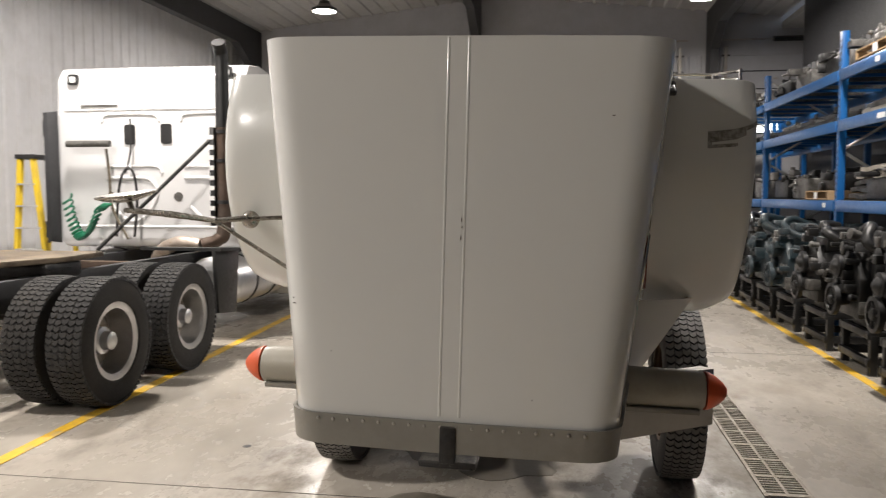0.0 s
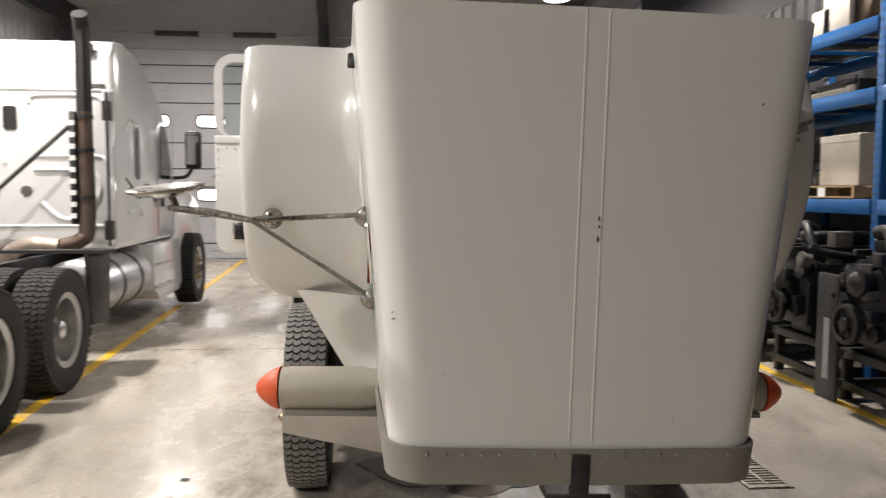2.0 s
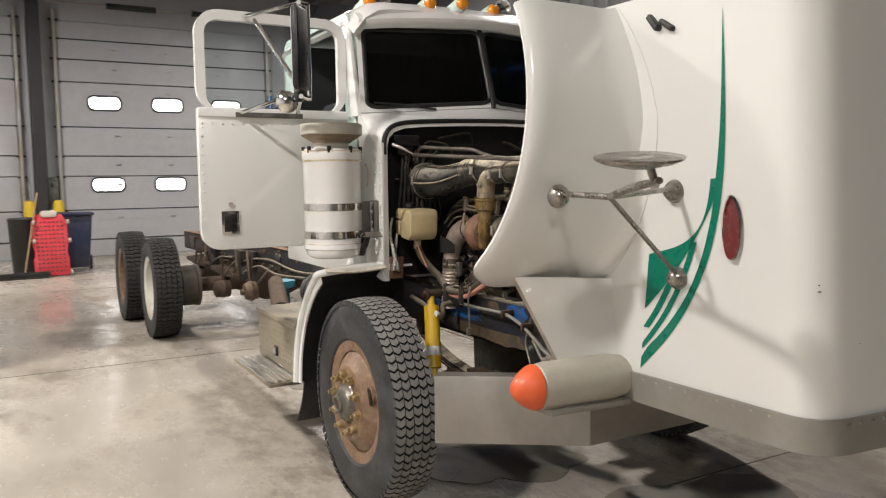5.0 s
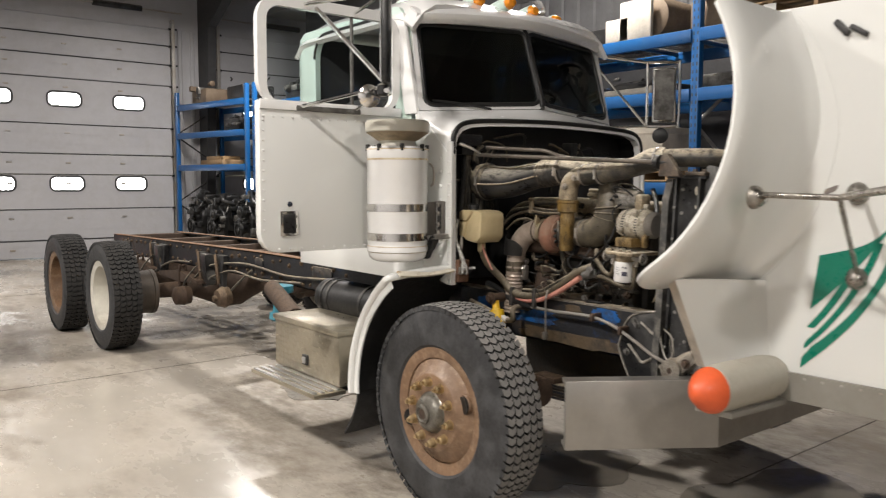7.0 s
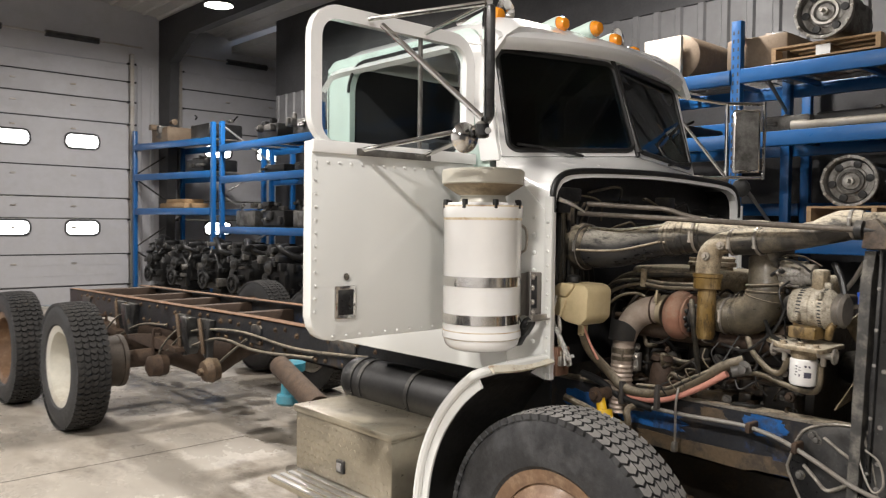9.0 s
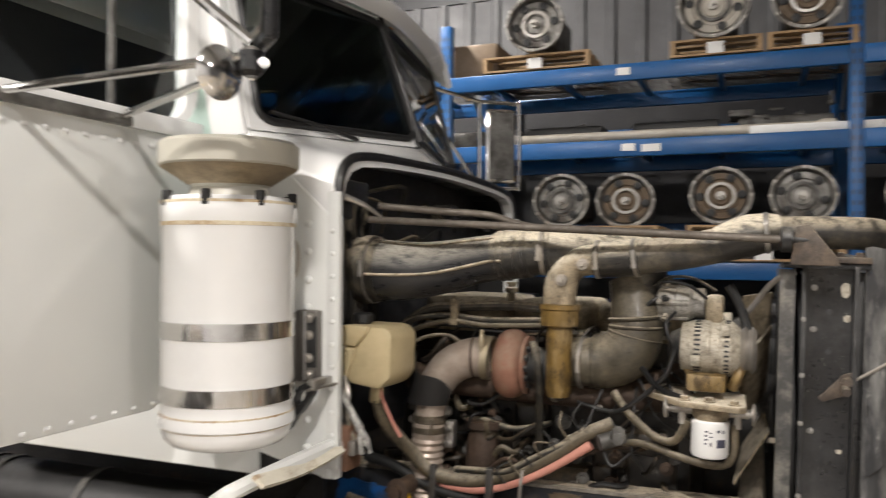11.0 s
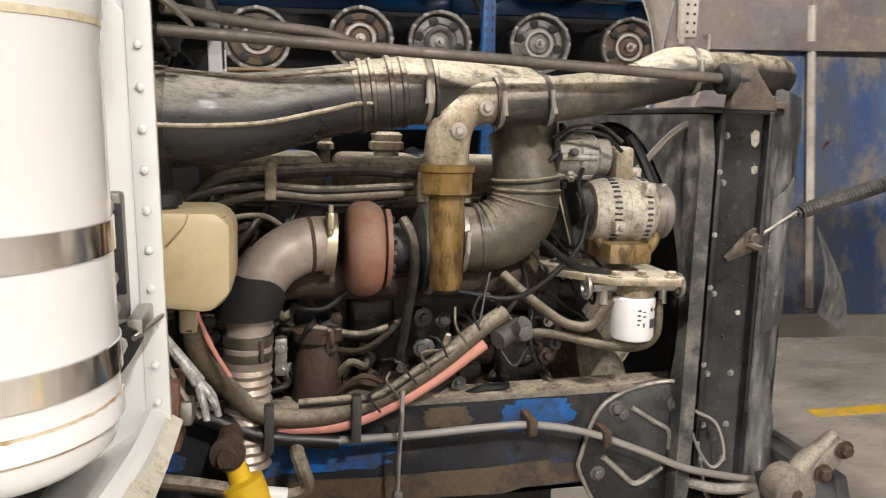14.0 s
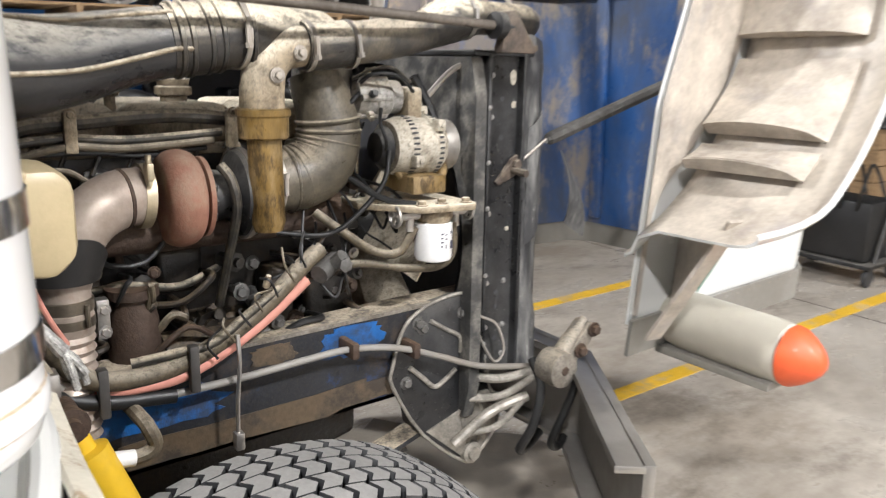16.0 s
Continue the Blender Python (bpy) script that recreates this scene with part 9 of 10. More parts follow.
DULLDISC = surface("polished_wheel_disc", (0.34, 0.31, 0.27), 0.36, metal=0.85, vary=0.25, scale=8, dirt=0.7, dirt_colour=(0.075, 0.062, 0.045), dirt_scale=6)
seat(*CHASSIS)
for y in (6.52, 7.80):
    for x in (-3.155, -3.50, -5.13, -5.475):
        out = 1 if x > -4.3 else -1
        outer = x in (-3.155, -5.475)
        disc_wheel(semi, "drive_wheel", (x, y, 0.515), 0.515, 0.275, 0.305, out, ALU, -0.07 if outer else -0.05, False, "dual drive wheel with polished disc", None, DULLDISC)
        if outer:
            part("hub_cap", lathe(B(), (x - 0.04 * out, y, 0.515), (x + out, y, 0.515), [(0, 0.11), (0.05, 0.11), (0.06, 0.075), (0.12, 0.072), (0.135, 0.05), (0.14, 0.01)], 24), ALU, semi, "polished hub cap")
    part("drive_axle", rod(B(), (-5.1, y, 0.515), (-3.5, y, 0.515), 0.09, 16), GREASE, semi)
seat(*FRONT)
for x in (-3.20, -5.45):
    disc_wheel(semi, "steer_wheel", (x, 13.15, 0.51), 0.51, 0.28, 0.305, 1 if x > -4.3 else -1, ALU, 0.07, True, "steer wheel with polished disc", None, DULLDISC)
seat(*CHASSIS)
for s in (-1, 1):
    part("frame_rail", box(B(), -4.35 + s * 0.43 - 0.04, -4.35 + s * 0.43 + 0.04, 5.3, 14.0, 0.72, 0.98, 0.01), DARKSTEEL, semi)
for y in (5.4, 6.5, 7.15, 7.8, 8.8):
    part("cross_member", box(B(), -4.75, -3.95, y - 0.06, y + 0.06, 0.70, 0.94, 0.01), RUST, semi)
FIFTH = surface("greasy_fifth_wheel", (0.13, 0.10, 0.07), 0.5, metal=0.4, vary=0.3, scale=5, dirt=0.6, dirt_colour=(0.28, 0.22, 0.15), grain=0.3)
bm = prism(B(), [(-4.85, 7.75), (-3.85, 7.75), (-3.80, 7.2), (-3.95, 6.5), (-4.15, 6.35), (-4.30, 6.9), (-4.40, 6.9), (-4.55, 6.35), (-4.75, 6.5), (-4.90, 7.2)], "z", 1.08, 1.13, 0.01)
part("fifth_wheel", bm, FIFTH, semi, "greasy fifth-wheel plate")
part("fifth_wheel_base", box(B(), -4.85, -3.85, 6.9, 7.4, 0.94, 1.08, 0.02), BLACKMETAL, semi)
bm = B()
sheet(bm, lambda u, v: (-3.82 + 0.82 * v, 8.35 + 0.55 * u, 1.10 - 0.03 * u), 6, 4, 0.03)
part("deck_plate", bm, BLACK, semi, "black plastic fender over the drive wheels")
part("mud_guard", prism(B(), [(8.42, 0.45), (8.85, 0.40), (8.95, 1.10), (8.35, 1.12)], "x", -3.05, -3.09, 0.006), BLACK, semi)
# exhaust stack with its shield
seat((1.07, 0, 0, 0.085), (0, 1, 0, 0.19), (0, 0, 1, 0.02))
STACK = surface("burnt_stack_steel", (0.10, 0.068, 0.050), 0.5, metal=0.6, vary=0.3, scale=5, dirt=0.6, dirt_colour=(0.045, 0.038, 0.034), dirt_scale=2.5, grain=0.2)
bm = tube(B(), [(-3.60, 9.16, 1.08), (-3.44, 9.18, 1.14), (-3.38, 9.2, 1.30), (-3.38, 9.2, 2.2), (-3.38, 9.2, 3.15), (-3.38, 9.17, 3.28), (-3.37, 9.10, 3.36)], [0.075, 0.075, 0.075, 0.07, 0.065, 0.065, 0.065], 18, 8)
st = part("exhaust_pipe", bm, STACK, semi, "brown burnt exhaust stack")
part("sooty_top", tube(B(), [(-3.38, 9.2, 2.42), (-3.38, 9.2, 3.15), (-3.38, 9.17, 3.28), (-3.37, 9.098, 3.362)], 0.0725, 18, 8), OILBLACK, st, "sooty black upper half of the stack")
for z in (1.55, 2.02, 2.35):
    part("stack_clamp", lathe(B(), (-3.38, 9.2, z), (-3.38, 9.2, 4), [(0, 0.074), (0.001, 0.082), (0.04, 0.082), (0.041, 0.074)], 20, cap=False), BLACKMETAL, st)
part("stack_bracket", box(B(), -3.50, -3.45, 9.12, 9.22, 1.30, 2.42, 0.006), BLACKMETAL, semi)
for k in range(9):
    part("bracket_slot", box(B(), -3.503, -3.449, 9.116, 9.122, 1.36 + 0.115 * k, 1.41 + 0.115 * k), PAPER, semi)
part("muffler_pipe", tube(B(), [(-3.62, 9.12, 1.08), (-3.85, 9.1, 1.10), (-4.05, 9.15, 1.02), (-4.2, 9.3, 0.9)], 0.08, 16, 6), EXH, semi, "scorched exhaust pipe")
part("brace_rod", rod(B(), (-3.46, 9.16, 2.32), (-4.72, 8.95, 1.02), 0.022, 10), BLACKMETAL, semi, "diagonal black brace rod")
# air lines and coil
bm = B()
pts = []
for k in range(200):
    u = k / 199
    a = 2 * math.pi * 22 * u
    c = Vector((-5.28 + 0.48 * u ** 1.3, 9.30, 1.62 - 0.42 * math.sin(math.pi * min(1, u * 1.15)) - 0.12 * u))
    pts.append(c + Vector((0.0, 0.05 * math.sin(a), 0.0)) + Vector((0.05 * math.cos(a), 0, 0.04 * math.cos(a))))
part("coiled_air_line", tube(B(), pts, 0.012, 6, 1, False), surface("green_coil_hose", (0.01, 0.16, 0.08), 0.4, vary=0.15), semi, "green coiled air line")
for k, pts in enumerate(([(-4.75, 9.4, 1.15), (-4.70, 9.38, 1.7), (-4.62, 9.38, 1.94), (-4.52, 9.38, 1.92), (-4.48, 9.38, 1.6), (-4.52, 9.38, 1.15)], [(-4.58, 9.45, 2.56), (-4.57, 9.43, 2.2), (-4.62, 9.4, 1.9)], [(-4.85, 9.4, 2.2), (-4.82, 9.4, 1.9), (-4.78, 9.38, 1.5), (-4.6, 9.38, 1.12)])):
    part("air_line", tube(B(), pts, 0.016 if k != 1 else 0.010, 8), BLACK if k != 2 else TANHOSE, semi)
part("hose_reel_bar", rod(B(), (-5.3, 9.36, 2.26), (-4.78, 9.36, 2.26), 0.04, 12), GREYPART, semi)

# ---- goods in the racks ----
GOODS = ((1, 0, 0, -0.49), (0, 0.975, 0, 0.165), (0, 0, 0.925, 0.025))
seat(*GOODS)
def pallet(at, w=1.1, d=1.0, h=0.12):
    """A wooden pallet: three stringers, boards above and below. w runs along y."""
    x, y, z = at
    root = thing("pallet", at, "rough wooden pallet lying on the rack", "pallet", group="pallets in the racks")
    for k in range(3):
        yy = y - w / 2 + 0.02 + (w - 0.04) * k / 2
        part("stringer", box(B(), x - d / 2, x + d / 2, yy - 0.02, yy + 0.02, z + 0.018, z + h - 0.018), WOOD, root, smooth=0)
    for k in range(6):
        xx = x - d / 2 + 0.05 + (d - 0.10) * k / 5
        part("board", box(B(), xx - 0.05, xx + 0.05, y - w / 2, y + w / 2, z + h - 0.018, z + h), WOOD, root, smooth=0)
    for k in range(3):
        xx = x - d / 2 + 0.05 + (d - 0.10) * k / 2
        part("board", box(B(), xx - 0.05, xx + 0.05, y - w / 2, y + w / 2, z, z + 0.018), WOOD, root, smooth=0)
    part("paper_tag", box(B(), x - d / 2 - 0.006, x - d / 2 - 0.003, y - 0.06, y + 0.06, z + 0.01, z + 0.10), PAPER, root)
    return root


def gearbox(x, y, z, r, face, seed=0):
    """A truck gearbox lying with its clutch housing towards the aisle; z: its axis."""
    rn = random.Random(seed)
    root = thing("gearbox", (x + 0.35, y, z - r), ("used truck gearbox with an open clutch housing on the rack" if face is CASTING else "used truck gearbox with a brown clutch cover on the rack"), "gearbox", group="gearboxes in the racks")
    a, b = Vector((x, y, z)), Vector((x + 1, y, z))
    part("bell_housing", lathe(B(), a, b, [(0.03, r * 0.86), (0.0, r * 0.90), (0.0, r), (0.035, r), (0.05, r * 0.95), (0.16, r * 0.80), (0.18, r * 0.62), (0.17, r * 0.60), (0.06, r * 0.84)], 36, cap=False), CASTING, root)
    part("clutch_face", lathe(B(), a + Vector((0.05, 0, 0)), b, [(0.0, 0.02), (0.0, r * 0.30), (0.012, r * 0.34), (0.015, r * 0.55), (0.0, r * 0.60), (0.004, r * 0.80), (0.03, r * 0.82)], 32), face, root)
    part("input_shaft", lathe(B(), a + Vector((-0.05, 0, 0)), b, [(0, 0.016), (0.06, 0.018), (0.06, 0.035), (0.11, 0.035)], 14), STEEL, root)
    bm = B()
    for k in range(12):
        t = 2 * math.pi * k / 12
        bolt(bm, a + Vector((-0.002, r * 0.95 * math.cos(t), r * 0.95 * math.sin(t))), a + Vector((-1, r * 0.95 * math.cos(t), r * 0.95 * math.sin(t))), 0.010)
    tagged(part("rim_bolts", bm, STEEL, root), kind="stuff")
    bm = B()
    turn = rn.random()
    for k in range(6):
        t = 2 * math.pi * (k + turn) / 6
        c = a + Vector((0.045, r * 0.66 * math.cos(t), r * 0.68 * math.sin(t)))
        lathe(bm, c, c - Vector((1, 0, 0)), [(0, 0.036), (0.010, 0.034), (0.012, 0.02)], 10)
    tagged(part("spring_set", bm, OILBLACK, root), kind="stuff")
    part("pressure_ring", lathe(B(), a + Vector((0.036, 0, 0)), b, [(0, r * 0.38), (0.0, r * 0.47), (0.02, r * 0.48)], 28, cap=False), STEEL if seed % 3 else GREYPART, root)
    bm = box(B(), x + 0.16, x + 0.72, y - r * 0.62, y + r * 0.62, z - r * 0.72, z + r * 0.62, 0.05, 3)
    lathe(bm, (x + 0.70, y, z), (x + 2, y, z), [(0, r * 0.5), (0.12, r * 0.45), (0.14, r * 0.2), (0.22, r * 0.2)], 20)
    box(bm, x + 0.28, x + 0.62, y - r * 0.4, y + r * 0.4, z + r * 0.6, z + r * 0.8, 0.02)
    part("gear_case", bm, GREYPART, root)
    return root


for k, (y, z, f) in enumerate(((6.395, 2.243, CASTING), (5.872, 2.232, BROWNCAST), (5.154, 2.26, BROWNCAST), (4.58, 2.249, CASTING), (3.82, 2.256, CASTING), (3.1, 2.25, BROWNCAST), (2.4, 2.25, CASTING))):
    gearbox(4.06, y, z, 0.232, f, k)
for y in (6.14, 4.85, 3.5, 2.6):
    pallet((4.42, y, 1.732), 1.08, 1.0, 0.285 if y != 3.5 else 0.27)
for k, (y, z, f, r) in enumerate(((6.59, 3.765, CASTING, 0.245), (5.205, 3.765, PALEBOX, 0.265), (4.56, 3.75, BROWNCAST, 0.245), (3.60, 3.74, BROWNCAST, 0.22), (2.3, 3.74, CASTING, 0.22))):
    gearbox(3.93, y, z, r, f, 20 + k)
for y, w in ((6.59, 0.9), (5.19, 0.66), (4.53, 0.60), (3.6, 0.72), (2.3, 0.8)):
    pallet((4.45, y, 3.372), w, 0.98, 0.135)


def lump(name, at, size, mat, label, category, seed, n=14, group=""):
    """A machine part of many small castings, pipes and flanges in one body on its base."""
    rn = random.Random(seed)
    x, y, z = at
    sx, sy, sz = size
    root = thing(name, at, label, category, group=group)
    part("body", box(B(), x - sx * 0.42, x + sx * 0.42, y - sy * 0.42, y + sy * 0.42, z, z + sz * 0.62, 0.03, 2), mat, root)
    for k in range(n):
        cx, cy, cz = x + sx * rn.uniform(-0.48, 0.40), y + sy * rn.uniform(-0.42, 0.42), z + sz * rn.uniform(0.15, 0.85)
        m = mat if k % 3 else GREYPART
        if k % 4 == 0:
            d = rn.choice(((1, 0, 0), (0, 1, 0), (0, 0, 1)))
            r, L = rn.uniform(0.03, 0.09) * min(1, sz * 2), rn.uniform(0.06, 0.2) * min(1, sz * 2)
            part("flange", lathe(B(), (cx, cy, cz), (cx + d[0], cy + d[1], cz + d[2]), [(0, r * 0.6), (0.01, r), (0.03, r), (0.034, r * 0.7), (L, r * 0.65), (L + 0.01, r * 0.3)], 16), m, root)
        elif k % 4 == 1:
            e = Vector((cx, cy, cz))
            part("pipe", tube(B(), [e, e + Vector((rn.uniform(-.1, .1), rn.uniform(-.2, .2), rn.uniform(-.02, .1))) * sz * 1.4, e + Vector((rn.uniform(-.1, .1), rn.uniform(-.3, .3), rn.uniform(-.05, .12))) * sz * 1.6], rn.uniform(0.012, 0.035) * min(1, sz * 2), 8, 5), m, root)
        else:
            a, b, c = rn.uniform(0.03, 0.12) * sx, rn.uniform(0.04, 0.14) * sy, rn.uniform(0.05, 0.16) * sz
            part("casting", box(B(), cx - a, cx + a, cy - b, cy + b, max(z, cz - c), cz + c, 0.012, 2), m, root)
    return root


def small_box(at, size, mat, label):
    x, y, z = at
    bm = box(B(), x - size[0] / 2, x + size[0] / 2, y - size[1] / 2, y + size[1] / 2, z, z + size[2], 0.006, 1)
    box(bm, x - size[0] / 2 - 0.004, x + size[0] / 2 + 0.004, y - size[1] / 2 - 0.004, y + size[1] / 2 + 0.004, z + size[2] * 0.86, z + size[2] + 0.003, 0.004, 1)
    return solid("box", bm, mat, label, "box")


# lowest deck, past the gearboxes
pallet((4.45, 8.15, 1.732), 1.0, 1.0)
small_box((4.45, 8.15, 1.852), (0.7, 0.62, 0.50), PALEBOX, "pale square box standing on a pallet")
lump("engine_part", (4.45, 8.95, 1.735), (0.95, 0.85, 0.42), GREYPART, "grey axle casting lying on the rack deck", "machine part", 31)
lump("engine_part", (4.45, 9.75, 1.735), (0.95, 0.75, 0.40), OILBLACK, "oily black machine part on the rack deck", "machine part", 32)
pallet((4.45, 11.45, 1.732), 0.9, 1.0)
lump("engine_part", (4.45, 11.45, 1.855), (0.85, 0.8, 0.36), OILBLACK, "oily black machine part on a pallet", "machine part", 33)
for k in range(5):
    bm = B()
    sheet(bm, lambda u, v: (4.35 + 0.5 * (u - 0.5) + 0.03 * k, 10.35 + 0.75 * (v - 0.5) + 0.05 * (k % 2), 1.80 + 0.085 * k + 0.04 * math.sin(math.pi * u) * math.sin(math.pi * v) + 0.012 * math.sin(9 * v + k)), 10, 14, 0.05)
    solid("sack", bm, PALEBOX if k > 2 else GREYPART, "pale limp sack in a pile on the rack", "sack", group="pile of sacks")
for k, y in enumerate((12.6, 13.6, 14.9, 15.9, 16.9, 1.6, 0.2)):
    lump("engine_part", (4.45, y, 1.735), (0.9, 0.85, 0.5), OILBLACK if k % 2 else GREYPART, "used machine part on the rack deck", "machine part", 40 + k)
# middle deck: flat parts and shafts
for k, y in enumerate((1.3, 2.4, 3.4, 4.7, 5.5, 6.4, 7.1, 8.3, 9.2, 10.1, 11.5, 12.6, 13.5, 15.0, 16.0)):
    lump("flat_part", (4.50, y, 2.735), (0.85, 0.8, 0.26), OILBLACK if k % 3 else GREYPART, "low dark machine part on the middle deck", "machine part", 60 + k, 8)
for k, (y0, y1, x) in enumerate(((4.35, 6.9, 4.10), (4.5, 7.2, 4.22), (1.2, 3.9, 4.12), (8.0, 10.4, 4.15), (11.2, 13.8, 4.12))):
    bm = lathe(B(), (x, y0, 2.785), (x, y1, 2.785), [(0, 0.03), (0.02, 0.055), (0.10, 0.055), (0.14, 0.04), (y1 - y0 - 0.14, 0.04), (y1 - y0 - 0.1, 0.055), (y1 - y0, 0.05)], 16)
    solid("drive_shaft", bm, (PALEBOX, OILBLACK, GREYPART)[k % 3], "long drive shaft lying on the rack deck", "drive shaft")
for k, (y, w) in enumerate(((4.45, 0.5), (3.0, 0.9))):
    solid("plank", box(B(), 4.02, 4.10, y - w, y + w, 2.735, 2.80, 0.004), PAPER if k == 0 else WOOD, "long pale board on the middle deck", "board")
# top deck
pallet((4.45, 9.65, 3.372), 1.15, 1.0)
lump("engine_part", (4.45, 9.65, 3.495), (0.9, 1.05, 0.26), GREYPART, "pale grey machine part on a pallet on the top deck", "machine part", 81)
lump("engine_part", (4.5, 8.75, 3.375), (0.9, 0.6, 0.34), OILBLACK, "black machine part on the top deck", "machine part", 82)
bm = box(B(), 4.05, 4.10, 8.0, 8.42, 3.375, 3.82, 0.01)
box(bm, 4.05, 4.10, 8.30, 8.62, 3.375, 3.64, 0.01)
solid("panel", bm, PALEBOX, "pale cut-out metal panel standing on the top deck", "panel")
bm = lathe(B(), (4.15, 8.1, 3.62), (5.0, 8.1, 3.62), [(0, 0.20), (0.02, 0.24), (0.7, 0.24), (0.72, 0.2)], 28)
solid("drum", bm, BROWNCAST, "brown steel drum lying on the top deck", "drum")
lump("engine_part", (4.45, 7.25, 3.375), (0.85, 0.7, 0.5), BROWNCAST, "tan machine part on the top deck", "machine part", 83)
for k, y in enumerate((10.6, 11.6, 12.8, 13.8, 15.0, 16.2, 1.3)):
    lump("engine_part", (4.5, y, 3.375), (0.9, 0.85, 0.45), OILBLACK if k % 2 else GREYPART, "used machine part on the top deck", "machine part", 90 + k)
# the askew bay
seat((1, 0, 0, -0.45), (0, 1, 0, 0), (0, 0, 1, 0))
for k, (x, y, z, s) in enumerate(((4.05, 19.6, 3.295, 0.5), (4.35, 18.4, 3.295, 0.5), (4.3, 18.5, 2.675, 0.4))):
    lump("engine_part", (x, y, z), (0.85, 0.95, s), OILBLACK if k else BROWNCAST, "dark used machine part in the short rack", "machine part", 110 + k)
solid("lumber", box(B(), 3.75, 4.25, 18.55, 19.7, 1.975, 2.07, 0.006), WOOD, "stack of pale timber boards", "timber")
solid("lumber", box(B(), 3.80, 4.25, 18.75, 19.5, 2.071, 2.15, 0.006), WOOD, "stack of pale timber boards", "timber")


# ---- engines on stands under the rack ----
seat((1, 0, 0, -0.62), (0, 1, 0, 0.05), (0, 0, 0.95, 0))
def stand(x, y, L=1.0, W=0.72):
    root = thing("engine_stand", (x, y, 0), "low black steel engine stand", "stand", group="engine stands")
    for yy in (y - W / 2, y + W / 2):
        for z in (0.13, 0.40):
            part("side_rail", box(B(), x - L / 2, x + L / 2, yy - 0.03, yy + 0.03, z - 0.04, z + 0.04, 0.006), OILBLACK, root)
        for xx in (x - L / 2 + 0.06, x + L / 2 - 0.06):
            part("leg", box(B(), xx - 0.035, xx + 0.035, yy - 0.035, yy + 0.035, 0.0, 0.40, 0.005), OILBLACK, root)
    for xx in (x - L / 2 + 0.03, x + L / 2 - 0.03):
        for z in (0.13, 0.40):
            part("cross_rail", box(B(), xx - 0.03, xx + 0.03, y - W / 2 + 0.03, y + W / 2 - 0.03, z - 0.035, z + 0.035, 0.006), OILBLACK, root)
    return root


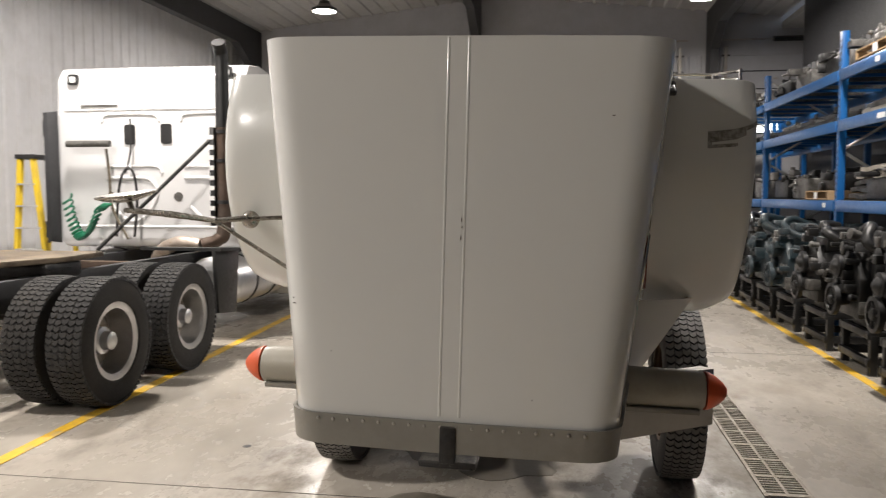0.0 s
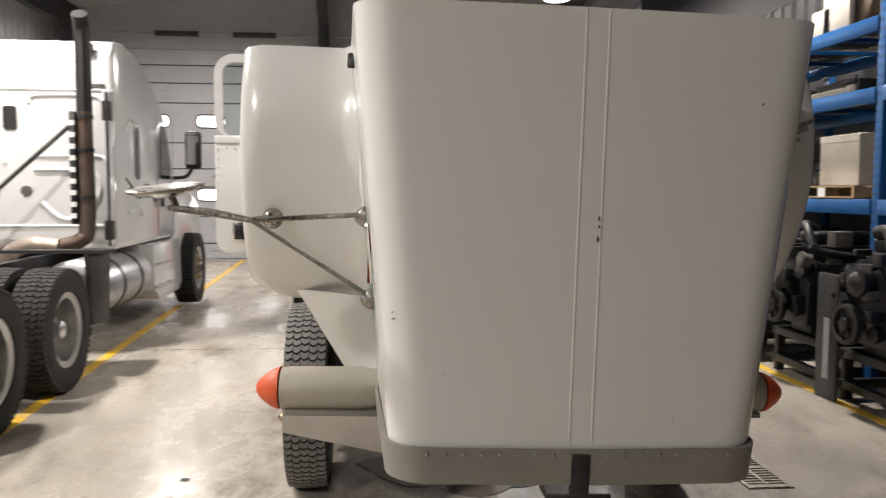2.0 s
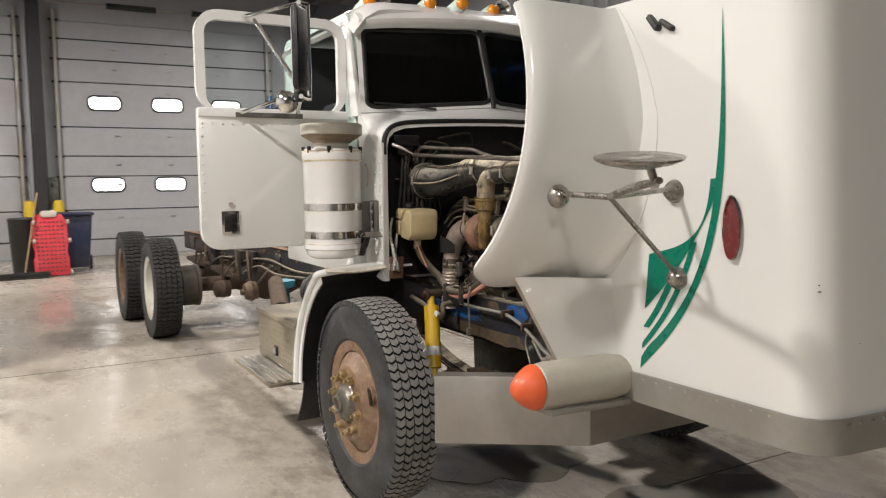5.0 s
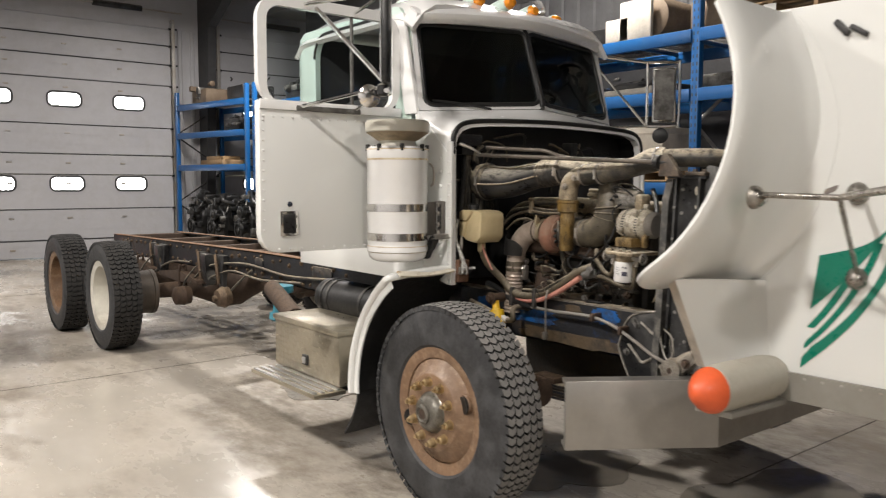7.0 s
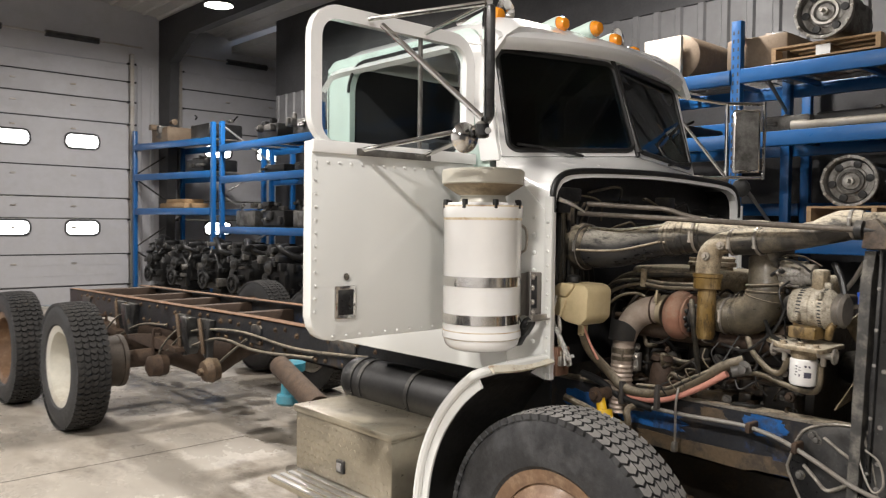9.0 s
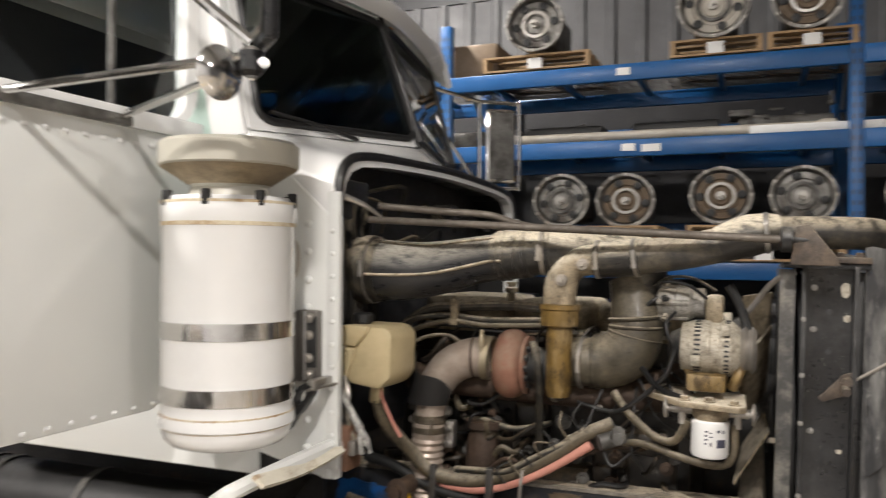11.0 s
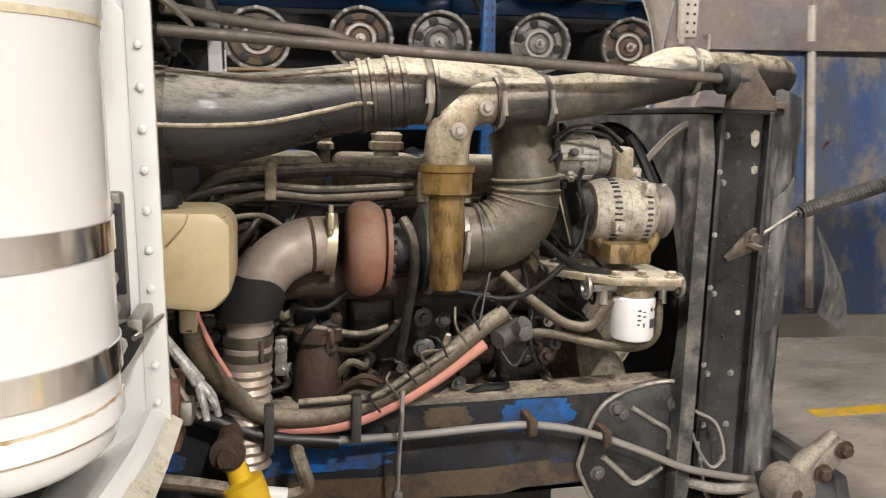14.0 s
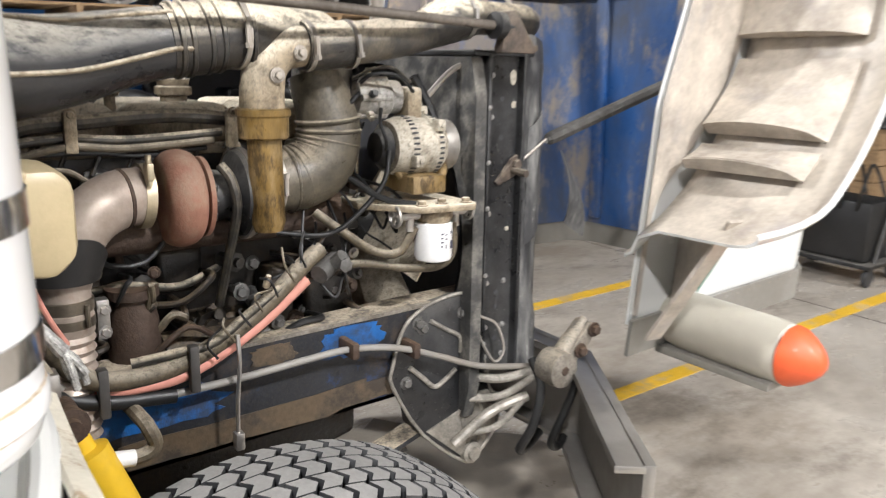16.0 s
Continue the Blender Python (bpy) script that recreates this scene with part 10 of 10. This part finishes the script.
def big_engine(x, y, mat, seed, label):
    """A diesel engine with its pulley end towards the aisle."""
    rn = random.Random(seed)
    z = 0.44
    j = lambda a: rn.uniform(-a, a)
    root = thing("diesel_engine", (x, y, z), label, "engine", group="engines on stands")
    x0 = x - 0.55
    part("oil_pan", box(B(), x0 + 0.08, x + 0.45, y - 0.17, y + 0.17, z, z + 0.24, 0.03), mat, root)
    part("block", box(B(), x0 + 0.05, x + 0.5, y - 0.25, y + 0.25, z + 0.20, z + 0.68, 0.03), mat, root)
    part("head", box(B(), x0 + 0.08, x + 0.48, y - 0.20, y + 0.18, z + 0.68, z + 0.84, 0.02), mat, root)
    for k in range(3):
        part("valve_cover", box(B(), x0 + 0.10 + 0.31 * k, x0 + 0.38 + 0.31 * k, y - 0.15, y + 0.13, z + 0.84, z + 0.96, 0.035, 3), mat, root)
    part("gear_cover", prism(B(), [(y - 0.27, z + 0.1), (y + 0.27, z + 0.1), (y + 0.29, z + 0.45), (y + 0.18, z + 0.74), (y - 0.14, z + 0.76), (y - 0.29, z + 0.5)], "x", x0 - 0.02, x0 + 0.08, 0.015), mat, root)
    dm = lathe(B(), (x0 - 0.02, y, z + 0.27), (x0 - 1, y, z + 0.27), [(0, 0.06), (0.10, 0.07), (0.115, 0.15), (0.12, 0.165), (0.165, 0.165), (0.17, 0.128), (0.14, 0.122), (0.14, 0.06), (0.175, 0.05), (0.18, 0.02)], 28)
    part("damper", dm, mat, root)
    bm = B()
    for k in range(6):
        a = 2 * math.pi * k / 6
        rod(bm, (x0 - 0.165, y + 0.05 * math.cos(a), z + 0.27 + 0.05 * math.sin(a)), (x0 - 0.165, y + 0.13 * math.cos(a), z + 0.27 + 0.13 * math.sin(a)), 0.015, 6)
    part("spokes", bm, mat, root)
    fy, fz = y + j(0.08), z + 0.58 + j(0.06)
    part("fan_hub", lathe(B(), (x0 - 0.02, fy, fz), (x0 - 1, fy, fz), [(0, 0.07), (0.08, 0.075), (0.09, 0.12), (0.13, 0.12), (0.135, 0.08), (0.16, 0.06), (0.18, 0.03)], 24), mat, root)
    part("water_pump", lathe(B(), (x0, y + 0.20, z + 0.42), (x0 - 1, y + 0.20, z + 0.42), [(0, 0.06), (0.05, 0.085), (0.08, 0.085), (0.09, 0.05)], 20), mat, root)
    part("idler", lathe(B(), (x0, y + 0.24, z + 0.26), (x0 - 1, y + 0.24, z + 0.26), [(0, 0.05), (0.06, 0.06), (0.07, 0.03)], 16), mat, root)
    part("intake_pipe", tube(B(), [(x + 0.3, y - 0.28, z + 0.70), (x - 0.2, y - 0.30, z + 0.74), (x0 + 0.05 + j(0.05), y - 0.26, z + 0.85 + j(0.06)), (x0 + 0.05 + j(0.1), y - 0.10 + j(0.06), z + 0.96 + j(0.06)), (x0 + 0.12, y + 0.06 + j(0.05), z + 0.98 + j(0.05)), (x0 + 0.3, y + 0.16, z + 0.96)], 0.05 + j(0.012), 14, 6), mat, root)
    part("turbocharger", lathe(B(), (x - 0.05, y + 0.33, z + 0.72), (x + 1, y + 0.33, z + 0.72), [(0, 0.05), (0.01, 0.11), (0.06, 0.125), (0.09, 0.09), (0.12, 0.05), (0.18, 0.05), (0.2, 0.10), (0.26, 0.11), (0.29, 0.06)], 24), GREYPART if mat is OILBLACK else mat, root)
    part("manifold", tube(B(), [(x + 0.4, y + 0.27, z + 0.72), (x, y + 0.29, z + 0.70), (x0 + 0.1, y + 0.27, z + 0.72)], 0.05, 10), mat, root)
    for k in range(18):
        cy, cz, a = y + rn.uniform(-0.3, 0.3), z + rn.uniform(0.2, 0.95), rn.uniform(0.02, 0.06)
        m = GREYPART if k % 5 == 0 else mat
        if k % 3:
            part("bracket", box(B(), x0 - 0.10 - rn.uniform(0, 0.05), x0, cy - a, cy + a, cz - a * rn.uniform(0.5, 1.6), cz + a, 0.01, 2), m, root)
        else:
            part("accessory", lathe(B(), (x0, cy, cz), (x0 - 1, cy + j(0.2), cz + j(0.2)), [(0, a), (0.05, a), (0.06, a * 1.25), (0.09, a * 1.25), (0.10, a * 0.5)], 14), m, root)
    for k in range(16):
        cx, cz, s = x0 + rn.uniform(0.0, 0.9), z + rn.uniform(0.15, 0.75), rn.choice((-1, 1))
        a, b = rn.uniform(0.03, 0.09), rn.uniform(0.03, 0.08)
        part("fitting", box(B(), cx - a, cx + a, y + s * 0.24, y + s * rn.uniform(0.28, 0.36), cz - b, cz + b, 0.012, 2), mat if k % 4 else GREYPART, root)
    for k in range(7):
        s = rn.choice((-1, 1))
        p = Vector((x0 + rn.uniform(-0.02, 0.5), y + s * 0.3, z + rn.uniform(0.3, 0.9)))
        part("hose", tube(B(), [p, p + Vector((rn.uniform(-.08, .2), rn.uniform(-.1, .1), rn.uniform(-.15, .15))), p + Vector((rn.uniform(-.05, .4), -s * rn.uniform(.05, .25), rn.uniform(-.2, .1)))], rn.uniform(0.01, 0.022), 8, 5), OILBLACK if k % 2 else GREYPART, root)
    return root


LAB = "oily black diesel engine on a low steel stand"
TEALENG = surface("dull_teal_engine_paint", (0.018, 0.034, 0.042), 0.45, vary=0.3, scale=9, dirt=0.6, dirt_colour=(0.03, 0.03, 0.03), dirt_scale=8, grain=0.3)
for k, y in enumerate((2.6, 3.65, 4.65, 6.78, 7.85, 8.9, 10.1, 11.3, 12.4, 13.5, 14.7, 15.8, 16.9, 18.0, 19.1)):
    x = 4.25 if y < 18 else 4.15
    st = stand(x, y)
    big_engine(x + 0.02, y, TEALENG if k in (7, 8) else OILBLACK, 200 + k, "dusty blue-grey diesel engine on a low steel stand" if k in (7, 8) else LAB)
stand(4.25, 5.70)
big_engine(4.27, 5.70, ENGBLUE, 333, "bright blue painted diesel engine on a low steel stand")
# black cover board leaning on a stand, with a plain grey mark
bm = box(B(), 3.62, 3.66, 7.00, 7.30, 0.0, 1.08, 0.02)
cov = solid("cover_board", bm, BLACK, "tall black padded board with a grey mark leaning against a stand", "board")
part("mark", box(B(), 3.616, 3.6195, 7.10, 7.18, 0.18, 0.70), surface("grey_mark", (0.25, 0.25, 0.25), 0.6), cov, "plain grey mark")

# ---- loose things on the floor ----
seat()
LADDERYELLOW = surface("yellow_ladder", (0.72, 0.50, 0.02), 0.45, vary=0.08, dirt=0.2)
lad = thing("step_ladder", (-6.95, 11.0, 0), "yellow fibreglass step ladder standing open", "ladder")
for x0, x1 in ((-7.22, -7.05), (-6.62, -6.86)):
    part("front_rail", prism(B(), [(x0 - 0.03, 0.0), (x0 + 0.03, 0.0), (x1 + 0.03, 2.18), (x1 - 0.03, 2.18)], "y", 10.62, 10.70, 0.004), LADDERYELLOW, lad)
    part("rear_rail", prism(B(), [(x0 - 0.025, 0.0), (x0 + 0.025, 0.0), (x1 + 0.025, 2.15), (x1 - 0.025, 2.15)], "y", 11.30, 11.36, 0.004), LADDERYELLOW, lad)
for k in range(6):
    z = 0.30 + 0.30 * k
    u = z / 2.18
    part("tread", box(B(), -7.22 + 0.17 * u, -6.62 - 0.24 * u, 10.60, 10.72, z, z + 0.025, 0.004), ALU, lad)
part("top_cap", box(B(), -7.10, -6.80, 10.60, 11.36, 2.16, 2.22, 0.01), BLACK, lad)

seat((1, 0, 0, -0.04), (0, 1, 0, 0.6), (0, 0, 1, 0))
# red creeper standing on end, broom, bin, posts and panel by the door pier
RED = surface("red_plastic", (0.62, 0.035, 0.05), 0.4, vary=0.08, dirt=0.15)
cr = thing("mechanic_creeper", (-1.85, 16.45, 0), "red perforated plastic creeper standing on end", "creeper")
m = pose(-1.85, 16.45, 0, -14, 0, 4)
bm = B()
prism(bm, [(-0.27, 0.02), (0.27, 0.02), (0.28, 0.30), (0.24, 0.42), (0.28, 0.56), (0.28, 0.95), (0.20, 1.10), (-0.20, 1.10), (-0.28, 0.95), (-0.28, 0.56), (-0.24, 0.42), (-0.28, 0.30)], "y", -0.03, 0.03, 0.012)
bm.transform(m)
part("bed", bm, RED, cr)
bm = B()
for i in range(7):
    for j in range(13):
        box(bm, -0.20 + 0.066 * i - 0.014, -0.20 + 0.066 * i + 0.014, -0.0335, -0.0295, 0.08 + 0.072 * j, 0.105 + 0.072 * j)
bm.transform(m)
tagged(part("holes", bm, SEAL, cr), kind="stuff")
bm = prism(B(), rounded(0.26, 0.12, 0.05, 4, 0, 1.10), "y", -0.05, 0.03, 0.01)
bm.transform(m)
part("headrest", bm, PALEBOX, cr)
for x, z in ((-0.27, 0.06), (0.27, 0.06), (-0.28, 0.62), (0.28, 0.62), (-0.27, 0.95), (0.27, 0.95)):
    bm = lathe(B(), (x, -0.06, z), (x + 0.03, -0.06, z), [(0, 0.03), (0.01, 0.04), (0.03, 0.04), (0.04, 0.03)], 14)
    bm.transform(m)
    part("castor", bm, PALEBOX, cr)
br = thing("broom", (-2.3, 16.35, 0), "wide floor broom with a wooden handle leaning upright", "broom")
part("brush", box(B(), -2.80, -1.90, 16.28, 16.40, 0.03, 0.11, 0.01), BLACK, br)
part("bristles", box(B(), -2.78, -1.92, 16.29, 16.39, 0.0, 0.03), HOSE, br)
part("handle", rod(B(), (-2.28, 16.36, 0.1), (-2.02, 16.75, 1.45), 0.014, 10), WOOD, br)
BINBLUE = surface("dark_blue_plastic", (0.012, 0.02, 0.06), 0.45, vary=0.15, dirt=0.2)
bn = thing("wheelie_bin", (-1.5, 17.3, 0), "dark blue plastic wheeled bin", "bin")
part("body", prism(B(), [(-1.80, 0.08), (-1.22, 0.08), (-1.14, 1.02), (-1.86, 1.02)], "y", 17.0, 17.55, 0.02), BINBLUE, bn)
part("lid", box(B(), -1.89, -1.11, 16.95, 17.60, 1.02, 1.07, 0.015), BINBLUE, bn)
for x in (-1.86, -1.16):
    part("wheel", lathe(B(), (x - 0.03, 17.5, 0.13), (x + 1, 17.5, 0.13), [(0, 0.06), (0.005, 0.13), (0.055, 0.13), (0.06, 0.06)], 20), BLACK, bn)
bk = thing("black_bin", (-2.25, 17.2, 0), "black rubbish bin behind the creeper", "bin")
part("body", lathe(B(), (-2.2, 17.2, 0), (-2.2, 17.2, 2), [(0, 0.22), (0.02, 0.25), (0.95, 0.30), (0.98, 0.31), (1.0, 0.29)], 24), BLACK, bk)
seat()
for x in (-2.12, -1.58):
    solid("bollard", lathe(B(), (x, 20.2, 0), (x, 20.2, 2), [(0, 0.10), (1.18, 0.10), (1.22, 0.09), (1.25, 0.05)], 20), LADDERYELLOW, "yellow steel bollard by the door pier", "bollard", group="door bollards")
el = thing("electrical_panel", (-1.72, 20.5, 1.2), "grey wall-mounted electrical panel with a conduit", "electrical panel")
part("case", box(B(), -1.90, -1.55, 20.38, 20.55, 1.20, 1.72, 0.01), GREYPART, el)
part("switch", box(B(), -1.70, -1.64, 20.36, 20.385, 1.52, 1.60, 0.004), BLACK, el)
part("label", box(B(), -1.86, -1.78, 20.376, 20.382, 1.30, 1.36), PAPER, el)
part("conduit", rod(B(), (-1.75, 20.5, 1.72), (-1.75, 20.5, 4.6), 0.02, 8), GREYPART, el)
# door pier column
solid("door_column", box(B(), -1.98, -1.74, 20.3, 20.58, 0, 5.6, 0.01), DARKSTEEL, "dark steel column between the doors", "column", kind="structure")

seat((1, 0, 0, -0.15), (0, 1, 0, 0.55), (0, 0, 1, 0))
# hand cart and shelf stuff in the corner behind the bumper
ct = thing("hand_cart", (1.05, -0.5, 0), "black tubular hand cart loaded with a battery charger", "hand cart")
for x in (0.72, 1.35):
    part("upright", tube(B(), [(x, -0.25, 0.12), (x, -0.55, 0.95), (x, -0.60, 1.12)], 0.016, 8), BLACKMETAL, ct)
    part("wheel", lathe(B(), (x - 0.03, -0.62, 0.12), (x + 1, -0.62, 0.12), [(0, 0.05), (0.005, 0.12), (0.055, 0.12), (0.06, 0.05)], 22), RUBBER, ct)
    part("front_wheel", lathe(B(), (x - 0.02, -0.20, 0.07), (x + 1, -0.20, 0.07), [(0, 0.03), (0.005, 0.07), (0.035, 0.07), (0.04, 0.03)], 18), RUBBER, ct)
part("handle", rod(B(), (0.72, -0.60, 1.12), (1.35, -0.60, 1.12), 0.018, 8), BLACKMETAL, ct)
part("toe_plate", box(B(), 0.68, 1.38, -0.62, -0.12, 0.14, 0.17, 0.005), BLACKMETAL, ct)
part("charger", box(B(), 0.74, 1.32, -0.52, -0.16, 0.17, 0.62, 0.03), BLACK, ct, "black battery charger")
for k in range(4):
    part("clamp_lead", tube(B(), [(0.85 + 0.12 * k, -0.16, 0.55), (0.8 + 0.14 * k, -0.12, 0.75), (0.9 + 0.1 * k, -0.45, 0.85), (0.8 + 0.15 * k, -0.5, 0.6)], 0.012, 8), BLACK, ct)
seat()
for k, (x, y, w, h) in enumerate(((2.2, -2.6, 0.9, 0.9), (3.1, -2.2, 0.8, 1.1), (0.4, -3.4, 0.9, 0.8), (-0.8, -4.2, 0.9, 0.75))):
    bx = thing("wooden_crate", (x, y, 0), "open wooden crate standing on the floor", "crate", group="crates")
    for j in range(5):
        z = 0.04 + (h - 0.06) * j / 5
        for yy in (y - w / 2, y + w / 2):
            part("slat", box(B(), x - w / 2, x + w / 2, yy - 0.012, yy + 0.012, z, z + (h - 0.06) / 5 - 0.012), WOOD, bx, smooth=0)
        for xx in (x - w / 2, x + w / 2):
            part("slat", box(B(), xx - 0.012, xx + 0.012, y - w / 2 + 0.013, y + w / 2 - 0.013, z, z + (h - 0.06) / 5 - 0.012), WOOD, bx, smooth=0)
    part("bottom", box(B(), x - w / 2, x + w / 2, y - w / 2, y + w / 2, 0, 0.04), WOOD, bx, smooth=0)
solid("oil_spot", lathe(B(), (-1.737, 5.737, 0.0), (-1.737, 5.737, 1), [(0, 0.03), (0.002, 0.028)], 10), SEAL, "small dark speck of dirt on the floor", "dirt")
